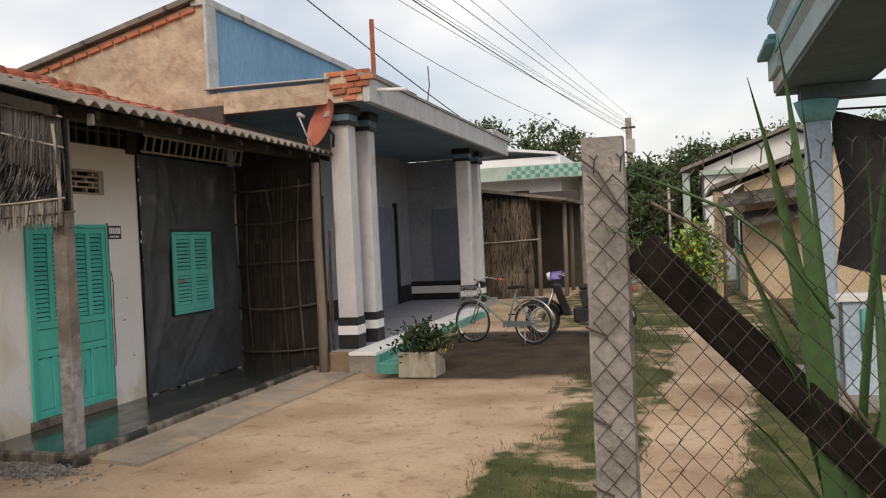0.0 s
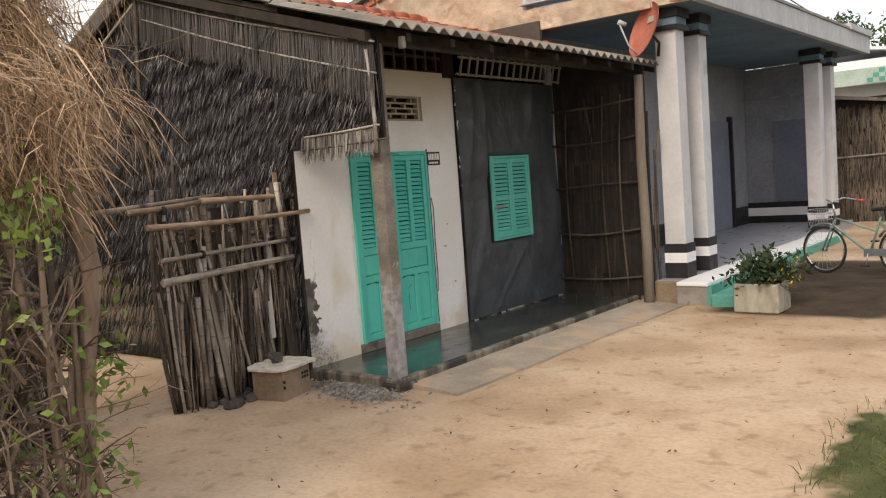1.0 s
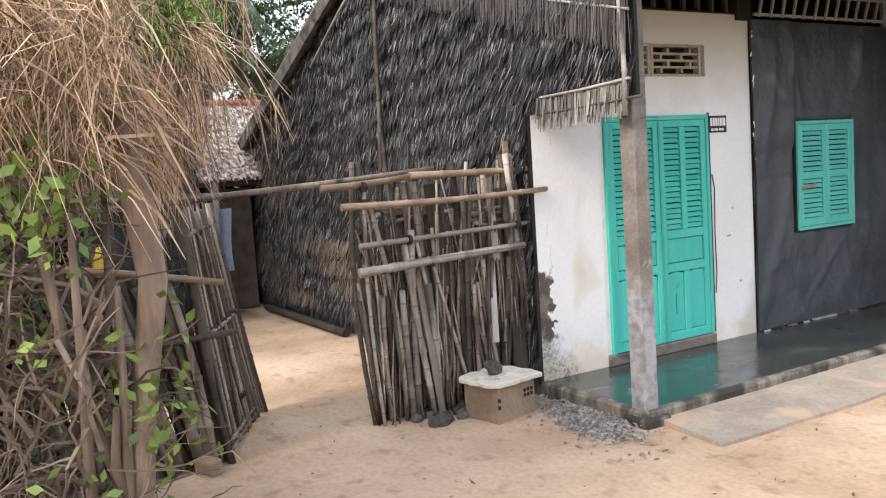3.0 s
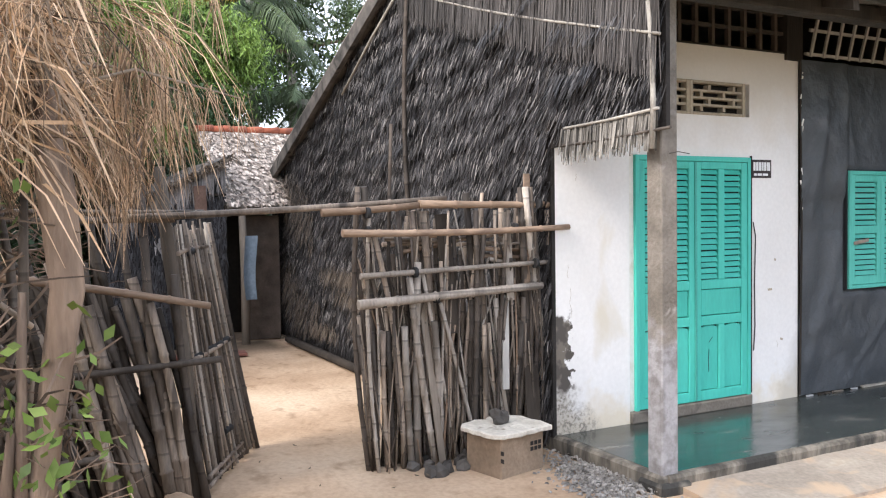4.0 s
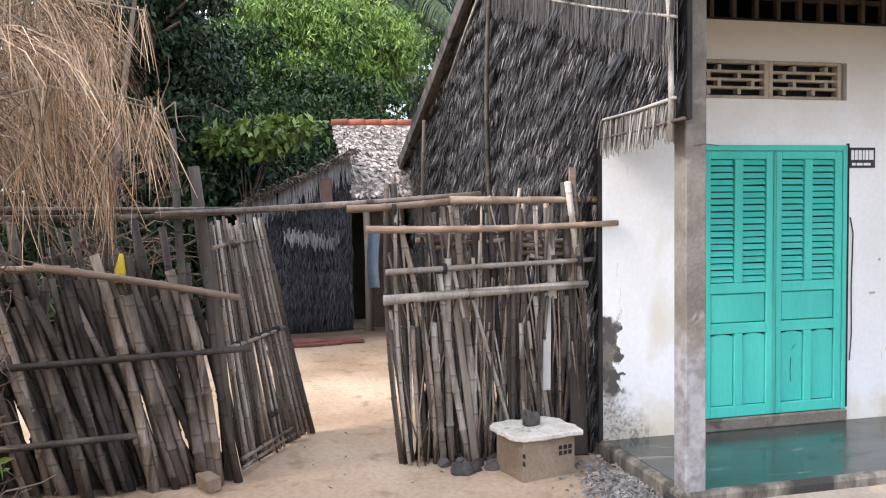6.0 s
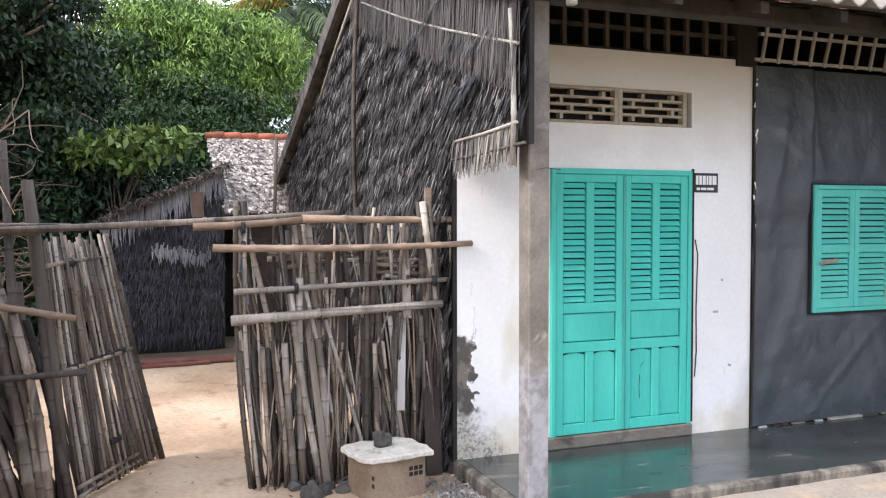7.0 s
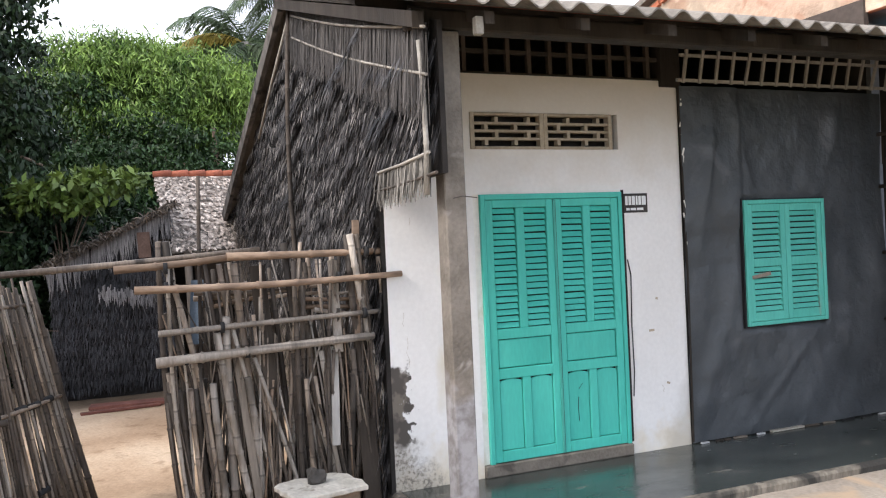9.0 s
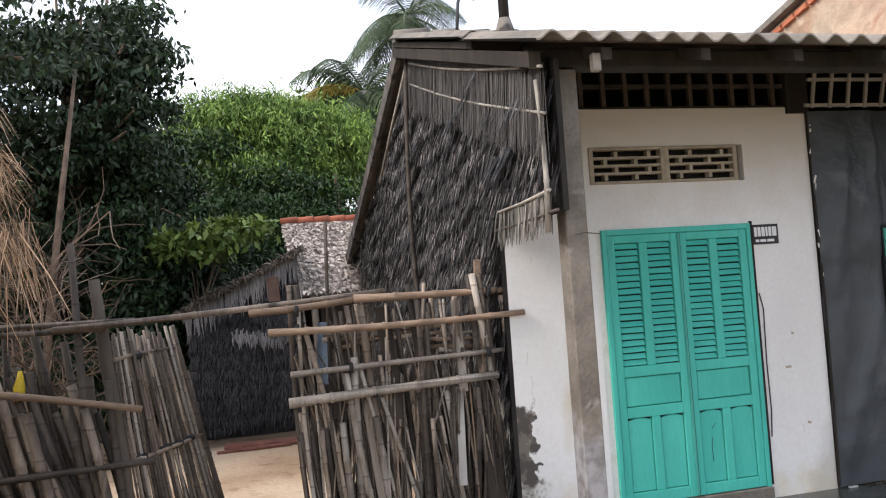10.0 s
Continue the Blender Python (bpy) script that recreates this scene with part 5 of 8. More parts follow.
def build_gate():
    f = thing("gate_fence", (-6.95, 2.6, 0.0), "fence of slanting dark bamboo poles beside the gateway", "fence")
    for i in range(52):
        y = 0.55 + 3.0 * i / 51 + rng.normal(0, 0.03)
        h = rng.uniform(1.1, 1.7)
        if i > 43:
            h = rng.uniform(1.2, 1.4)
        lean = -0.34 * (1 - 0.45 * i / 51) * rng.uniform(0.6, 1.25) if i < 48 else rng.normal(-0.05, 0.03)
        part("pole", cane((-6.93 + rng.uniform(-0.06, 0.08), y + 0.12, -0.03), (-6.95 + rng.uniform(-0.08, 0.05), y + lean * h, h), rng.uniform(0.024, 0.043), 0.016, 0.26), M["bamboo"] if rng.random() < 0.50 else M["bamboo_dark"], f, smooth=True)
    for i in range(76):
        y = 0.7 + 2.85 * i / 75
        part("pole", cane((-7.1 + rng.uniform(-0.06, 0.05), y, 0.0), (-7.08, y + rng.normal(-0.25, 0.2), rng.uniform(1.1, 1.75)), rng.uniform(0.02, 0.036), 0.01, 0.3), M["bamboo_dark"], f, smooth=True)
    for i in range(34):
        y = 2.1 + 1.5 * i / 33
        part("pole", cane((-7.02 + rng.uniform(-0.05, 0.05), y + 0.10, -0.02), (-7.0, y + rng.normal(-0.26, 0.12), rng.uniform(0.95, 1.5)), rng.uniform(0.022, 0.036), 0.01, 0.3), M["bamboo_dark"] if i % 4 else M["bamboo"], f, smooth=True)
    part("rail", cane((-6.86, 2.55, 1.42), (-6.88, 3.74, 1.185), 0.027, 0.006), M["bamboo_tan"], f, "tan bamboo rail", smooth=True)
    part("rail", cane((-6.86, 0.9, 1.42), (-6.88, 2.75, 1.40), 0.027, 0.006), M["bamboo_tan"], f, smooth=True)
    part("rail", cane((-6.84, 0.9, 0.78), (-6.88, 3.80, 0.86), 0.026, 0.008), M["bamboo_dark"], f, smooth=True)
    part("rail", cane((-6.84, 0.9, 0.28), (-6.86, 3.1, 0.36), 0.026, 0.008), M["bamboo_dark"], f, smooth=True)
    part("rail", cane((-6.90, 1.4, 1.80), (-6.90, 3.72, 1.745), 0.022, 0.008), M["bamboo"], f, smooth=True)
    part("rail", cane((-6.82, 1.4, 1.73), (-6.90, 3.55, 1.705), 0.022, 0.008), M["bamboo"], f, smooth=True)
    part("gate_post", Geo().tube([(-7.0, 3.66, -0.05), (-6.99, 3.60, 0.9), (-6.99, 3.53, 1.5), (-6.97, 3.48, 2.02)], [0.045, 0.04, 0.042, 0.034], 8), M["dark_post"], f, smooth=True)
    part("prop", Geo().tube([(-6.95, 3.58, 0), (-6.93, 3.40, 1.0), (-6.92, 3.36, 2.25)], [0.03, 0.028, 0.022], 7), M["bamboo_dark"], f, smooth=True)
    part("brick", Geo().obox(pose(-6.80, 3.52, 0.05, 8, 5, 30), 0.16, 0.09, 0.09), M["hollow_brick"], f, bevel=0.006)
    part("lintel_pole", cane((-6.85, 3.25, 1.715), (-6.83, 5.32, 1.825), 0.024, 0.006, 0.4), M["bamboo"], f, "long bamboo pole across the gateway", smooth=True)
    part("bottle", Geo().tube([(-6.98, 3.02, 1.30), (-6.98, 3.02, 1.38), (-6.98, 3.03, 1.44), (-6.98, 3.03, 1.48)], [0.035, 0.035, 0.02, 0.012], 8), M["yellow_plastic"], f, "yellow plastic bottle on a stick", smooth=True)
    g = thing("gate_leaf", (-7.4, 3.95, 0.0), "open gate leaf of thin grey bamboo slats", "gate")
    for i in range(40):
        u = min(max((i + rng.normal(0, 0.25)) / 39, 0.0), 1.0)
        back = 0.03 * (i % 2)
        b = (-7.02 - 0.80 * u - back, 3.74 + 0.50 * u, 0.03 + 0.03 * rng.random())
        t = (-7.00 - 0.62 * u - back, 3.56 + 0.34 * u, 1.67 - 0.04 * u + rng.normal(0, 0.035))
        part("slat", cane(b, t, rng.uniform(0.008, 0.015), 0.010, 0.30), M[rng.choice(["bamboo", "bamboo_dark", "bamboo_pale"], p=[0.50, 0.40, 0.10])], g, smooth=True)
    for i in range(30):
        u = rng.random()
        h = rng.uniform(0.5, 1.6)
        b = (-7.08 - 0.80 * u, 3.72 + 0.50 * u, 0.02)
        t = (-7.08 - 0.68 * u, 3.62 + 0.40 * u - 0.02 * rng.random(), h)
        part("slat", cane(b, t, rng.uniform(0.008, 0.014), 0.014, 0.30), M["bamboo_dark"], g, smooth=True)
    for z, w in ((0.06, 1.0), (0.12, 0.75), (0.85, 1.0), (1.50, 1.0)):
        s = z / 1.66
        a = Vector((-6.98, 3.74 - 0.18 * s, z))
        b = Vector((-7.0 - (0.82 - 0.18 * s) * w, 3.74 - 0.18 * s + (0.50 - 0.16 * s) * w, z + 0.02))
        part("rail", cane(a, b, 0.015, 0.01), M["bamboo"], g, smooth=True)
    for u, z in ((0.12, 0.85), (0.45, 0.86), (0.62, 0.86), (0.3, 1.5), (0.8, 0.87), (0.5, 0.30)):
        s9 = z / 1.66
        c9 = Vector((-7.0 - (0.81 - 0.18 * s9) * u, 3.74 - 0.18 * s9 + (0.50 - 0.16 * s9) * u, z))
        part("lashing", Geo().tube([c9 + Vector((0.03, -0.03, -0.006)), c9 + Vector((-0.03, 0.03, 0.006))], 0.024, 6), M["rubber"], g, smooth=True)
    part("edge_pole", cane((-7.85, 4.26, 0.02), (-7.62, 3.90, 1.68), 0.024, 0.006), M["bamboo_dark"], g, smooth=True)


M["dark_post"] = surf("dark_grey_post_wood", (0.08, 0.065, 0.052), (0.15, 0.125, 0.10), 5, 0.9, 0.5, 60, stretch=(1, 1, 0.15))
build_gate()


def build_stove():
    s = thing("brick_stand", (-6.53, 5.58, 0.0), "low stand of hollow bricks under a chipped stone slab", "stand", turn=12, local=True)
    part("body", Geo().box(-0.17, -0.19, -0.04, 0.17, 0.20, 0.275), M["hollow_brick"], s, bevel=0.008)
    hole = Geo().box(0, 0, 0, 0.004, 0.026, 0.026).mesh("hole")
    hole.materials.append(M["backing"])
    for i in range(2):
        for j in range(3):
            piece("hole", hole, s, (0.169, 0.075 + 0.036 * j, 0.15 + 0.036 * i))
    for i in range(2):
        piece("hole", hole, s, (0.165, -0.186, 0.12 + 0.05 * i), (0, 0, -90))
    rim = []
    for k in range(26):
        a = 2 * math.pi * k / 26
        e = (abs(math.cos(a)) ** 5 + abs(math.sin(a)) ** 5) ** -0.2 * (1 + rng.normal(0, 0.045))
        rim.append((0.225 * e * math.cos(a), 0.245 * e * math.sin(a), 0.276))
    top = Geo().prism(rim, (0, 0, 0.034))
    part("slab", top, M["stone_white"], s, "white chipped stone slab", bevel=0.006)
    r = thing("stone", (-6.56, 5.56, 0.31), "dark round stone on the white slab", "stone")
    bm = bmesh.new()
    bmesh.ops.create_icosphere(bm, subdivisions=2, radius=0.055)
    for v in bm.verts:
        v.co *= 1 + 0.75 * noise.noise(v.co * 24)
        v.co.z = v.co.z * 0.95 + 0.045
    me = bpy.data.meshes.new("stone")
    bm.to_mesh(me)
    bm.free()
    part("rock", me, M["rock"], r)
    # dark stones by the stand, pale rubble by the porch
    bm = bmesh.new()
    bmesh.ops.create_icosphere(bm, subdivisions=1, radius=0.045)
    for v in bm.verts:
        v.co *= 1 + 0.5 * noise.noise(v.co * 30)
    me2 = bpy.data.meshes.new("loose_stone")
    bm.to_mesh(me2)
    bm.free()
    me2.materials.append(M["rock"])
    for i in range(14):
        ob = new("loose_stone", me2)
        ob.matrix_basis = pose(-6.75 + rng.normal(0, 0.08), 5.28 + rng.normal(0, 0.13), 0.02, *rng.uniform(0, 360, 3)) @ Matrix.Scale(rng.uniform(0.6, 1.5), 4)
        tagged(ob, "small dark stone lying by the stand", "stone", "stones by the stand")
    n = 1700
    c = np.stack([-6.02 + rng.normal(0, 0.27, n), 5.98 + rng.normal(0, 0.13, n), rng.uniform(0.0, 0.02, n)], 1)
    c[:, 1] -= (c[:, 0] + 6.1) * 0.2
    c = c[(c[:, 1] < 6.14) | (c[:, 0] > -5.55)]
    n = len(c)
    a, b2 = rng.normal(0, 0.0075, (n, 3)), rng.normal(0, 0.0075, (n, 3))
    up = np.stack([rng.normal(0, 0.004, n), rng.normal(0, 0.004, n), rng.uniform(0.004, 0.014, n)], 1)
    a[:, 2] *= 0.3
    b2[:, 2] *= 0.3
    pts = np.stack([c - a - b2, c + a - b2, c + a + b2, c - a + b2, c - a * 0.6 - b2 * 0.6 + up, c + a * 0.6 - b2 * 0.6 + up, c + a * 0.6 + b2 * 0.6 + up, c - a * 0.6 + b2 * 0.6 + up], 1)
    me3 = quads("rubble", pts, (0, 0, 0), 8, ((4, 5, 6, 7), (0, 1, 5, 4), (1, 2, 6, 5), (2, 3, 7, 6), (3, 0, 4, 7)))
    me3.materials.append(M["rubble"])
    tagged(new("rubble", me3), "scattered grey rubble at the porch corner", "rubble", kind="stuff")


build_stove()


# ---- hedge by the gateway ----
def twig_mesh(name, starts, reach, org, r0=0.006, kids=3, up=0.5):
    """Thin branching twigs as three-sided tapering tubes, all in one mesh."""
    g = Geo()
    for s in starts:
        stack = [(Vector(s), Vector((rng.normal(0, 0.5), rng.normal(0, 0.5), up + rng.normal(0, 0.4))).normalized(), reach * rng.uniform(0.6, 1.2), r0 * rng.uniform(0.6, 1.5), 0)]
        while stack:
            p, d, L, r, lvl = stack.pop()
            pts = [p]
            for k in range(3):
                d = (d + Vector(rng.normal(0, 0.22, 3))).normalized()
                pts.append(pts[-1] + d * L / 3)
            g.tube(pts, [r, r * 0.85, r * 0.7, r * 0.4], 3)
            if lvl < 1:
                for k in range(kids):
                    q = pts[1 + k % 3]
                    stack.append((q, (d + Vector(rng.normal(0, 0.7, 3))).normalized(), L * rng.uniform(0.35, 0.7), r * 0.55, lvl + 1))
    return g.mesh(name, org)


rng = np.random.default_rng(23)


def build_hedge():
    h = thing("hedge", (-4.7, 2.5, 0.0), "tangled dry hedge hung with straw-brown palm leaves", "hedge")
    o = ORIGIN[h.name]
    part("trunk", Geo().tube([(-4.50, 2.66, -0.05), (-4.50, 2.68, 0.5), (-4.51, 2.76, 1.1), (-4.50, 2.82, 1.5), (-4.53, 2.80, 1.78), (-4.60, 2.78, 2.1)], [0.052, 0.046, 0.041, 0.050, 0.055, 0.04], 9), M["bark"], h, "pale brown crooked trunk", smooth=True)
    part("limb", Geo().tube([(-4.50, 2.70, 0.7), (-4.56, 2.55, 1.2), (-4.6, 2.45, 2.0)], [0.028, 0.022, 0.015], 6), M["bark"], h, smooth=True)
    for i in range(20):
        y = rng.uniform(1.4, 2.62)
        x = -4.5 - rng.uniform(0, 1.4)
        pts = [(x, y, -0.03)]
        for k in range(4):
            q = pts[-1]
            pts.append((q[0] + rng.normal(0, 0.10), q[1] + rng.normal(0, 0.12), q[2] + rng.uniform(0.3, 0.6)))
        part("stem", Geo().tube(pts, [0.030, 0.026, 0.022, 0.017, 0.010], 6), M["bark"] if i % 3 else M["bamboo"], h, smooth=True)
    st = [(-4.5 - abs(rng.normal(0, 0.6)), rng.uniform(1.2, 2.42), rng.uniform(0.0, 1.6)) for i in range(760)]
    part("twig_tangle", twig_mesh("twig_tangle", st, 0.48, o, 0.008, 4, 0.35), M["twig"], h, kind="stuff")
    st = [(-4.5 - 0.4 * rng.random(), rng.uniform(2.5, 2.85), rng.uniform(0.0, 1.2)) for i in range(75)]
    part("twig_tangle", twig_mesh("twig_tangle", st, 0.26, o, 0.006, 4, 0.5), M["twig"], h, kind="stuff")
    st = [(-4.44 + 0.10 * rng.random(), rng.uniform(2.2, 2.62), rng.uniform(0.0, 1.25)) for i in range(70)]
    part("twig_tangle", twig_mesh("twig_tangle", st, 0.34, o, 0.007, 4, 0.5), M["twig"], h, kind="stuff")
    for y0, y1, hh in ((2.62, 2.70, 1.5), (2.52, 2.58, 1.75), (2.72, 2.66, 1.1)):
        part("stem", Geo().tube([(-4.47, y0, -0.03), (-4.45, y0 + 0.03, 0.45), (-4.48, y1 - 0.02, 0.9), (-4.47, y1, hh)], [0.026, 0.022, 0.020, 0.012], 6), M["bark"], h, smooth=True)
    st = [(-4.45 - abs(rng.normal(0, 0.6)), rng.uniform(1.5, 2.65), rng.uniform(1.5, 3.4)) for i in range(210)]
    part("twig_tangle", twig_mesh("twig_tangle", st, 0.55, o, 0.006, 4, 0.3), M["twig"], h, kind="stuff")
    for i in range(26):
        p = Vector((-4.45 - 0.35 * rng.random(), rng.uniform(1.7, 2.8), rng.uniform(0.15, 1.7)))
        d = Vector((rng.normal(0, 0.3), rng.normal(-0.1, 0.8), rng.normal(0.15, 0.7))).normalized() * rng.uniform(0.3, 0.8)
        q = p - d if (p + d).y > 2.95 else p + d
        part("branch", Geo().tube([p, p.lerp(q, 0.5) + Vector(rng.normal(0, 0.04, 3)), q], [0.011, 0.009, 0.005], 5), M["twig_pale"], h, smooth=True)
    # straw mass
    V = []
    for k in range(330):
        c = np.array([-4.25 - 2.7 * rng.random() ** 1.4, 1.3 + 1.60 * rng.random() ** 0.7, 2.02 + 1.6 * rng.random()])
        if c[0] > -5.4:
            c[1] = min(c[1], 2.52 if c[2] > 2.7 else 2.66)
        n = 105
        root = c + rng.normal(0, 0.09, (n, 3))
        main = np.array([rng.normal(0.1, 0.7), rng.normal(0.1, 0.7), -0.6 + rng.normal(0, 0.55)])
        way = main + rng.normal(0, 0.42, (n, 3))
        V.append(blades(root, way, rng.normal(size=(n, 3)), rng.uniform(0.10, 0.34 if c[1] < 2.5 else 0.28, n), rng.uniform(0.002, 0.005, n), 0.3, 0.3))
    for k in range(90):
        # broad withered leaf ribbons lying over the straw
        c = np.array([-4.20 - 0.9 * rng.random(), 1.5 + 1.42 * rng.random() ** 0.8, 1.95 + 1.5 * rng.random()])
        c[1] = min(c[1], 2.52 if c[2] > 2.7 else 2.70)
        n = 26
        root = c + rng.normal(0, 0.05, (n, 3))
        main = np.array([rng.normal(0.25, 0.3), rng.normal(0.15, 0.45), -0.8 + rng.normal(0, 0.35)])
        V.append(blades(root, main + rng.normal(0, 0.25, (n, 3)), rng.normal(size=(n, 3)), rng.uniform(0.16, 0.36, n), rng.uniform(0.007, 0.013, n), 0.35, 0.2))
    for k in range(9):
        # hanging fans reaching over the gateway
        c = np.array([-4.5 - rng.random() * 2.4, 2.85 + 0.2 * rng.random(), 1.95 + rng.random() * 1.3])
        n = 40
        root = c + rng.normal(0, 0.03, (n, 3))
        way = np.array([rng.normal(0, 0.3), 0.55, -0.5]) + rng.normal(0, 0.25, (n, 3))
        V.append(blades(root, way, rng.normal(size=(n, 3)), rng.uniform(0.15, 0.36, n), rng.uniform(0.003, 0.006, n), 0.45, 0.25))
    for cx, cy, cz in ((-5.2, 3.02, 2.16), (-5.4, 3.15, 2.1), (-5.0, 2.92, 2.0), (-5.6, 3.3, 2.2), (-4.9, 3.05, 2.3), (-5.7, 3.12, 1.95), (-5.1, 3.2, 2.4)):
        # dead fronds hanging down by the fence
        n = 70
        root = np.array([cx, cy, cz]) + rng.normal(0, 0.05, (n, 3))
        way = np.array([rng.normal(0, 0.15), rng.normal(0, 0.15), -1.0]) + rng.normal(0, 0.22, (n, 3))
        V.append(blades(root, way, rng.normal(size=(n, 3)), rng.uniform(0.18, 0.42, n), rng.uniform(0.003, 0.008, n), 0.1, 0.25))
    # arching thin branches with hanging tufts over the gateway
    for i in range(9):
        a = Vector((-4.5 - 0.8 * rng.random(), 2.7, rng.uniform(1.9, 2.7)))
        b2 = Vector((a.x - 0.25 * rng.random(), rng.uniform(3.0, 3.45), a.z + rng.uniform(-0.15, 0.25)))
        arc = [a, a.lerp(b2, 0.5) + Vector((0, 0, 0.10)), b2]
        part("arching_branch", Geo().tube(arc, [0.009, 0.007, 0.003], 4), M["twig_pale"], h, smooth=True)
        for u in (0.45, 0.7, 1.0):
            c = np.array(arc[1].lerp(arc[2], u) if u > 0.5 else arc[0].lerp(arc[1], 0.9))
            n = 15
            root = c + rng.normal(0, 0.018, (n, 3))
            way = np.array([0.0, 0.12, -1.0]) + rng.normal(0, 0.26, (n, 3))
            V.append(blades(root, way, rng.normal(size=(n, 3)), rng.uniform(0.10, 0.28, n), rng.uniform(0.003, 0.006, n), 0.1, 0.25))
    part("straw", quads("straw", np.concatenate(V), o, 6, BLADE), M["hay"], h, "dry straw-brown hanging leaves", kind="stuff")
    # green leaves
    c = []
    for cy, cx, cz, n, s in ((2.45, -4.33, 1.78, 170, 0.10), (2.62, -4.38, 0.75, 40, 0.09), (2.74, -4.42, 1.25, 40, 0.10), (2.55, -4.36, 0.4, 40, 0.14), (2.78, -4.42, 1.02, 45, 0.08), (2.5, -4.4, 0.9, 50, 0.2), (2.80, -4.5, 0.55, 30, 0.08), (2.0, -4.4, 1.6, 70, 0.22), (2.3, -4.35, 1.35, 40, 0.12), (2.7, -4.42, 0.25, 25, 0.10), (2.2, -4.4, 0.6, 60, 0.3)):
        c.append(np.array([cx, cy, cz]) + rng.normal(0, s, (n, 3)))
    part("foliage", quads("foliage", leaves(np.concatenate(c), 0.056, 0.0, 0.27), o), M["leaf_fresh"], h, "fresh light green leaves", kind="stuff")
    c = np.stack([-4.6 - abs(rng.normal(0, 0.6, 2200)), rng.uniform(1.0, 2.6, 2200), rng.uniform(0, 1.9, 2200)], 1)
    part("foliage", quads("foliage", leaves(c, 0.06, 0.3), o), M["leaf"], h, kind="stuff")
    # inner filler leaves, dense and coloured dark for the unlit inside
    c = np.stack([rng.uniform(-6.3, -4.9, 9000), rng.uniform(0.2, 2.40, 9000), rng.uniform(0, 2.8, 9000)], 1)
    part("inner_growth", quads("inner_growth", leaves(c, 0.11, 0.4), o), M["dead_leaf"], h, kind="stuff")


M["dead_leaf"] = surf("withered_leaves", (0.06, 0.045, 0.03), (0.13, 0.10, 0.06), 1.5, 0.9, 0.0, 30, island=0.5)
build_hedge()


# ---- rear yard ----
def thatch_rows(x, y0, y1, top, z0, dens, seed_rows=0.07):
    roots = []
    for z in np.arange(z0 + 0.05, 2.6, seed_rows):
        n = int(dens * (y1 - y0))
        y = rng.uniform(y0, y1, n)
        zz = z + rng.normal(0, 0.02, n) + 0.03 * np.sin(3 * y + z)
        ok = zz < top(y)
        tuck = 0.05 * (1 - np.mod((zz + 0.04 * np.sin(2.7 * y)) / 0.20, 1.0))
        roots.append(np.stack([np.full(n, x) + tuck + rng.normal(0, 0.008, n), y, zz], 1)[ok])
    root = np.concatenate(roots)
    n = len(root)
    way = np.stack([0.18 + rng.normal(0, 0.1, n), rng.normal(-0.1, 0.16, n), -np.ones(n)], 1)
    return blades(root, way, np.stack([rng.normal(0, 0.4, n), np.ones(n), np.zeros(n)], 1), np.minimum(rng.uniform(0.06, 0.14, n), root[:, 2]), rng.uniform(0.007, 0.015, n), tip=0.35)


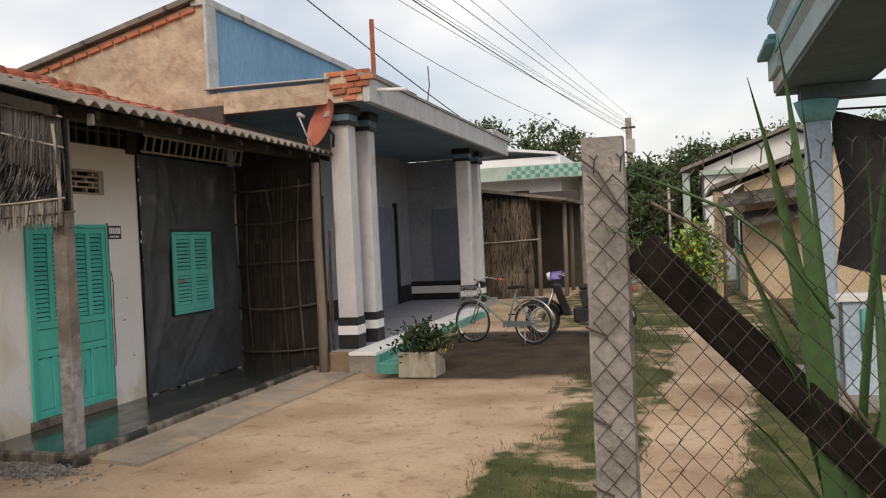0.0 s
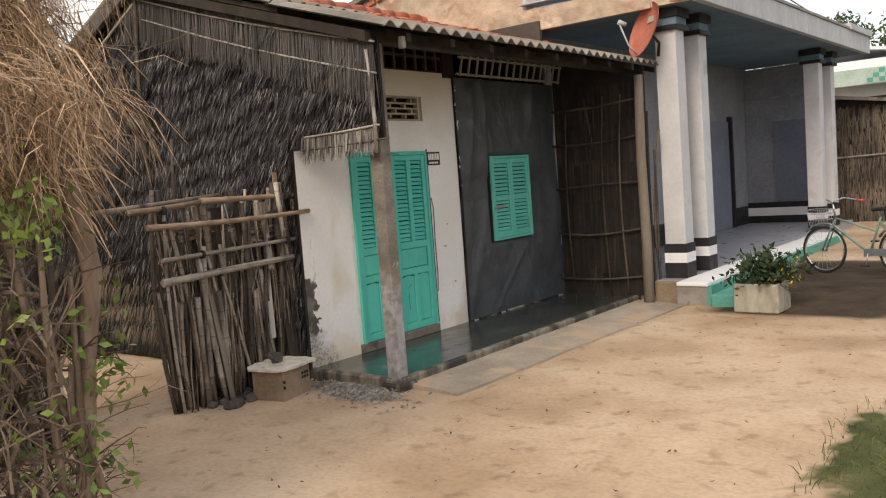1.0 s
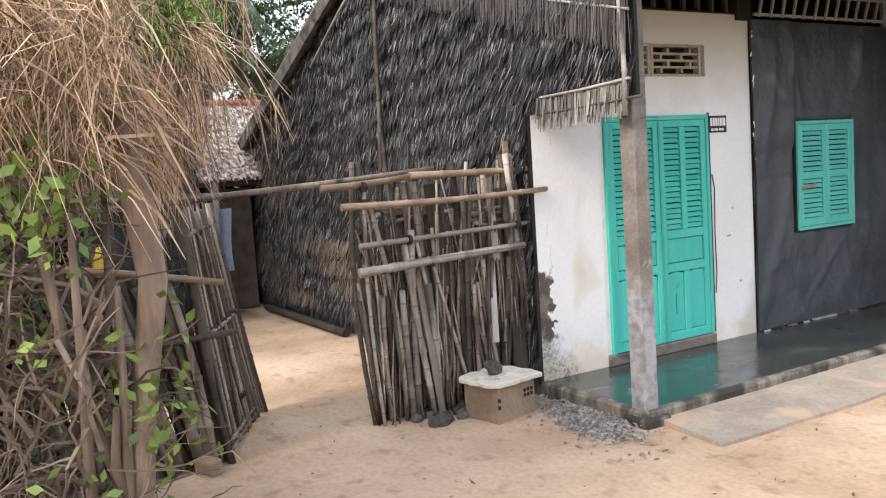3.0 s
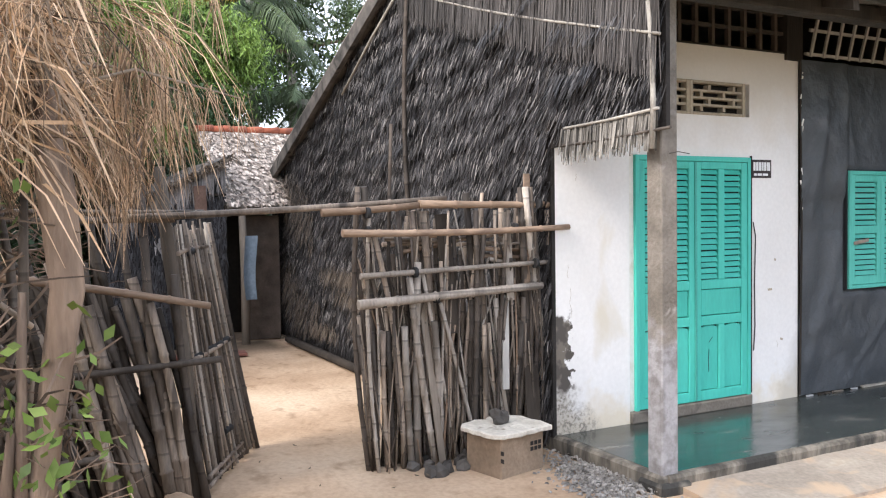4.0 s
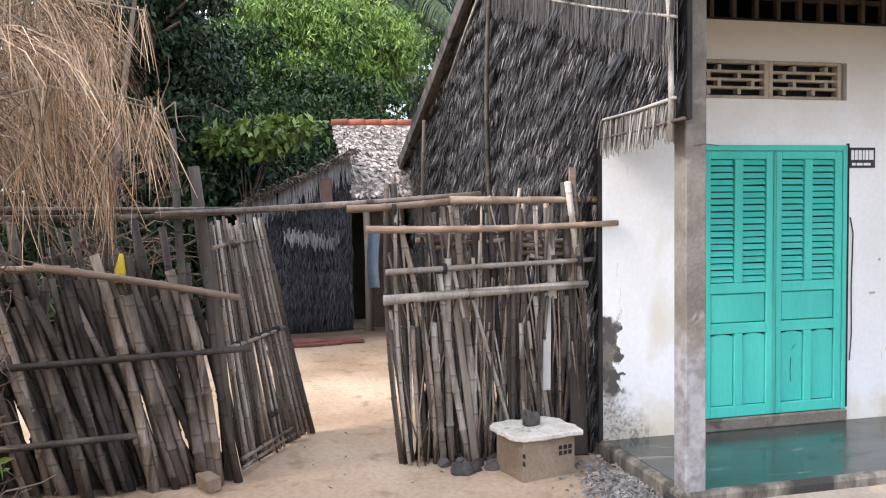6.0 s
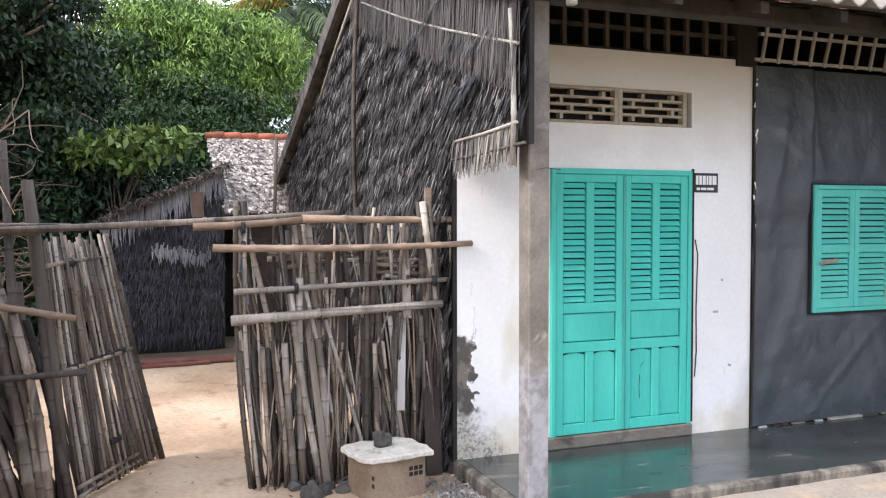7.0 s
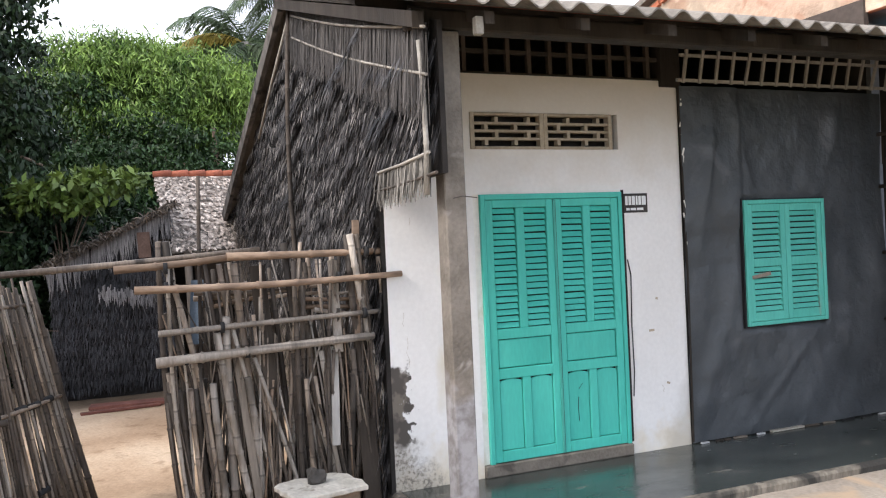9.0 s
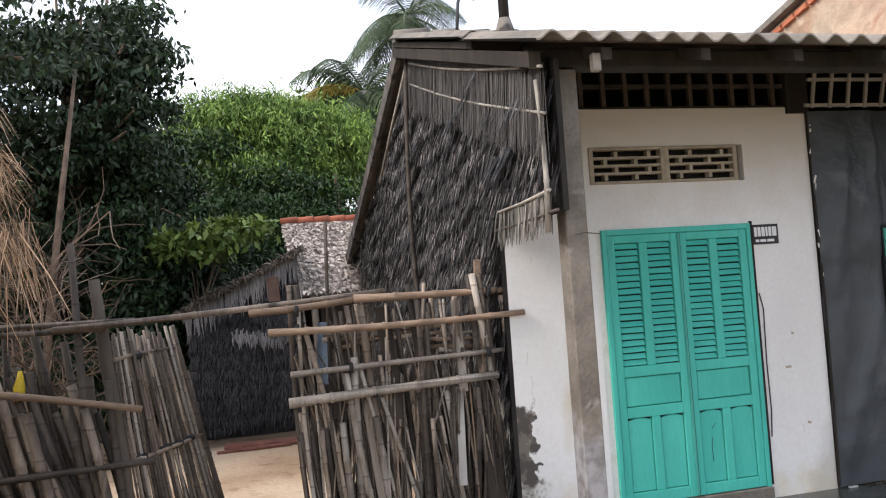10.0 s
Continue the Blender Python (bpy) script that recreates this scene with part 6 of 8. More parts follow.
def build_shed():
    s = thing("thatched_shed", (-13.6, 4.9, 0.0), "low shed with dark thatch walls and leaf roof", "shed")
    o = ORIGIN[s.name]
    top = lambda y: 1.72 + 0.46 * (y - 3.75)
    g = Geo().prism([(-13.15, 3.8, 0), (-13.15, 5.30, 0), (-13.15, 5.30, 2.40), (-13.15, 3.8, 1.74)], (-0.08, 0, 0))
    part("backing", g, M["backing"], s)
    part("thatch", quads("thatch", thatch_rows(-13.14, 3.8, 5.30, top, 0.10, 190), o, 6, BLADE), M["thatch"], s, kind="stuff")
    n = 300
    y = rng.uniform(3.75, 5.28, n)
    root = np.stack([np.full(n, -13.06), y, top(y) + rng.normal(0, 0.02, n)], 1)
    me = quads("bleached_fringe", blades(root, np.stack([np.full(n, 0.12), rng.normal(0, 0.1, n), -np.ones(n)], 1), np.tile([0, 1.0, 0], (n, 1)), rng.uniform(0.12, 0.42, n), 0.016), o, 6, BLADE)
    part("bleached_fringe", me, M["straw_grey"], s, "faded grey hanging thatch ends", kind="stuff")
    n = 170
    y = rng.uniform(4.35, 5.12, n)
    root = np.stack([np.full(n, -13.04), y, 1.36 + 0.04 * np.sin(6 * y) + rng.normal(0, 0.04, n)], 1)
    me = quads("bleached_band", blades(root, np.stack([np.full(n, 0.15), rng.normal(0, 0.12, n), -np.ones(n)], 1), np.tile([0, 1.0, 0], (n, 1)), rng.uniform(0.06, 0.15, n), 0.016), o, 6, BLADE)
    part("bleached_band", me, M["straw_grey"], s, "bleached band of thatch", kind="stuff")
    # side and doorway
    part("side_wall", Geo().box(-16.5, 3.8, 0, -13.23, 3.88, 1.7), M["backing"], s)
    part("door_post", Geo().tube([(-13.05, 5.52, 0), (-13.04, 5.52, 1.0), (-13.06, 5.50, 1.95)], [0.06, 0.055, 0.05], 7), M["grey_wood"], s, smooth=True)
    part("inner_wall", Geo().box(-14.5, 5.3, 0, -14.42, 6.2, 2.3), M["inside"], s)
    part("door_board", Geo().box(-13.4, 5.62, 0.02, -13.36, 6.1, 1.75), M["bar_brown"], s, "brown plank door standing ajar", bevel=0.004)
    part("lintel", Geo().box(-13.2, 5.28, 1.78, -13.08, 6.2, 1.90), M["dark_wood"], s, bevel=0.006)
    # sloping verge of the shed roof
    v = Geo().prism([(-12.98, 3.62, top(3.62) - 0.01), (-12.98, 5.36, top(5.36) + 0.02), (-12.98, 5.36, top(5.36) + 0.10), (-12.98, 3.62, top(3.62) + 0.05)], (-3.2, 0, 0))
    part("roof", v, M["verge"], s, "mildewed dark sheet roof")
    n = 420
    y = rng.uniform(3.6, 5.38, n)
    root = np.stack([rng.uniform(-13.0, -12.9, n), y, top(y) + 0.07 + rng.normal(0, 0.012, n)], 1)
    me = quads("verge_litter", blades(root, rng.normal(0, 0.6, (n, 3)) + np.array([0.3, 0.2, -0.2]), rng.normal(size=(n, 3)), rng.uniform(0.05, 0.13, n), 0.022, 0.2), o, 6, BLADE)
    part("verge_litter", me, M["thatch_tan"], s, "dry leaves along the roof edge", kind="stuff")
    part("gable_board", Geo().obox(pose(-13.02, 4.95, 1.98, 2, 0, 0), 0.02, 0.16, 0.34), M["gable_brown"], s, "brown board in the gable", bevel=0.004)
    part("ledger", Geo().box(-13.08, 4.7, 2.02, -13.05, 5.3, 2.05), M["dark_wood"], s)
    # leaf roof over the doorway, facing the yard
    a0, a1, b0, b1 = Vector((-13.0, 5.30, 1.90)), Vector((-13.0, 6.9, 1.90)), Vector((-14.5, 5.22, 3.02)), Vector((-14.5, 6.9, 3.02))
    part("roof_deck", Geo().prism([a0, a1, b1, b0], (0, 0, -0.05)), M["thatch_pale"], s)
    n = 3400
    u, v2 = rng.random(n), rng.random(n)
    c = np.array([a0.lerp(a1, p).lerp(b0.lerp(b1, p), q) for p, q in zip(u, v2)]) + np.array([0, 0, 0.015])
    d = np.stack([np.full(n, 0.8) + rng.normal(0, 0.2, n), rng.normal(0, 0.35, n), -0.55 + rng.normal(0, 0.12, n)], 1)
    me = quads("roof_leaves", blades(c, d, np.cross(d, np.tile([0.6, 0.0, 0.8], (n, 1))), 0.10, 0.04, tip=0.5), o, 6, BLADE)
    part("roof_leaves", me, M["shell_roof"], s, "speckled grey and brown leaf shingles", kind="stuff")
    for j in range(7):
        part("ridge_tile", Geo().tube([(-14.5, 5.20 + 0.25 * j, 3.05), (-14.5, 5.46 + 0.25 * j, 3.06)], [0.05, 0.058], 8), M["clay"], s, smooth=True)
    c = thing("hanging_sheet", (-12.95, 5.60, 0.6), "faded blue plastic sheet hanging by the doorway", "sheet")
    ys = np.linspace(5.50, 5.66, 10)
    zs = np.linspace(0.62, 1.48, 14)
    vs = [(-12.95 + 0.03 * math.sin(22 * y + 1.3 * z), y + 0.02 * math.sin(5 * z), z) for z in zs for y in ys]
    part("sheet", Geo().add(vs, [(j * 10 + i, j * 10 + i + 1, (j + 1) * 10 + i + 1, (j + 1) * 10 + i) for j in range(13) for i in range(9)]), M["blue_cloth"], c, smooth=True)
    b = thing("red_board", (-12.2, 4.75, 0.02), "flat red-brown boards lying on the earth", "boards")
    part("board", Geo().obox(pose(-12.25, 4.75, 0.03, 0, 0, -6), 0.25, 1.1, 0.04), M["red_earth"], b, bevel=0.004)
    part("board", Geo().obox(pose(-12.0, 4.55, 0.02, 0, 0, 8), 0.09, 0.9, 0.03), M["red_earth"], b, bevel=0.004)


M["gable_brown"] = surf("rusty_brown_board", (0.10, 0.06, 0.045), (0.17, 0.11, 0.085), 5, 0.9, 0.3, 40)
M["red_earth"] = surf("dull_red_boards", (0.15, 0.06, 0.045), (0.24, 0.10, 0.075), 5, 0.9, 0.3, 40)
build_shed()


# ---- trees ----
# darker green holds the shade below the bamboo tops in its colour
M["leaf_shaded"] = surf("shaded_green_leaves", (0.022, 0.052, 0.013), (0.05, 0.10, 0.025), 0.5, 0.55, 0.0, 20, island=0.55)
# greyed green: haze over the far trees is put into the leaf colour
M["leaf_far"] = surf("hazy_green_leaves", (0.045, 0.075, 0.03), (0.095, 0.135, 0.055), 0.6, 0.7, 0.0, 20, island=0.5)


def crown(blobs, count, size, clump=0.55, hang=0.5, slim=0.22):
    """Leaf places in clumps, denser on the outside of each rounded mass."""
    total = sum(r[0] * r[1] * r[2] for _, r in blobs)
    out = []
    for c, r in blobs:
        n = max(8, int(count * r[0] * r[1] * r[2] / total / 110))
        d = unit(rng.normal(size=(n, 3)))
        rad = rng.uniform(0.45, 1.0, n) ** 0.6
        rad *= 1 + 0.22 * np.sin(5 * d[:, 0] + 3 * d[:, 2] + c[0]) * np.sin(4 * d[:, 1] + c[1])
        cc = np.array(c) + d * rad[:, None] * np.array(r)
        p = np.repeat(cc, 110, axis=0)
        p = p + rng.normal(0, clump * 0.8, p.shape) * np.array([1, 1, 0.5]) * np.repeat(rng.uniform(0.5, 1.2, (n, 1)), 110, axis=0)
        out.append(p)
    p = np.concatenate(out)
    return leaves(p[p[:, 2] > 0.05], size, hang, slim)


def tree(name, at, height, blobs, material, count, size, label, bark="bark", r=0.14, clump=0.5, category="tree", hang=0.5, slim=0.22):
    t = thing(name, (*at, lift(*at)), label, category, "trees behind the yard")
    x, y = at
    pts = [(x, y, -0.1), (x + 0.1, y - 0.08, height * 0.35), (x - 0.08, y + 0.1, height * 0.7), (x, y, height)]
    part("trunk", Geo().tube(pts, [r, r * 0.8, r * 0.55, r * 0.25], 7), M[bark], t, smooth=True)
    for c, rr in blobs:
        for k in range(3):
            e = Vector(c) + Vector(rng.normal(0, 0.5, 3) * np.array(rr))
            s = Vector((x, y, min(height * 0.6, max(0.5, c[2] - rr[2] * 0.6))))
            part("limb", Geo().tube([s, s.lerp(e, 0.5) + Vector((0, 0, 0.3)), e], [r * 0.5, r * 0.35, r * 0.12], 5), M[bark], t, smooth=True)
    part("crown", quads("crown", crown(blobs, count, size, clump, hang, slim), ORIGIN[t.name]), material, t, kind="stuff")
    return t


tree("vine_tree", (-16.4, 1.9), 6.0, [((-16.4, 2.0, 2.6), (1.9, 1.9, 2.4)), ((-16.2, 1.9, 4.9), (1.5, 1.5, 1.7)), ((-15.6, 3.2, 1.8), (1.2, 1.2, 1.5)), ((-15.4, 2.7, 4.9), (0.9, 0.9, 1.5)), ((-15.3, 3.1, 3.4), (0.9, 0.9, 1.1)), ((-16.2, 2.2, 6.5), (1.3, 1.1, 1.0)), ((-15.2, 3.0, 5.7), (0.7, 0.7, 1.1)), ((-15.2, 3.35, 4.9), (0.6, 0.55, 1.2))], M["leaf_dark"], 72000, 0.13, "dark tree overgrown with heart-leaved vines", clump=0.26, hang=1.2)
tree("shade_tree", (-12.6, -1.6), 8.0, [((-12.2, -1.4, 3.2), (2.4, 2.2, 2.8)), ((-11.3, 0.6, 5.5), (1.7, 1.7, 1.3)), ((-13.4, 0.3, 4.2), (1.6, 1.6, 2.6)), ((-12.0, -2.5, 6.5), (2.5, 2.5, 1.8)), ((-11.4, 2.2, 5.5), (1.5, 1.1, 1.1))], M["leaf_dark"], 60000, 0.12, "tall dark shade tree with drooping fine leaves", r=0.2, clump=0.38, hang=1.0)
# bright leaf colour stands for lit tops, the garden tree's green for shadow
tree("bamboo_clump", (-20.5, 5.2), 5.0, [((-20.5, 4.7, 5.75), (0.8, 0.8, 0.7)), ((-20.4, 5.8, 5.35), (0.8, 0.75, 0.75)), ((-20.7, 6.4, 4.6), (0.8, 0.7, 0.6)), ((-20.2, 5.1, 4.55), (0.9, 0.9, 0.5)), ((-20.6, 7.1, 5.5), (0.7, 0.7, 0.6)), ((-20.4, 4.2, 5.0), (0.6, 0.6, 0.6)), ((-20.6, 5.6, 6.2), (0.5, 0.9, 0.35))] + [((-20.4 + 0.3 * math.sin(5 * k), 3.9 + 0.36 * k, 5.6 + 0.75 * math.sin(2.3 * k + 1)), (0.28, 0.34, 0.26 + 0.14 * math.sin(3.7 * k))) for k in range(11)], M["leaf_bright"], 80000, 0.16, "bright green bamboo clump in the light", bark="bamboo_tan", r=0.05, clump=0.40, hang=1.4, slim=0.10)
tree("garden_tree", (-19.5, 6.8), 4.5, [((-19.0, 6.2, 2.4), (1.4, 1.3, 1.4)), ((-18.9, 4.6, 2.3), (1.3, 1.7, 1.9)), ((-19.4, 5.6, 3.6), (1.1, 1.6, 1.0)), ((-19.6, 4.0, 4.6), (0.9, 0.9, 1.1))], M["leaf_shaded"], 70000, 0.11, "leafy garden tree coloured deep green for shade", clump=0.28, hang=0.8)
tree("rear_tree", (-25.5, 3.0), 7.0, [((-25.5, 1.5, 5.0), (3, 2.6, 2.4)), ((-26, 6.2, 5.6), (2.0, 1.6, 1.6)), ((-25.5, 7.9, 6.5), (1.8, 1.5, 1.8)), ((-26.5, 11.5, 6.5), (2.0, 2.0, 2.6)), ((-25, 6, 2.5), (2.4, 5, 2.2)), ((-24.5, -2, 3.4), (3, 2.5, 3))], M["leaf_far"], 80000, 0.17, "broad grey-green tree behind the gardens", r=0.25, clump=0.42, hang=0.8)
tree("rear_tree", (-22, -7), 8.5, [((-20, -5, 4), (3, 3, 4)), ((-18, -9, 5), (4, 4, 4.5)), ((-16, -5, 2.5), (3, 2.5, 2.5))], M["leaf_dark"], 40000, 0.24, "broad dark tree behind the shade tree", r=0.25, clump=0.6)
tree("undergrowth", (-16.8, 4.2), 2.0, [((-16.8, 4.3, 1.2), (1.2, 1.6, 1.2)), ((-15.5, 2.0, 0.8), (1.5, 2.4, 1.0)), ((-18, 6.0, 1.4), (1.5, 1.8, 1.4)), ((-17.0, 4.4, 2.3), (1.0, 0.9, 0.7)), ((-12.6, 1.0, 0.8), (1.5, 1.8, 0.9))], M["leaf_dark"], 30000, 0.13, "dark shrubs behind the shed", r=0.05, clump=0.3, category="shrub")
tree("fig_shoot", (-15.2, 3.9), 2.7, [((-15.0, 4.5, 2.95), (0.4, 0.55, 0.16)), ((-15.0, 3.8, 2.75), (0.4, 0.5, 0.2))], M["leaf_fresh"], 640, 0.17, "low branch with broad light green leaves", r=0.03, clump=0.2, hang=0.4)


def build_dry_shrub():
    s = thing("dry_shrub", (-11.6, 2.3, 0.0), "leafless brown shrub with a pale bent stem", "shrub")
    o = ORIGIN[s.name]
    part("stem", Geo().tube([(-11.6, 2.2, 0), (-11.55, 2.35, 1.6), (-11.6, 2.55, 3.2), (-11.5, 2.8, 4.8)], [0.05, 0.045, 0.035, 0.015], 6), M["twig"], s, smooth=True)
    st = [(-11.6 + rng.normal(0, 0.25), 2.2 + rng.normal(0, 0.3), rng.uniform(0.1, 2.3)) for i in range(90)]
    part("twig_tangle", twig_mesh("twig_tangle", st, 1.0, o, 0.012, 5, 0.6), M["twig"], s, kind="stuff")


build_dry_shrub()


def palm(at, height, fronds, length, label, yellow=()):
    x, y = at
    t = thing("coconut_palm", (x, y, 0.0), label, "palm", "palms behind the yard")
    pts = [(x + 0.25 * math.sin(k * 0.7), y, height * k / 6) for k in range(7)]
    part("trunk", Geo().tube(pts, [0.20, 0.16, 0.15, 0.14, 0.14, 0.14, 0.17], 8), M["palm_bark"], t, smooth=True)
    top = Vector(pts[-1])
    for k in range(fronds):
        a = 2 * math.pi * k / fronds + rng.normal(0, 0.15)
        rise = 0.55 if k in yellow else rng.uniform(-0.9, 0.95)
        d = Vector((math.cos(a), math.sin(a), 0))
        L = length * rng.uniform(0.85, 1.1)
        spine = [top + d * L * u * (1 - 0.12 * u) + Vector((0, 0, L * (rise * u - (0.55 + 0.3 * rise) * u * u))) for u in np.linspace(0, 1, 9)]
        mt = M["frond_yellow"] if k in yellow else M["frond"]
        f = part("frond", Geo().tube(spine, [0.035, 0.03, 0.027, 0.024, 0.02, 0.017, 0.013, 0.01, 0.006], 4), mt, t)
        root, way, side, ln = [], [], [], []
        for i in range(60):
            u = 0.08 + 0.92 * i / 60
            q = u * 8
            p = spine[int(min(q, 7))].lerp(spine[int(min(q, 7)) + 1], q - int(min(q, 7)))
            axis = (spine[min(int(q) + 1, 8)] - spine[max(int(q) - 1, 0)]).normalized()
            out = axis.cross(Vector((0, 0, 1))).normalized()
            for sg in (-1, 1):
                root.append(p)
                way.append(axis * 0.5 + out * sg + Vector((0, 0, -0.35 - 0.3 * rng.random())))
                side.append(axis)
                ln.append(L * (0.24 + 0.05 * rng.random()) * math.sin(math.pi * min(1, 0.12 + u * 0.86)) + 0.08)
        me = quads("leaflet_fringe", blades(np.array(root), np.array(way), np.array(side), np.array(ln), 0.028, 0.35, 0.10), ORIGIN[t.name], 6, BLADE)
        part("leaflet_fringe", me, mt, f, kind="stuff")


palm((-22.0, 8.05), 7.0, 24, 2.3, "tall coconut palm with one yellowing frond", yellow=(17, 18))
palm((-26.0, 10.3), 10.4, 26, 2.9, "very tall coconut palm far behind the gardens")
rng = np.random.default_rng(31)
palm((-21.6, 9.3), 4.6, 18, 2.3, "low coconut palm with drooping green fronds")


# ---- second house ----
HX = -7.2        # its street wall
SX = -4.62       # outer edge of its porch slab
HA, HB = 11.02, 20.4
PZ = 0.30        # porch floor


def build_house_two():
    h = thing("porch_house", (-7.2, 15.5, 0.0), "white and blue village house with flat-roofed porch", "house")
    part("gable_wall", Geo().prism([(HX, 11.12, 0), (-14.0, 11.12, 0), (-14.0, 11.12, 3.9), (-10.5, 11.12, 4.72), (HX, 11.12, 5.50)], (0, 0.15, 0)), M["gable"], h, "rough unpainted rendered gable wall")
    part("front_wall", Geo().box(HX - 0.15, 11.28, 0, HX, 20.4, 4.2), M["grey_paint"], h, "pale grey painted porch wall")
    part("parapet", Geo().box(HX - 0.15, 11.28, 4.2, HX + 0.01, 20.4, 5.42), M["blue"], h, "weathered blue painted upper wall")
    part("coping", Geo().box(HX - 0.20, 11.06, 5.42, HX + 0.06, 20.46, 5.54), M["white_old"], h, "stained white coping", bevel=0.01)
    part("corner_strip", Geo().box(HX + 0.012, 11.06, 3.75, HX + 0.06, 11.34, 5.42), M["white_old"], h)
    part("roof", Geo().prism([(HX - 0.1, 11.0, 5.50), (-14.2, 11.0, 3.84), (-14.2, 11.0, 3.92), (HX - 0.1, 11.0, 5.58)], (0, 9.4, 0)), M["fibro"], h)
    bk = Geo()
    for i in range(14):
        x = HX - 0.25 - 0.24 * i
        bk.obox(pose(x, 11.10, 5.50 - 0.236 * (HX - x) - 0.09, 0, -13.3, 0), 0.21, 0.06, 0.06)
    part("brick_course", bk, M["brick"], h, "exposed red bricks under the verge")
    # porch slab
    part("slab", Geo().box(HX, HA + 0.08, 3.78, SX - 0.10, HB, 3.92), M["slab_blue"], h, "pale blue soffit slab")
    part("fascia", Geo().box(SX - 0.10, HA, 3.76, SX, HB, 4.10), M["fascia"], h, "pale grey fascia", bevel=0.006)
    part("fascia_cap", Geo().box(SX - 0.16, HA - 0.02, 4.10, SX + 0.03, 13.1, 4.17), M["concrete"], h, bevel=0.006)
    part("fascia_cap", Geo().box(SX - 0.16, 13.1, 4.10, SX + 0.02, 18.6, 4.15), M["concrete"], h, bevel=0.006)
    part("fascia_cap", Geo().box(SX - 0.16, 18.6, 4.10, SX + 0.05, HB + 0.02, 4.22), M["fascia"], h, bevel=0.006)
    part("side_beam", Geo().box(HX + 0.02, HA, 3.78, -5.28, HA + 0.10, 4.08), M["gable"], h, "raw rendered side beam")
    part("tin_edge", Geo().prism([(HX, HA - 0.06, 4.15), (-5.2, HA - 0.06, 4.12), (-5.2, HA - 0.06, 4.14), (HX, HA - 0.06, 4.17)], (0, 0.3, 0)), M["pvc"], h, "thin tin flashing")
    pier = part("brick_pier", Geo().box(-5.30, HA + 0.02, 3.79, SX - 0.11, HA + 0.2, 4.22), M["gable"], h, "exposed brick corner with crumbling mortar")
    bm_ = Geo().box(-0.10, -0.03, -0.035, 0.10, 0.03, 0.035).mesh("brick", bevel=0.006)
    bm_.materials.append(M["brick"])
    for r in range(5):
        for c in range(3):
            if (r, c) not in ((0, 0), (1, 2), (3, 0), (0, 2)):
                piece("brick", bm_, pier, (-5.14 + 0.215 * c + (0.07 if r % 2 else 0) + rng.normal(0, 0.012), HA + rng.normal(0, 0.012), 3.84 + 0.085 * r), (rng.normal(0, 3), rng.normal(0, 3), rng.normal(0, 5)))
    part("drain_pipe", Geo().tube([(SX - 0.05, 11.35, 3.97), (SX + 0.42, 11.42, 3.95)], 0.028, 8), M["white"], h, smooth=True)
    # posts with black and white bands
    for y in (11.38, 12.16, 18.2, 19.1):
        c = part("column", Geo().box(-5.34, y - 0.14, PZ, -5.06, y + 0.14, 3.78), M["white_shaded"], h, "white square column", bevel=0.006)
        for z0, z1 in ((PZ, PZ + 0.20), (PZ + 0.33, PZ + 0.45)):
            part("band", Geo().box(-5.352, y - 0.152, z0, -5.048, y + 0.152, z1), M["black"], c, "black painted band")
        part("band", Geo().box(-5.352, y - 0.152, PZ + 0.20, -5.048, y + 0.152, PZ + 0.33), M["white"], c)
        part("cap", Geo().box(-5.39, y - 0.19, 3.50, -5.01, y + 0.19, 3.56), M["black"], c, bevel=0.004)
        part("cap", Geo().box(-5.37, y - 0.17, 3.56, -5.03, y + 0.17, 3.66), M["slab_blue"], c, bevel=0.004)
        part("cap", Geo().box(-5.40, y - 0.20, 3.66, -5.0, y + 0.20, 3.77), M["black"], c, bevel=0.004)
    # floor, steps
    part("porch_floor", Geo().box(HX, 11.08, 0.0, -5.055, HB, PZ - 0.004), M["tile_grey"], h, "grey tiled porch floor")
    part("floor_edge", Geo().box(-5.05, 10.84, PZ - 0.05, -4.64, 17.5, PZ), M["white"], h, "white painted floor edge", bevel=0.008)
    part("plinth", Geo().box(-5.05, 10.86, 0.0, -4.66, 17.5, PZ - 0.052), M["concrete"], h)
    part("plinth", Geo().box(-7.1, 10.98, 0.0, -5.06, 11.075, PZ - 0.02), M["hollow_brick"], h, "earth-stained brick plinth", bevel=0.008)
    part("teal_riser", Geo().box(-4.655, 10.85, 0.0, -4.60, 17.5, PZ - 0.04), M["teal_tile"], h, "teal painted riser")
    part("step", Geo().box(-4.595, 10.8, 0.0, -4.30, 12.9, 0.16), M["teal_tile"], h, "teal painted step", bevel=0.008)
    # far side wall with its door recess, house front with window
    part("end_wall", Geo().box(HX + 0.01, 20.2, PZ, -5.36, 20.35, 3.75), M["grey_paint"], h)
    part("skirting", Geo().box(HX + 0.01, 20.14, PZ, -5.37, 20.195, PZ + 0.16), M["black"], h)
    part("skirting", Geo().box(HX + 0.01, 20.13, PZ + 0.16, -5.37, 20.196, PZ + 0.34), M["white"], h)
    part("skirting", Geo().box(HX + 0.01, 20.14, PZ + 0.34, -5.37, 20.195, PZ + 0.46), M["black"], h)
    part("door_panel", Geo().box(-6.55, 20.15, PZ + 0.47, -5.75, 20.198, 2.55), M["blue_grey"], h, "blue-grey painted door panel")
    part("ledge", Geo().box(HX + 0.01, 20.13, 3.05, -5.37, 20.196, 3.10), M["grey_paint"], h)
    part("skirting", Geo().box(HX + 0.002, 11.3, PZ, HX + 0.02, 20.1, PZ + 0.40), M["black"], h)
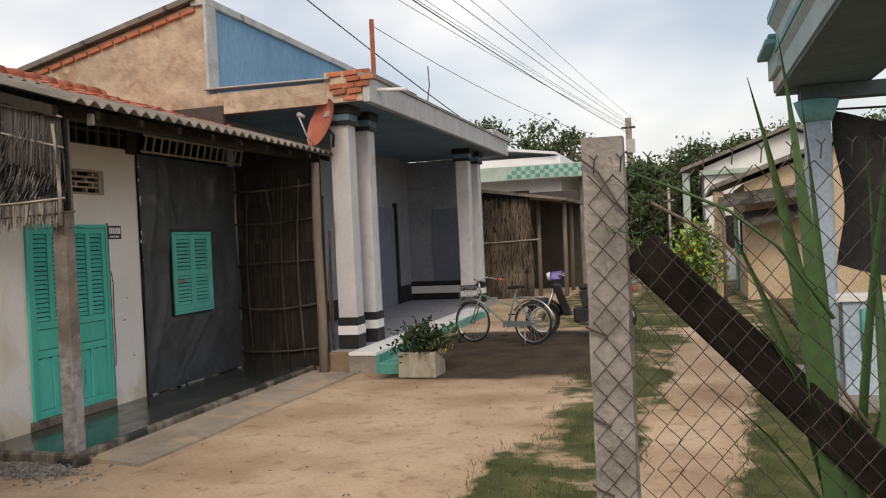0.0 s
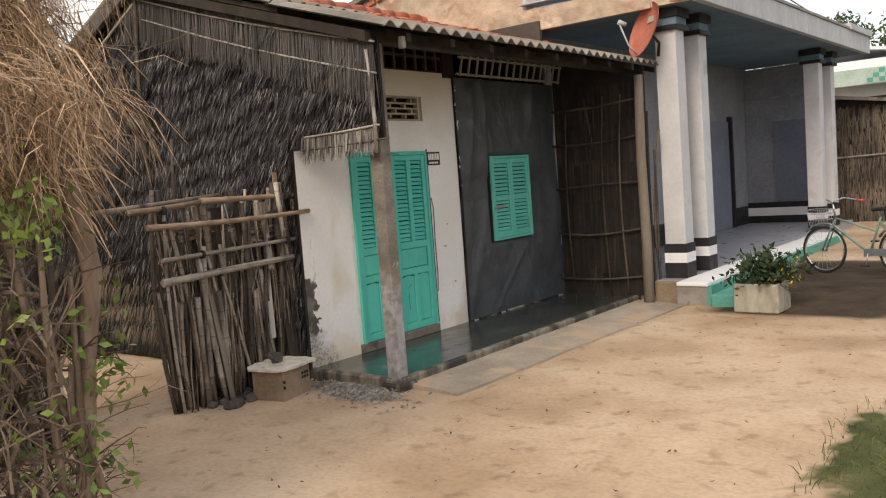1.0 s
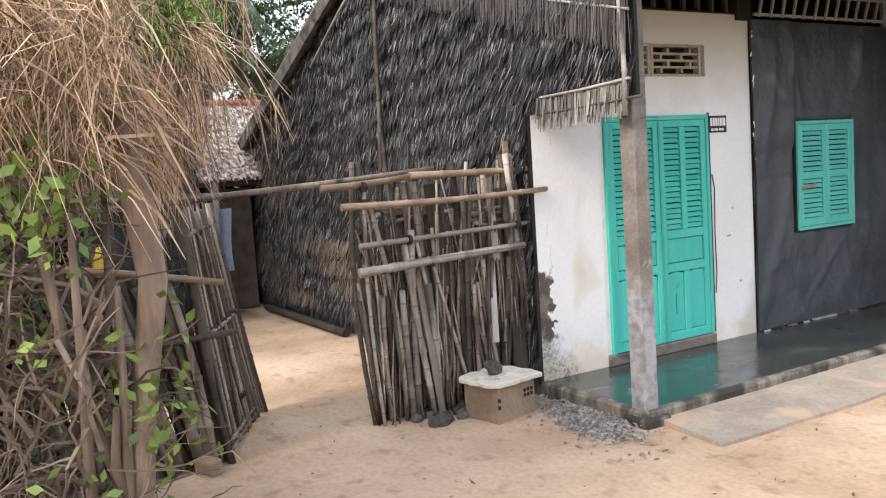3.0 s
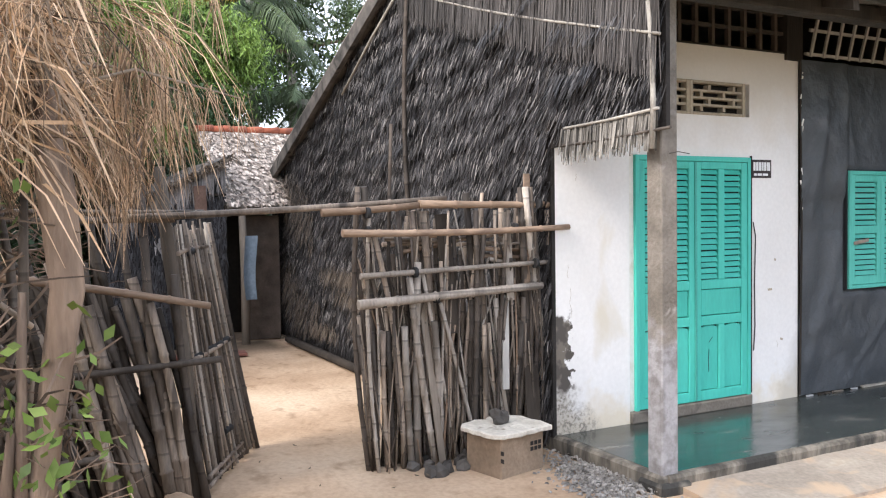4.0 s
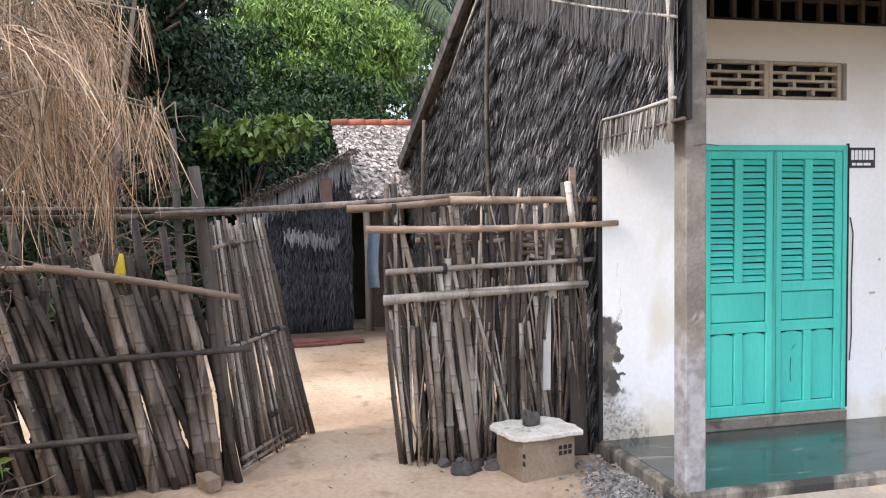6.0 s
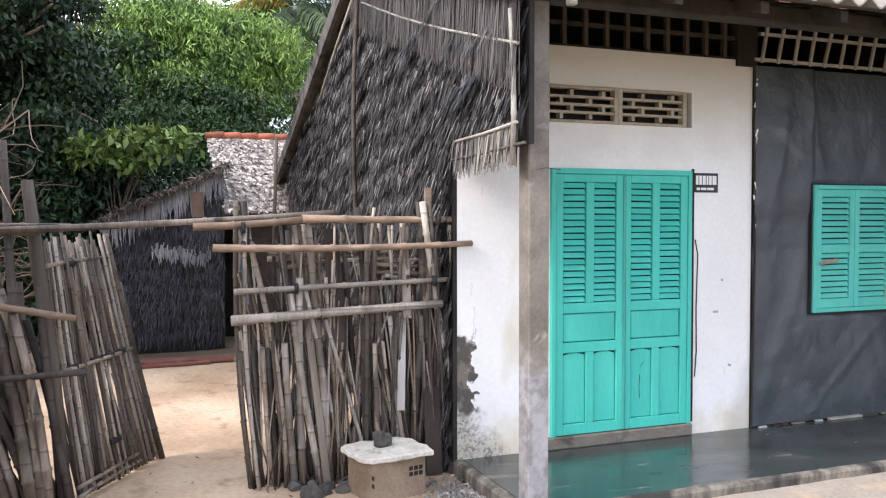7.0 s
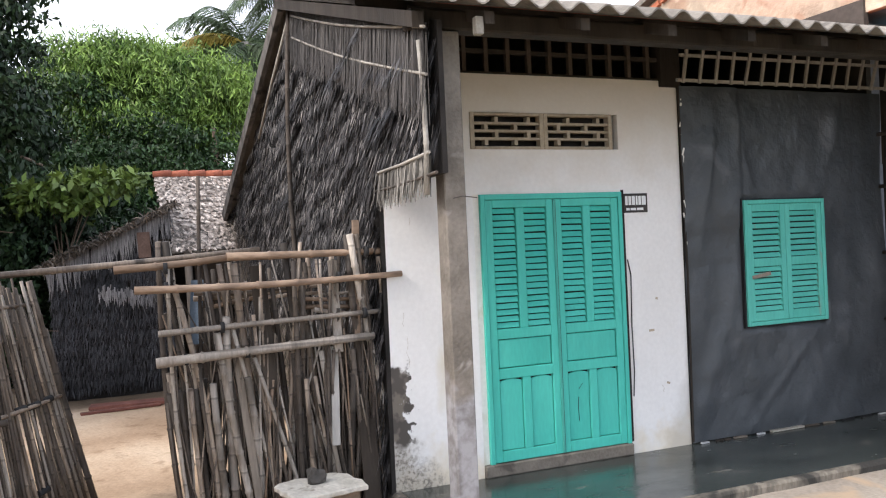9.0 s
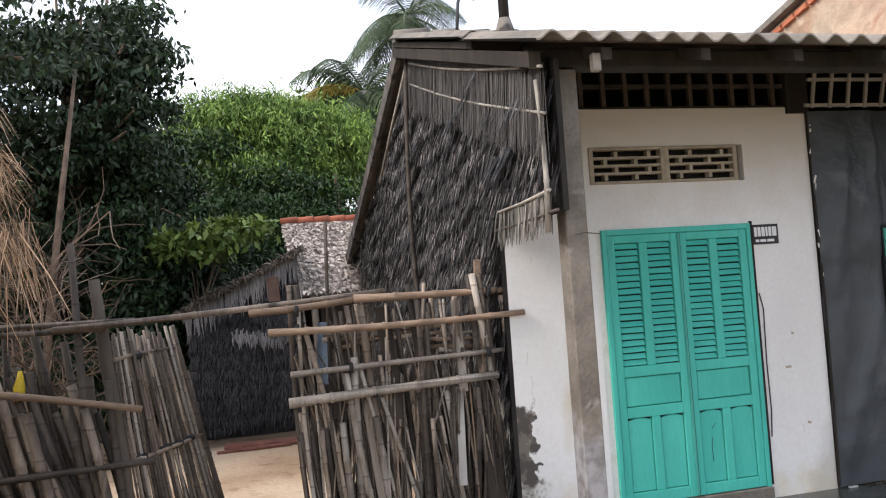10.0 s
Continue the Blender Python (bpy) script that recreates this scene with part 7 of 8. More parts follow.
    w = part("window", Geo().box(HX + 0.004, 15.6, PZ + 0.75, HX + 0.05, 16.9, 2.9), M["dark_wood"], h, "dark wooden window in the porch wall", bevel=0.01)
    part("pane", Geo().box(HX + 0.05, 15.7, PZ + 0.85, HX + 0.056, 16.2, 2.8), M["glass_dark"], w)
    part("pane", Geo().box(HX + 0.05, 16.3, PZ + 0.85, HX + 0.056, 16.8, 2.8), M["glass_dark"], w)
    part("doorway", Geo().box(HX + 0.004, 17.9, PZ, HX + 0.04, 19.0, 2.6), M["blue_grey"], h, "tall blue-grey double door", bevel=0.01)
    part("jamb", Geo().box(HX + 0.004, 19.0, PZ, HX + 0.09, 19.12, 2.7), M["black"], h)
    part("mast", Geo().tube([(-5.5, 13.6, 3.92), (-5.5, 13.6, 5.6)], 0.045, 6), M["rust_iron"], h, "rust-red iron mast on the slab")
    part("starter_bar", Geo().tube([(-4.9, 14.6, 4.1), (-4.85, 14.7, 4.6), (-4.87, 14.72, 4.95)], 0.012, 4), M["wire"], h)


# greyer copy of the white: porch shade on the columns is put into the colour
M["white_shaded"] = surf("shaded_white_paint", (0.50, 0.505, 0.53), (0.60, 0.605, 0.63), 2.0, 0.75, 0.15, 25, grainy=0.2, c3=(0.44, 0.44, 0.44), c3_scale=2.0, c3_at=0.60)
M["white_old"] = surf("stained_white_paint", (0.42, 0.43, 0.43), (0.60, 0.61, 0.61), 3, 0.85, 0.2, 30, c3=(0.22, 0.22, 0.20), c3_scale=3, c3_at=0.62)
M["fascia"] = surf("pale_grey_fascia", (0.42, 0.43, 0.45), (0.54, 0.55, 0.57), 2, 0.85, 0.2, 30, stretch=(1, 1, 0.3), c3=(0.30, 0.30, 0.30), c3_scale=2)
M["tile_grey"] = surf("grey_floor_tiles", (0.30, 0.31, 0.36), (0.38, 0.39, 0.44), 2, 0.35, 0.05, 20)
M["glass_dark"] = surf("dark_window_glass", (0.02, 0.022, 0.025), (0.03, 0.032, 0.036), 2, 0.12, 0.0, 20)
build_house_two()


def build_dish():
    d = thing("satellite_dish", (-5.28, 11.18, 3.2), "rust-red satellite dish on an iron bracket", "dish")
    c = Vector((-5.33, 11.02, 3.50))
    ax = Vector((-0.58, -0.74, 0.34)).normalized()
    rot = ax.to_track_quat("Z", "Y").to_matrix()
    pts, fs = [], []
    n = 24
    for back in (0, 1):
        pts.append(c - ax * (0.012 * back))
        for i, rr in enumerate((0.12, 0.24, 0.36)):
            for k in range(n):
                a = 2 * math.pi * k / n
                pts.append(c + rot @ Vector((rr * 0.95 * math.cos(a), rr * math.sin(a), 0.5 * rr * rr - 0.012 * back)))
    m = 1 + 3 * n
    for b in (0, m):
        for k in range(n):
            fs.append((b, b + 1 + k, b + 1 + (k + 1) % n))
            for i in range(2):
                fs.append((b + 1 + i * n + k, b + 1 + (i + 1) * n + k, b + 1 + (i + 1) * n + (k + 1) % n, b + 1 + i * n + (k + 1) % n))
    for k in range(n):
        fs.append((1 + 2 * n + k, 1 + 2 * n + (k + 1) % n, m + 1 + 2 * n + (k + 1) % n, m + 1 + 2 * n + k))
    part("reflector", Geo().add(pts, fs), M["rust_dish"], d, "faded red reflector", smooth=True)
    part("emblem", Geo().obox(Matrix.Translation(c + rot @ Vector((0.05, 0.14, 0.02))) @ rot.to_4x4(), 0.16, 0.09, 0.006), M["stick"], d, "pale plain mark on the reflector")
    e = c + ax * 0.42 + Vector((0, 0, -0.02))
    low = c + rot @ Vector((0.0, -0.33, 0.05))
    part("arm", Geo().tube([low, low.lerp(e, 0.5) + Vector((0, 0, -0.08)), e], 0.012, 6), M["pvc"], d, smooth=True)
    part("receiver", Geo().tube([e, e - ax * 0.10], [0.035, 0.028], 8), M["pvc"], d, smooth=True)
    part("bracket", Geo().tube([c - ax * 0.02, c - ax * 0.16 + Vector((0, 0, -0.1)), (-5.30, 11.24, 3.2)], 0.02, 6), M["black"], d, smooth=True)


build_dish()


def build_planter():
    p = thing("planter", (-3.98, 10.72, 0.0), "chipped white cement planter with flowering shrub", "planter")
    part("trough", Geo().prism([(-4.22, 10.52, 0), (-3.70, 10.50, 0), (-3.68, 10.92, 0), (-4.22, 10.92, 0)], (0, 0, 0.34)), M["planter_white"], p, bevel=0.015)
    part("soil", Geo().box(-4.18, 10.56, 0.335, -3.73, 10.88, 0.345), M["backing"], p)
    n = 900
    c = np.array([-3.90, 10.75, 0.47]) + rng.normal(0, 1, (n, 3)) * np.array([0.18, 0.16, 0.10])
    part("foliage", quads("foliage", leaves(c, 0.09, -0.2), ORIGIN[p.name]), M["leaf_dark"], p, kind="stuff")
    c = np.array([-3.62, 10.7, 0.42]) + rng.normal(0, 1, (26, 3)) * np.array([0.08, 0.1, 0.10])
    part("blossom", quads("blossom", leaves(c, 0.05, 0), ORIGIN[p.name]), M["flower"], p, "small yellow flowers", kind="stuff")
    for k in range(9):
        q = Vector((-3.95, 10.72, 0.34))
        part("stem", Geo().tube([q, q + Vector((rng.normal(0, 0.16), rng.normal(0, 0.14), 0.28))], [0.008, 0.004], 4), M["twig"], p)


M["planter_white"] = surf("chipped_limewash", (0.27, 0.25, 0.20), (0.46, 0.44, 0.37), 5, 0.9, 0.4, 30, stretch=(1, 1, 0.4), c3=(0.20, 0.18, 0.13), c3_scale=4, c3_at=0.58)
build_planter()


def ring(c, axis, r, tube_r, n=28, m=6):
    g = Geo()
    rot = Vector(axis).to_track_quat("Z", "Y").to_matrix()
    vs = []
    for i in range(n):
        a = 2 * math.pi * i / n
        for j in range(m):
            b = 2 * math.pi * j / m
            vs.append(Vector(c) + rot @ Vector(((r + tube_r * math.cos(b)) * math.cos(a), (r + tube_r * math.cos(b)) * math.sin(a), tube_r * math.sin(b))))
    return g.add(vs, [(i * m + j, ((i + 1) % n) * m + j, ((i + 1) % n) * m + (j + 1) % m, i * m + (j + 1) % m) for i in range(n) for j in range(m)])


def wheel(b, c, axis, r, tyre_r, spokes, tyre_mat="rubber"):
    ty = part("wheel", ring(c, axis, r - tyre_r, tyre_r), M[tyre_mat], b, smooth=True)
    part("rim", ring(c, axis, r - 2.3 * tyre_r, tyre_r * 0.6), M["metal"], ty, smooth=True)
    rot = Vector(axis).to_track_quat("Z", "Y").to_matrix()
    g = Geo()
    for k in range(spokes):
        a = 2 * math.pi * k / spokes
        g.tube([Vector(c) + rot @ Vector((0.015, 0.015, 0.02 * (-1) ** k)), Vector(c) + rot @ Vector(((r - 2.3 * tyre_r) * math.cos(a), (r - 2.3 * tyre_r) * math.sin(a), 0))], 0.0022, 3)
    part("spoke_web", g, M["metal"], ty)
    part("hub", Geo().tube([Vector(c) - Vector(axis) * 0.04, Vector(c) + Vector(axis) * 0.04], 0.025, 8), M["metal"], ty, smooth=True)


def build_bicycle():
    b = thing("bicycle", (-3.30, 12.85, 0.14), "old city bicycle with front basket, parked", "bicycle", turn=-18, local=True)
    ax = (0, 1, 0)
    R = 0.325
    f, r = Vector((-0.54, 0, R)), Vector((0.54, 0, R))
    wheel(b, f, ax, R, 0.018, 22)
    wheel(b, r, ax, R, 0.018, 22)
    bb, seat, head = Vector((0.10, 0, 0.29)), Vector((0.26, 0, 0.78)), Vector((-0.36, 0, 0.76))
    g = Geo().tube([seat, bb], 0.016, 6).tube([bb, Vector((-0.34, 0, 0.62))], 0.018, 6).tube([Vector((0.20, 0, 0.58)), head], 0.014, 6)
    for s in (-0.03, 0.03):
        g.tube([bb + Vector((0, s, 0)), r + Vector((0, s, 0))], 0.010, 5).tube([Vector((0.25, s * 0.5, 0.70)), r + Vector((0, s, 0))], 0.009, 5)
    part("frame", g, M["grey_green"], b, "grey-green painted frame", smooth=True)
    g = Geo()
    for s in (-0.045, 0.045):
        g.tube([head, Vector((-0.42, s, 0.60)), f + Vector((0, s, 0))], 0.011, 5)
    part("fork", g, M["grey_green"], b, smooth=True)
    part("handlebar", Geo().tube([(-0.20, -0.28, 0.98), (-0.36, -0.20, 1.02), (-0.40, 0, 0.98), (-0.36, 0.20, 1.02), (-0.20, 0.28, 0.98)], 0.012, 6).tube([head, (-0.40, 0, 0.98)], 0.013, 6), M["metal"], b, smooth=True)
    part("grip", Geo().tube([(-0.12, -0.30, 0.97), (-0.22, -0.27, 0.98)], 0.018, 6), M["rubber"], b, smooth=True)
    part("grip", Geo().tube([(-0.12, 0.30, 0.97), (-0.22, 0.27, 0.98)], 0.018, 6), M["red_plastic"], b, smooth=True)
    part("saddle", Geo().prism([(0.14, -0.03, 0.84), (0.30, -0.09, 0.86), (0.40, -0.09, 0.86), (0.40, 0.09, 0.86), (0.30, 0.09, 0.86), (0.14, 0.03, 0.84)], (0, 0, 0.05)), M["rubber"], b, bevel=0.012)
    part("seat_post", Geo().tube([seat, (0.29, 0, 0.86)], 0.013, 6), M["metal"], b, smooth=True)
    part("mudguard", Geo().tube([r + Vector((0.36 * math.cos(a), 0, 0.36 * math.sin(a))) for a in np.linspace(0.1, 2.6, 12)], 0.018, 4), M["metal"], b, smooth=True)
    part("mudguard", Geo().tube([f + Vector((0.36 * math.cos(a), 0, 0.36 * math.sin(a))) for a in np.linspace(0.6, 2.4, 10)], 0.016, 4), M["metal"], b, smooth=True)
    part("rack", Geo().tube([(0.30, -0.06, 0.72), (0.78, -0.06, 0.72)], 0.008, 5).tube([(0.30, 0.06, 0.72), (0.78, 0.06, 0.72)], 0.008, 5).tube([(0.45, -0.06, 0.72), (0.45, 0.06, 0.72)], 0.006, 4).tube([(0.65, -0.06, 0.72), (0.65, 0.06, 0.72)], 0.006, 4).tube([(0.70, -0.06, 0.72), r], 0.006, 4), M["metal"], b)
    g = Geo()
    for z in (0.66, 0.74, 0.82, 0.88):
        k = 0.10 + (z - 0.66) * 0.15
        g.tube([(-0.58 - k, -k, z), (-0.58 + k, -k, z), (-0.58 + k, k, z), (-0.58 - k, k, z), (-0.58 - k, -k, z)], 0.004, 4)
    for i in range(10):
        u = -0.1 + 0.022 * i
        g.tube([(-0.58 + u, -0.10, 0.66), (-0.58 + u * 1.3, -0.13, 0.88)], 0.003, 3).tube([(-0.58 + u, 0.10, 0.66), (-0.58 + u * 1.3, 0.13, 0.88)], 0.003, 3)
    part("basket", g, M["metal"], b)
    part("chain_guard", Geo().prism([(0.04, -0.05, 0.25), (0.52, -0.05, 0.29), (0.52, -0.05, 0.36), (0.04, -0.05, 0.36)], (0, 0.012, 0)), M["metal"], b)
    part("pedal", Geo().obox(pose(0.10, -0.13, 0.14), 0.09, 0.06, 0.02), M["rubber"], b)
    part("pedal", Geo().obox(pose(0.10, 0.13, 0.44), 0.09, 0.06, 0.02), M["rubber"], b)
    part("crank", Geo().tube([(0.10, -0.10, 0.14), (0.10, -0.06, 0.29), (0.10, 0.06, 0.29), (0.10, 0.10, 0.44)], 0.009, 5), M["metal"], b, smooth=True)
    part("kickstand", Geo().tube([(0.42, -0.05, 0.30), (0.50, -0.20, 0.0)], 0.009, 5), M["metal"], b, smooth=True)


M["grey_green"] = surf("grey_green_enamel", (0.16, 0.24, 0.20), (0.22, 0.30, 0.26), 5, 0.4, 0.0, 40)
build_bicycle()


def build_motorbike():
    b = thing("motorbike", (-2.2, 13.7, 0.14), "black and violet underbone motorbike parked on bare soil", "motorbike", turn=8, local=True)
    ax = (0, 1, 0)
    wheel(b, Vector((-0.60, 0, 0.28)), ax, 0.28, 0.035, 18)
    wheel(b, Vector((0.62, 0, 0.28)), ax, 0.28, 0.038, 18)
    part("seat", Geo().prism([(0.0, -0.12, 0.74), (0.75, -0.10, 0.78), (0.78, 0.10, 0.78), (0.0, 0.12, 0.74)], (0, 0, 0.09)), M["rubber"], b, bevel=0.03)
    part("side_panel", Geo().prism([(0.05, -0.13, 0.45), (0.80, -0.11, 0.72), (0.72, -0.11, 0.76), (0.0, -0.13, 0.72)], (0, 0.24, 0)), M["black"], b, bevel=0.012)
    part("leg_shield", Geo().prism([(-0.42, -0.22, 0.85), (-0.30, -0.24, 0.85), (-0.12, -0.20, 0.35), (-0.26, -0.18, 0.35)], (0, 0.42, 0)), M["black"], b, bevel=0.02)
    part("head_cover", Geo().prism([(-0.46, -0.16, 0.92), (-0.28, -0.16, 0.92), (-0.24, -0.10, 1.06), (-0.44, -0.10, 1.04)], (0, 0.28, 0)), M["purple"], b, "violet handlebar cover", bevel=0.02)
    part("headlight", Geo().tube([(-0.50, 0, 0.97), (-0.44, 0, 0.98)], [0.06, 0.075], 10), M["white"], b, smooth=True)
    part("handlebar", Geo().tube([(-0.22, -0.34, 1.0), (-0.36, 0, 0.99), (-0.22, 0.34, 1.0)], 0.014, 6), M["metal"], b, smooth=True)
    part("fork", Geo().tube([(-0.38, -0.08, 0.8), (-0.60, -0.08, 0.28)], 0.025, 6).tube([(-0.38, 0.08, 0.8), (-0.60, 0.08, 0.28)], 0.025, 6), M["metal"], b, smooth=True)
    part("front_fender", Geo().tube([(-0.60 + 0.31 * math.cos(a), 0, 0.28 + 0.31 * math.sin(a)) for a in np.linspace(0.2, 2.4, 8)], 0.06, 6), M["black"], b, smooth=True)
    part("engine", Geo().box(-0.10, -0.13, 0.22, 0.28, 0.13, 0.46), M["rubber"], b, bevel=0.03)
    part("exhaust", Geo().tube([(0.0, -0.15, 0.22), (0.3, -0.17, 0.22), (0.85, -0.17, 0.34)], [0.025, 0.04, 0.05], 8), M["metal"], b, smooth=True)
    part("rack", Geo().tube([(0.70, -0.1, 0.82), (0.98, -0.08, 0.86), (0.98, 0.08, 0.86), (0.70, 0.1, 0.82)], 0.012, 5), M["metal"], b, smooth=True)
    part("tail_light", Geo().box(0.84, -0.08, 0.70, 0.90, 0.08, 0.78), M["red_plastic"], b, bevel=0.01)


build_motorbike()


def build_house_three():
    h = thing("checker_house", (-5.0, 25, 0.14), "small house with checkered fascia behind reed screens", "house")
    part("reed_backing", Geo().box(-6.3, 21.6, 0.14, -4.35, 21.64, 2.95), M["backing"], h)
    V = []
    for z in np.arange(0.5, 3.0, 0.28):
        n = 170
        y = np.full(n, 21.58) + rng.normal(0, 0.02, n)
        x = rng.uniform(-6.3, -4.35, n)
        root = np.stack([x, y, np.full(n, z) + rng.normal(0, 0.03, n)], 1)
        way = np.stack([rng.normal(0, 0.12, n), np.full(n, -0.08), -np.ones(n)], 1)
        V.append(blades(root, way, np.tile([1.0, 0, 0], (n, 1)), 0.45, 0.022))
    part("reed_screen", quads("reed_screen", np.concatenate(V), ORIGIN[h.name], 6, BLADE), M["thatch_tan"], h, "brown reed screen", kind="stuff")
    part("screen_rail", cane((-6.3, 21.52, 1.62), (-4.1, 21.52, 1.68), 0.025), M["stick"], h, smooth=True)
    part("lean_roof", Geo().prism([(-6.6, 21.3, 3.12), (-3.35, 21.3, 2.62), (-3.35, 21.3, 2.69), (-6.6, 21.3, 3.20)], (0, 5.0, 0)), M["fibro"], h)
    for x, y in ((-3.55, 22.0), (-3.7, 24.5), (-4.3, 22.4)):
        part("post", Geo().tube([(x, y, 0.1), (x + 0.03, y, 2.7)], 0.06, 6), M["grey_wood"], h, smooth=True)
    part("inner_wall", Geo().box(-6.4, 25.9, 0.1, -3.6, 26.0, 3.1), M["inside"], h)
    part("wall", Geo().box(-9, 27.2, 0.1, -4.3, 34.0, 4.3), M["white"], h)
    part("slab", Geo().box(-9, 26.6, 3.75, -3.3, 34.0, 3.85), M["white"], h)
    part("fascia", Geo().box(-3.35, 26.5, 3.55, -3.25, 34.0, 4.0), M["pale_green"], h, "pale green fascia", bevel=0.01)
    part("fascia", Geo().box(-9, 26.45, 3.55, -3.36, 26.55, 4.0), M["pale_green"], h, bevel=0.01)
    fas = part("fascia_panel", Geo().box(-5.95, 26.438, 3.58, -3.4, 26.449, 3.98), M["pale_green"], h)
    block = Geo().box(0, -0.008, 0, 0.15, 0.0, 0.12).mesh("checker_block")
    block.materials.append(M["teal_tile"])
    for r in range(3):
        for c in range(9):
            x = -5.9 + 0.3 * c + 0.15 * r
            if x < -3.5:
                piece("checker_block", block, fas, (x, 26.437, 3.60 + 0.12 * r))
    for y in (27.5, 30.5):
        part("column", Geo().box(-3.75, y - 0.13, 0.1, -3.49, y + 0.13, 3.6), M["concrete"], h, "mottled grey column", bevel=0.01)
    part("far_roof", Geo().prism([(-9.0, 27.0, 4.95), (-4.4, 27.0, 4.35), (-4.4, 27.0, 4.42), (-9.0, 27.0, 5.05)], (0, 6, 0)), M["white"], h)


M["pale_green"] = surf("pale_green_paint", (0.36, 0.46, 0.40), (0.46, 0.56, 0.50), 2, 0.8, 0.1, 20)
build_house_three()


# ---- right-hand side of the lane ----
def build_wire_fence():
    f = thing("wire_fence", (-0.73, 2.71, 0.0), "chain-link fence on a rough concrete post", "fence")
    post = Geo()
    vs = []
    lv = np.linspace(-0.2, 2.10, 24)
    for z in lv:
        for x, y in ((-0.79, 2.65), (-0.73, 2.644), (-0.67, 2.65), (-0.665, 2.71), (-0.67, 2.77), (-0.73, 2.775), (-0.79, 2.77), (-0.795, 2.71)):
            q = Vector((x, y, z))
            vs.append(q + Vector((noise.noise(q * 9), noise.noise(q * 9 + Vector((5, 5, 5))), 0.4 * noise.noise(q * 7))) * 0.007)
    fs = [(i * 8 + k, i * 8 + (k + 1) % 8, (i + 1) * 8 + (k + 1) % 8, (i + 1) * 8 + k) for i in range(23) for k in range(8)]
    fs += [tuple(range(8))[::-1], tuple(23 * 8 + k for k in range(8))]
    part("post", post.add(vs, fs), M["post"], f, "pitted grey concrete post")
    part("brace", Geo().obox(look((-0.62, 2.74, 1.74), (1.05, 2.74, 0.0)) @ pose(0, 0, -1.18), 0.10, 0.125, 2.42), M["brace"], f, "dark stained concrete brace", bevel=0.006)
    w, hgt = 0.078, 0.088
    x0, z0, z1 = -0.775, 0.05, 2.0
    ncol = 29
    mesh = Geo()
    for c in range(ncol):
        pts = []
        rows = int((z1 - z0) / (hgt / 2))
        for r in range(rows + 1):
            side = (r + c) % 2
            wob = noise.noise(Vector((c * 0.35, r * 0.12, 3))) * 0.018
            pts.append((x0 + w / 2 * (c + side) + wob, 2.637 + 0.006 * (1 if side else -1) + 0.02 * noise.noise(Vector((c * 0.1, r * 0.05, 8))), z0 + r * hgt / 2 + wob * 0.6))
        mesh.tube(pts, 0.0022, 3)
    part("chain_link", mesh, M["wire"], f, "rusty diamond wire mesh", kind="stuff")
    for c in range(0, ncol, 2):
        x = x0 + w / 2 * (c + 0.5)
        part("barb", Geo().tube([(x, 2.637, 1.99), (x + 0.004, 2.637, 2.03), (x + 0.014, 2.637, 2.045)], 0.0024, 3).tube([(x + 0.004, 2.637, 2.03), (x - 0.010, 2.637, 2.045)], 0.0022, 3), M["wire"], f)
    part("strand", Geo().tube([(-0.82, 2.63, 2.06), (-0.74, 2.63, 1.99), (-0.69, 2.63, 1.90), (-0.66, 2.64, 1.86)], 0.004, 4), M["wire"], f)
    for z in (1.05, 1.26, 1.53):
        part("tie", Geo().tube([(-0.80, 2.66, z), (-0.775, 2.638, z - 0.01), (-0.735, 2.634, z - 0.025)], 0.004, 4), M["wire"], f)
    part("creeper", twig_mesh("creeper", [(-0.63, 2.70, 1.75 + 0.02 * k) for k in range(10)], 0.14, ORIGIN[f.name], 0.002, 3, 0.2), M["leaf"], f)
    part("vine", Geo().tube([(-0.655, 2.62, 1.99), (-0.52, 2.62, 1.93), (-0.38, 2.60, 1.86), (-0.25, 2.6, 1.75), (-0.12, 2.6, 1.55)], [0.003, 0.005, 0.005, 0.005, 0.006], 5), M["blade"], f, smooth=True)
    part("vine", Geo().tube([(-0.60, 2.8, 1.9), (-0.40, 2.8, 1.78), (-0.22, 2.8, 1.55), (0.0, 2.8, 1.2)], 0.006, 5), M["twig"], f, smooth=True)


build_wire_fence()


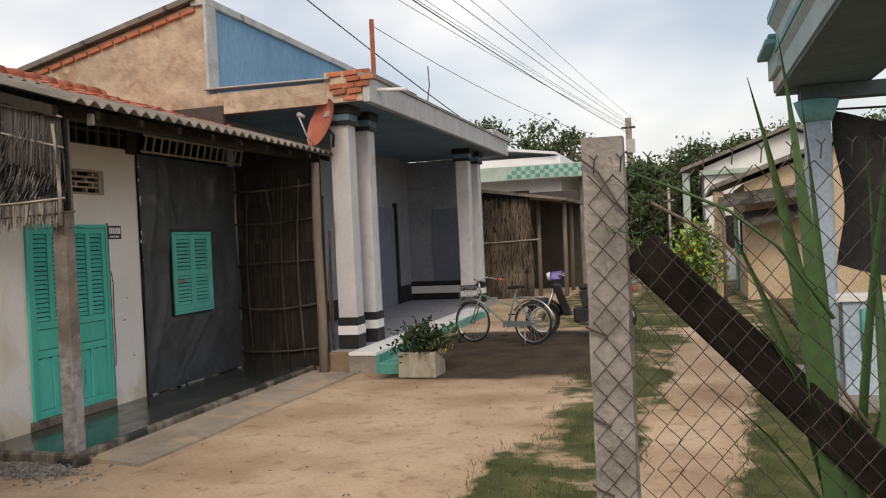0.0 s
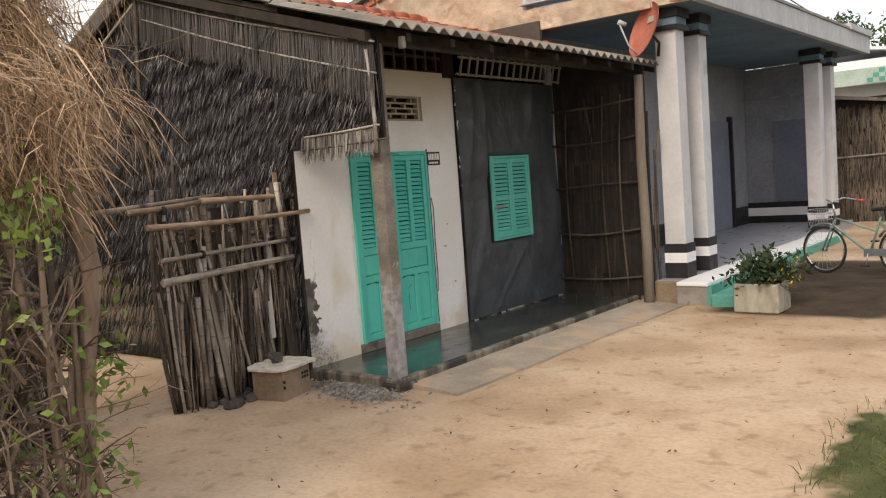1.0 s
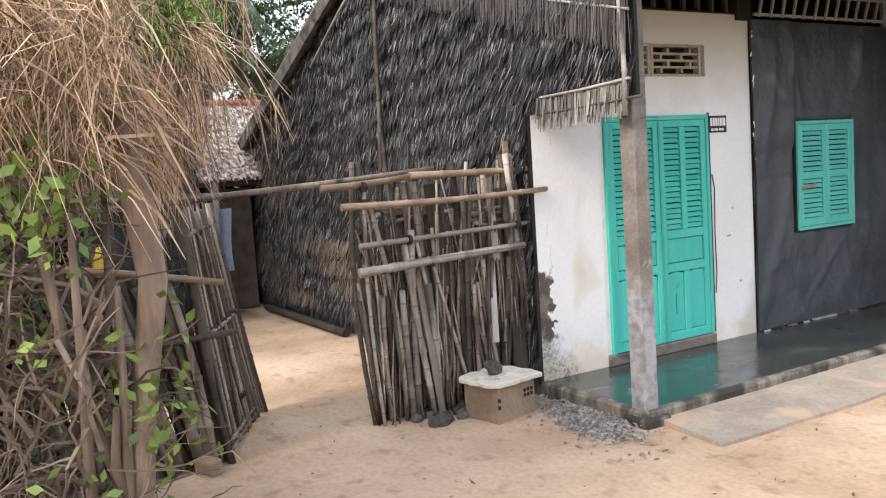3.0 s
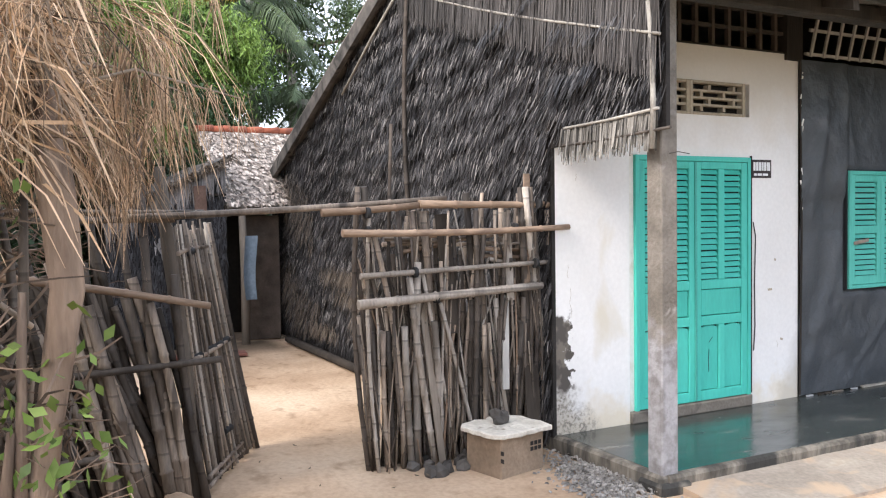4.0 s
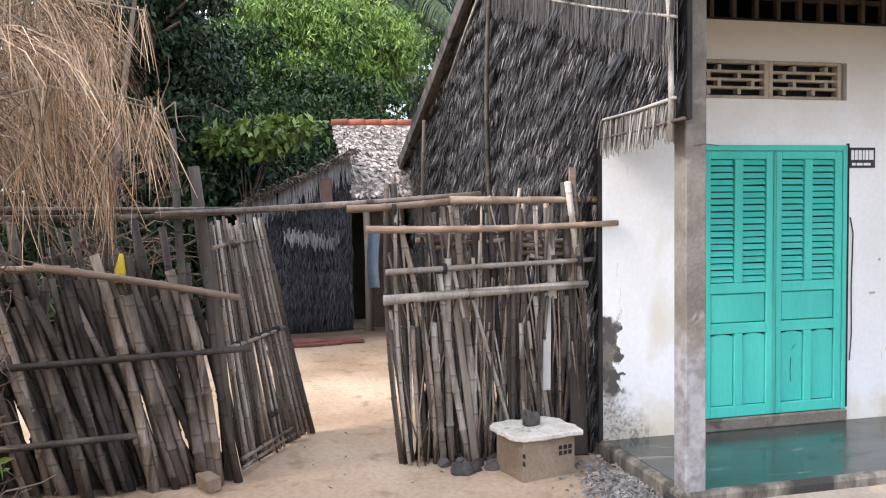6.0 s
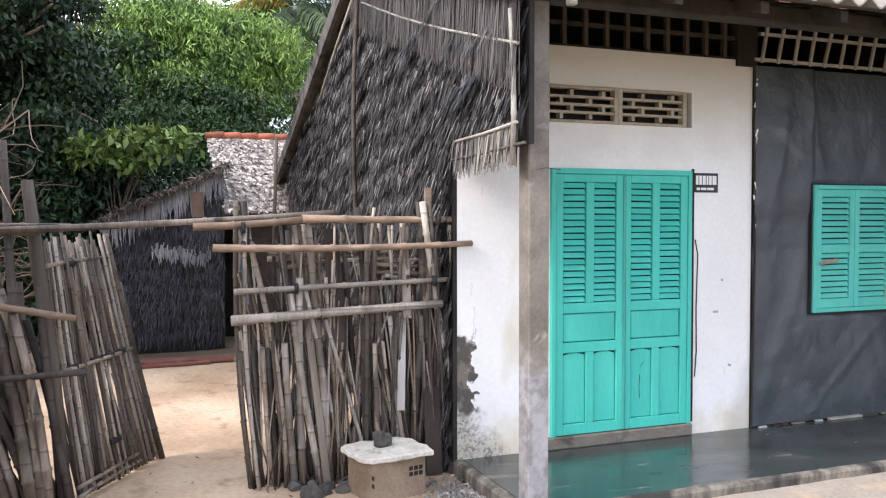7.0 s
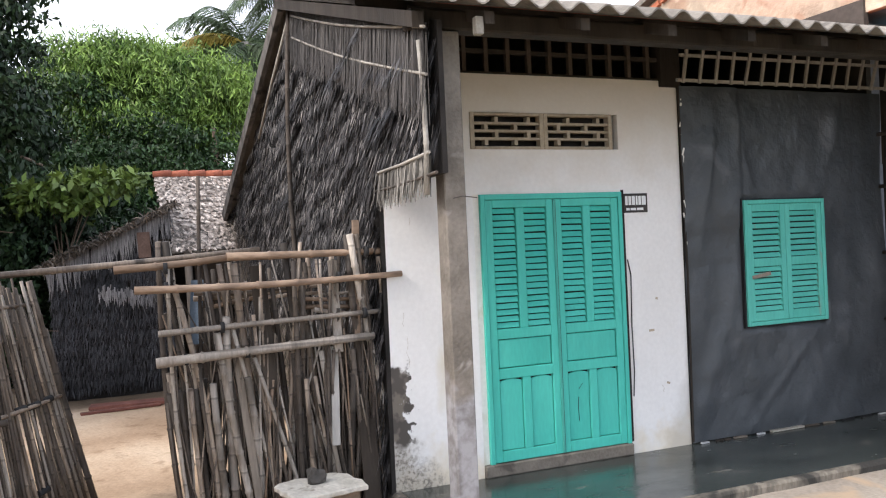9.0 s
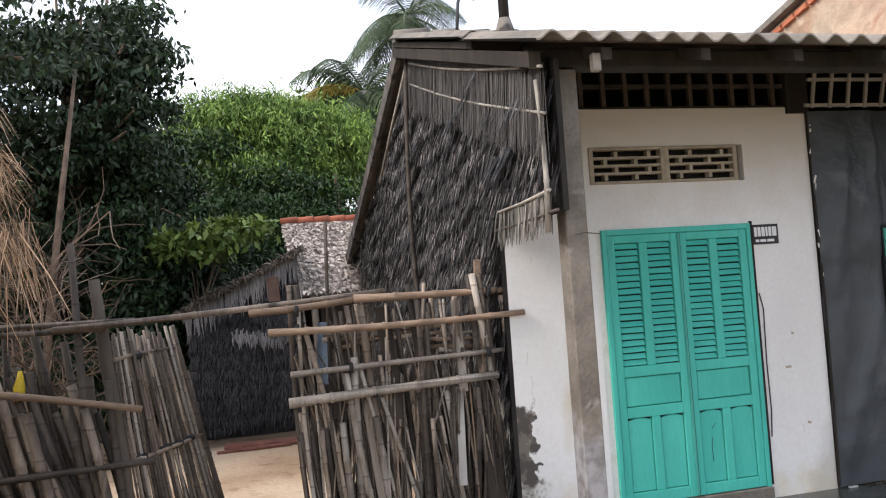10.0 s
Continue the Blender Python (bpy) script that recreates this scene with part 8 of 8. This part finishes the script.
def build_cane_plant():
    p = thing("giant_reed", (-0.02, 2.85, 0.0), "tall reed with long sword-shaped green leaves", "reed")
    o = ORIGIN[p.name]
    tips = [(-0.315, 2.235), (-0.225, 2.36), (-0.16, 2.2), (-0.42, 1.9), (-0.33, 1.55), (0.12, 2.25), (0.03, 2.05), (0.22, 1.85), (0.16, 1.45), (-0.1, 1.3), (0.3, 2.2), (-0.45, 1.35), (0.26, 1.2), (0.08, 1.7)]
    for i, (tx, tz) in enumerate(tips):
        b = Vector((-0.02 + 0.05 * rng.normal(), 2.82 + 0.05 * rng.normal(), 0.5 + 0.25 * rng.random()))
        e = Vector((tx, 2.72 + 0.12 * rng.normal(), tz))
        mid = b.lerp(e, 0.55) + Vector((-(e.x - b.x) * 0.28, 0, 0.10))
        W = (0.040, 0.058, 0.030, 0.024, 0.026)[i] if i < 5 else rng.uniform(0.014, 0.026)
        pts = [(1 - u) ** 2 * b + 2 * u * (1 - u) * mid + u * u * e for u in np.linspace(0, 1, 9)]
        side = Vector((0.95, rng.normal(0, 0.4), 0.1)).normalized()
        vs = []
        for k, q in enumerate(pts):
            w = W * (0.5 + 1.0 * math.sin(math.pi * min(1, 0.2 + 0.8 * k / 8))) * (1 - (k / 8) ** 3) + 0.001
            vs += [q - side * w / 2 + Vector((0, -0.005, 0)), q + Vector((0, 0.006, 0)), q + side * w / 2 + Vector((0, -0.005, 0))]
        part("leaf", Geo().add(vs, [(3 * k + j, 3 * k + j + 1, 3 * k + j + 4, 3 * k + j + 3) for k in range(8) for j in range(2)]), M["blade"], p, smooth=True)
    for k in range(6):
        x = -0.02 + 0.05 * rng.normal()
        part("stalk", Geo().tube([(x, 2.85 + 0.04 * rng.normal(), -0.05), (x + 0.02, 2.84, 0.5), (x, 2.82, 0.9)], [0.018, 0.015, 0.008], 6), M["blade"], p, smooth=True)
    n = 500
    root = np.stack([rng.uniform(-0.25, 1.0, n), rng.uniform(2.75, 3.2, n), np.zeros(n)], 1)
    way = rng.normal(0, 0.35, (n, 3)) + np.array([0, 0, 1.0])
    part("ground_leaves", quads("ground_leaves", blades(root, way, rng.normal(size=(n, 3)), rng.uniform(0.3, 1.0, n), 0.014, 0.2, 0.1), o, 6, BLADE), M["blade"], p, kind="stuff")


build_cane_plant()


def build_blue_house():
    h = thing("blue_porch_house", (2.5, 11, 0.0), "pale blue house with a porch column and moulded cornice", "house")
    for x, y in ((0.77, 9.0),):
        c = part("column", Geo().tube([(x, y, 0.0), (x, y, 2.80)], 0.125, 16), M["pale_blue"], h, "pale blue round column", smooth=True)
        part("capital", Geo().tube([(x, y, 2.78), (x, y, 2.86), (x, y, 2.98)], [0.14, 0.17, 0.21], 16), M["cyan"], c, smooth=True)
    # roof slab over the porch: a high moulded front and a lower end piece
    part("cornice", Geo().prism([(0.44, 5.0, 3.17), (0.44, 5.0, 3.36), (0.40, 5.0, 3.42), (0.40, 5.0, 3.62), (0.34, 5.0, 3.70), (0.34, 5.0, 3.80), (0.44, 5.0, 3.88), (0.44, 5.0, 4.3), (0.75, 5.0, 4.3), (0.75, 5.0, 3.17)], (0, 3.7, 0)), M["cyan_pale"], h, "pale cyan moulded cornice")
    part("moulding", Geo().box(0.33, 5.0, 3.71, 0.345, 8.74, 3.79), M["cyan"], h, "darker cyan moulding", bevel=0.004)
    part("moulding", Geo().box(0.385, 5.0, 3.44, 0.405, 8.72, 3.50), M["cyan"], h, bevel=0.004)
    part("end_fascia", Geo().box(0.44, 8.71, 3.17, 0.75, 9.55, 3.30), M["white_old"], h, "stained white end fascia", bevel=0.006)
    part("end_fascia", Geo().box(0.40, 8.71, 3.305, 0.75, 9.60, 3.52), M["cyan_pale"], h, bevel=0.006)
    part("end_moulding", Geo().box(0.30, 8.71, 3.525, 0.75, 9.66, 3.575), M["cyan"], h, bevel=0.006)
    part("end_moulding", Geo().box(0.33, 8.71, 3.58, 0.75, 9.63, 3.62), M["cyan"], h, bevel=0.006)
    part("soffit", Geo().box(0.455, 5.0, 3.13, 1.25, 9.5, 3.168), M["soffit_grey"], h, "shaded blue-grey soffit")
    part("roof_slab", Geo().box(0.76, 5.0, 3.172, 1.25, 9.5, 3.6), M["cyan_pale"], h)
    # added dark sheet keeps the open porch beyond the soffit dark
    part("tin_roof", Geo().prism([(1.26, 8.3, 3.35), (5.0, 8.3, 3.9), (5.0, 8.3, 3.94), (1.26, 8.3, 3.39)], (0, 1.2, 0)), M["verge"], h, "dark sheet added over the open rafters")
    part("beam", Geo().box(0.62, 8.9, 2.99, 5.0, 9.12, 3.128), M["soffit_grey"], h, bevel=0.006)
    part("low_wall", Geo().box(0.92, 8.95, 0.0, 5.0, 9.05, 1.02), M["pale_blue"], h, bevel=0.01)
    part("rail", Geo().box(0.85, 8.9, 1.02, 5.0, 9.1, 1.10), M["white"], h, bevel=0.01)
    for k in range(8):
        part("baluster", Geo().tube([(1.1 + 0.16 * k, 8.94, 0.55), (1.1 + 0.16 * k, 8.93, 0.95)], 0.03, 6), M["teal_tile"], h, smooth=True)
    part("wall", Geo().box(2.6, 9.06, 0.0, 2.75, 10.8, 2.95), M["cream"], h)
    part("end_wall", Geo().box(2.76, 9.06, 0.0, 5.0, 9.2, 2.95), M["dark_wood"], h)
    part("floor", Geo().box(0.6, 8.7, 0.0, 5.0, 10.8, 0.12), M["concrete"], h)
    g = thing("shade_net", (1.6, 9.4, 1.4), "black shade netting hanging under the cornice", "netting")
    vs = []
    for z in np.linspace(2.9, 1.35, 14):
        for x in np.linspace(1.0, 3.2, 22):
            vs.append((x + 0.05 * math.sin(z * 4), 9.35 + 0.09 * math.sin(x * 7 + z), z + 0.12 * math.sin(x * 3)))
    part("net", Geo().add(vs, [(j * 22 + i, j * 22 + i + 1, (j + 1) * 22 + i + 1, (j + 1) * 22 + i) for j in range(13) for i in range(21)]), M["rubber"], g, smooth=True)
    part("cord", Geo().tube([(0.98, 9.35, 2.93), (2.1, 9.36, 2.90), (3.22, 9.35, 2.94)], 0.012, 5), M["cable"], g, smooth=True)


# darker than the house paint: shade under the slab is put into the colour
M["soffit_grey"] = surf("shaded_blue_soffit", (0.10, 0.14, 0.17), (0.14, 0.19, 0.22), 1.5, 0.85, 0.1, 20)
M["cyan_pale"] = surf("pale_cyan_paint", (0.38, 0.50, 0.52), (0.50, 0.62, 0.63), 1.5, 0.75, 0.1, 25)
build_blue_house()


def build_lane_houses():
    for i, (y, x, w, d, hgt) in enumerate(((19.5, 0.75, 5, 4.5, 2.7), (27.0, 0.1, 5, 5, 3.6))):
        h = thing("lane_house", (x + w / 2, y + d / 2, 0.14), "low cream rendered house with grey sheet roof" if i == 0 else "white rendered house with green trim", "house")
        part("wall", Geo().prism([(x, y, 0.05), (x + w, y, 0.05), (x + w, y, hgt), (x + w / 2, y, hgt + 0.95), (x, y, hgt)], (0, d, 0)), M["cream"] if i == 0 else M["white"], h)
        part("roof", Geo().prism([(x - 0.7, y - 0.4, hgt - 0.12), (x + w / 2, y - 0.4, hgt + 1.0), (x + w + 0.5, y - 0.4, hgt - 0.1), (x + w + 0.5, y - 0.4, hgt), (x + w / 2, y - 0.4, hgt + 1.1), (x - 0.7, y - 0.4, hgt - 0.02)], (0, d + 0.8, 0)), M["fibro"], h)
        wd = part("window", Geo().box(x - 0.03, y + 1.2, 1.1, x + 0.001, y + 2.2, 2.0), M["dark_wood"], h)
        part("pane", Geo().box(x - 0.04, y + 1.28, 1.18, x - 0.031, y + 2.12, 1.92), M["glass_dark"], wd)
        part("door", Geo().box(x - 0.03, y + 2.8, 0.1, x + 0.001, y + 3.7, 2.1), M["teal_tile"], h)
        part("pillar", Geo().box(x - 0.65, y - 0.2, 0.05, x - 0.43, y + 0.02, hgt - 0.15), M["cream"] if i == 0 else M["pale_green"], h, bevel=0.01)
        if i == 0:
            # tin awnings on sticks before the old front
            for dz, dx, ln in ((2.35, 0.0, 1.6), (1.95, 0.5, 1.1)):
                part("awning", Geo().prism([(x - 0.55 + dx, y - 0.9, dz - 0.18), (x + ln + dx, y - 0.9, dz + 0.02), (x + ln + dx, y - 0.02, dz + 0.28), (x - 0.55 + dx, y - 0.02, dz + 0.10)], (0, 0, 0.03)), M["verge"], h, "rusty dark tin awning")
            part("post", Geo().tube([(x - 0.5, y - 0.85, 0.05), (x - 0.48, y - 0.85, 2.2)], 0.04, 6), M["grey_wood"], h, smooth=True)
        else:
            part("cornice", Geo().box(x - 0.15, y - 0.2, hgt - 0.25, x + w, y - 0.02, hgt - 0.1), M["pale_green"], h, "green painted cornice", bevel=0.01)
            part("cornice", Geo().box(x - 0.1, y - 0.14, 2.45, x + w, y - 0.02, 2.55), M["pale_green"], h, bevel=0.01)
            part("front_window", Geo().box(x + 0.5, y - 0.04, 1.1, x + 1.2, y - 0.01, 2.1), M["dark_wood"], h, bevel=0.006)
    s = thing("lane_shrub", (-0.32, 18.5, 0.14), "shrub with yellow-green leaves and orange flowers", "shrub")
    c = np.array([-0.32, 18.6, 1.15]) + rng.normal(0, 1, (1500, 3)) * np.array([0.24, 0.3, 0.32])
    part("foliage", quads("foliage", leaves(c[c[:, 2] > 0.2], 0.13, 0.2), ORIGIN[s.name]), M["leaf_bright"], s, kind="stuff")
    c = np.array([-0.30, 18.3, 1.15]) + rng.normal(0, 1, (60, 3)) * np.array([0.22, 0.15, 0.28])
    part("blossom", quads("blossom", leaves(c, 0.10, 0.0), ORIGIN[s.name]), M["flower"], s, kind="stuff")
    for k in range(5):
        part("stem", Geo().tube([(-0.32, 18.5, 0.1), (-0.32 + rng.normal(0, 0.2), 18.5 + rng.normal(0, 0.2), 1.2)], [0.03, 0.01], 5), M["bark"], s)


build_lane_houses()
for k, (x, y, hh, rx) in enumerate(((-1.6, 33, 4.6, 1.7), (-0.2, 38, 5.2, 2.2), (1.5, 36, 5.4, 2.0), (4.5, 42, 6.5, 3.0), (-8.0, 34, 6.6, 2.2), (-5.6, 37, 6.8, 2.2), (-11, 42, 6.5, 3.0), (9, 46, 7, 4.0), (-18, 44, 6, 4.0))):
    tree("lane_tree", (x, y), hh * 0.8, [((x, y, hh * 0.55), (rx, rx, hh * 0.36)), ((x + 0.8, y - 0.6, hh * 0.36), (rx * 0.8, rx * 0.8, hh * 0.3)), ((x - 0.5, y, hh * 0.82), (rx * 0.6, rx * 0.6, hh * 0.18))], M["leaf_far"], 14000, 0.21, "leafy green tree down the lane", clump=0.5)


def build_power_line():
    p = thing("utility_pole", (-3.1, 44, 0.14), "weathered concrete utility pole with fittings", "pole")
    part("shaft", Geo().tube([(-3.1, 44, 0.0), (-3.1, 44, 7.5)], [0.22, 0.15], 8), M["rust_pole"], p, smooth=True)
    part("crossarm", Geo().box(-3.45, 43.85, 6.95, -2.75, 43.95, 7.05), M["dark_wood"], p, bevel=0.01)
    part("fitting", Geo().box(-3.25, 43.7, 5.7, -2.8, 43.9, 6.4), M["pvc"], p, bevel=0.02)
    q = thing("utility_pole", (-8.4, -8.0, 0.0), "weathered concrete utility pole with fittings", "pole")
    part("shaft", Geo().tube([(-8.4, -8, 0.0), (-8.4, -8, 8.6)], [0.22, 0.15], 8), M["rust_pole"], q, smooth=True)
    part("crossarm", Geo().box(-9.6, -8.1, 7.9, -7.0, -8.0, 8.05), M["dark_wood"], q, bevel=0.01)
    for k, (dx, z, r) in enumerate(((-0.9, 8.1, 0.007), (-0.45, 8.1, 0.007), (-0.25, 8.1, 0.006), (0.1, 7.7, 0.013), (0.45, 8.1, 0.009), (0.9, 8.1, 0.007), (1.4, 8.3, 0.006))):
        a, b = Vector((-3.1 + dx * 0.3, 44, z - 1.0)), Vector((-8.4 + dx * 1.3, -8, z))
        pts = [a.lerp(b, u) - Vector((0, 0, 1.6 * u * (1 - u))) for u in np.linspace(0, 1, 25)]
        w = thing("overhead_wire", tuple(a), "thin black overhead power wire", "wire", "wires over the lane")
        part("wire", Geo().tube(pts, r, 4), M["cable"], w)
    w = thing("service_cable", (-5.0, 17.0, 4.2), "thin black service cable running to the porch slab", "wire")
    pts = [Vector((-4.9, 18.0, 4.25)).lerp(Vector((-7.6, 4.5, 8.0)), u) - Vector((0, 0, 0.8 * u * (1 - u))) for u in np.linspace(0, 1, 14)]
    part("wire", Geo().tube(pts, 0.010, 4), M["cable"], w)
    w = thing("mast_wire", (-5.5, 13.6, 5.5), "thin wire strung from the red mast", "wire")
    pts = [Vector((-5.5, 13.6, 5.5)).lerp(Vector((-3.4, 30.0, 5.2)), u) - Vector((0, 0, 1.0 * u * (1 - u))) for u in np.linspace(0, 1, 12)]
    part("wire", Geo().tube(pts, 0.006, 4), M["cable"], w)
    s = thing("lane_stake", (-0.95, 26, 0.14), "pale thin stake with a crosspiece", "stake")
    part("shaft", Geo().tube([(-0.95, 26, 0.1), (-0.95, 26, 3.1)], 0.04, 6), M["stick"], s, smooth=True)
    part("crosspiece", Geo().tube([(-1.1, 26, 2.6), (-0.8, 26, 2.62)], 0.025, 5), M["stick"], s, smooth=True)


M["rust_pole"] = surf("weathered_pole", (0.24, 0.20, 0.17), (0.36, 0.31, 0.27), 3, 0.9, 0.3, 20)
build_power_line()


# ---- small growth and litter on the ground ----
def build_ground_cover():
    n = 70000
    x = rng.uniform(-2.6, 3.0, n)
    y = 2.6 + 13 * rng.random(n) ** 1.5
    g = np.array([turf_at(a, b) for a, b in zip(x, y)])
    patch = np.array([noise.noise(Vector((a * 1.7, b * 1.7, 5))) for a, b in zip(x, y)])
    ok = rng.random(n) < np.clip(g * (0.55 + 1.1 * patch), 0, 1)
    x, y = x[ok], y[ok]
    n = len(x)
    z = np.array([lift(a, b) for a, b in zip(x, y)])
    root = np.stack([x, y, z - 0.01], 1)
    way = rng.normal(0, 0.45, (n, 3)) + np.array([0, 0, 0.9])
    me = quads("grass", blades(root, way, rng.normal(size=(n, 3)), rng.uniform(0.05, 0.16, n), 0.006, 0.25, 0.15), (0, 0, 0), 6, BLADE)
    me.materials.append(M["grass"])
    tagged(new("grass", me), "short rough grass on the lane verges", "grass", kind="stuff")
    n = 380
    c = np.stack([rng.uniform(-8, -1.5, n), rng.uniform(1.5, 11, n), np.full(n, 0.02)], 1)
    c = c[(c[:, 0] > -5.0) | (c[:, 1] < 6.0)]
    d = rng.normal(size=(len(c), 3)) * np.array([1, 1, 0.1])
    d = unit(d)
    s = np.stack([-d[:, 1], d[:, 0], np.zeros(len(c))], 1)
    L = rng.uniform(0.015, 0.05, len(c))[:, None]
    c[:, 2] += np.array([0.035 * noise.noise(Vector((a * 0.7, b * 0.7, 0.3))) for a, b in zip(c[:, 0], c[:, 1])])
    v = np.stack([c, c + d * L * 0.5 + s * L * 0.25, c + d * L + np.array([0, 0, 0.008]), c + d * L * 0.5 - s * L * 0.25], 1)
    me = quads("litter", v)
    me.materials.append(M["dead_leaf"])
    tagged(new("leaf_litter", me), "dry leaf bits scattered on the sand", "litter", kind="stuff")


build_ground_cover()
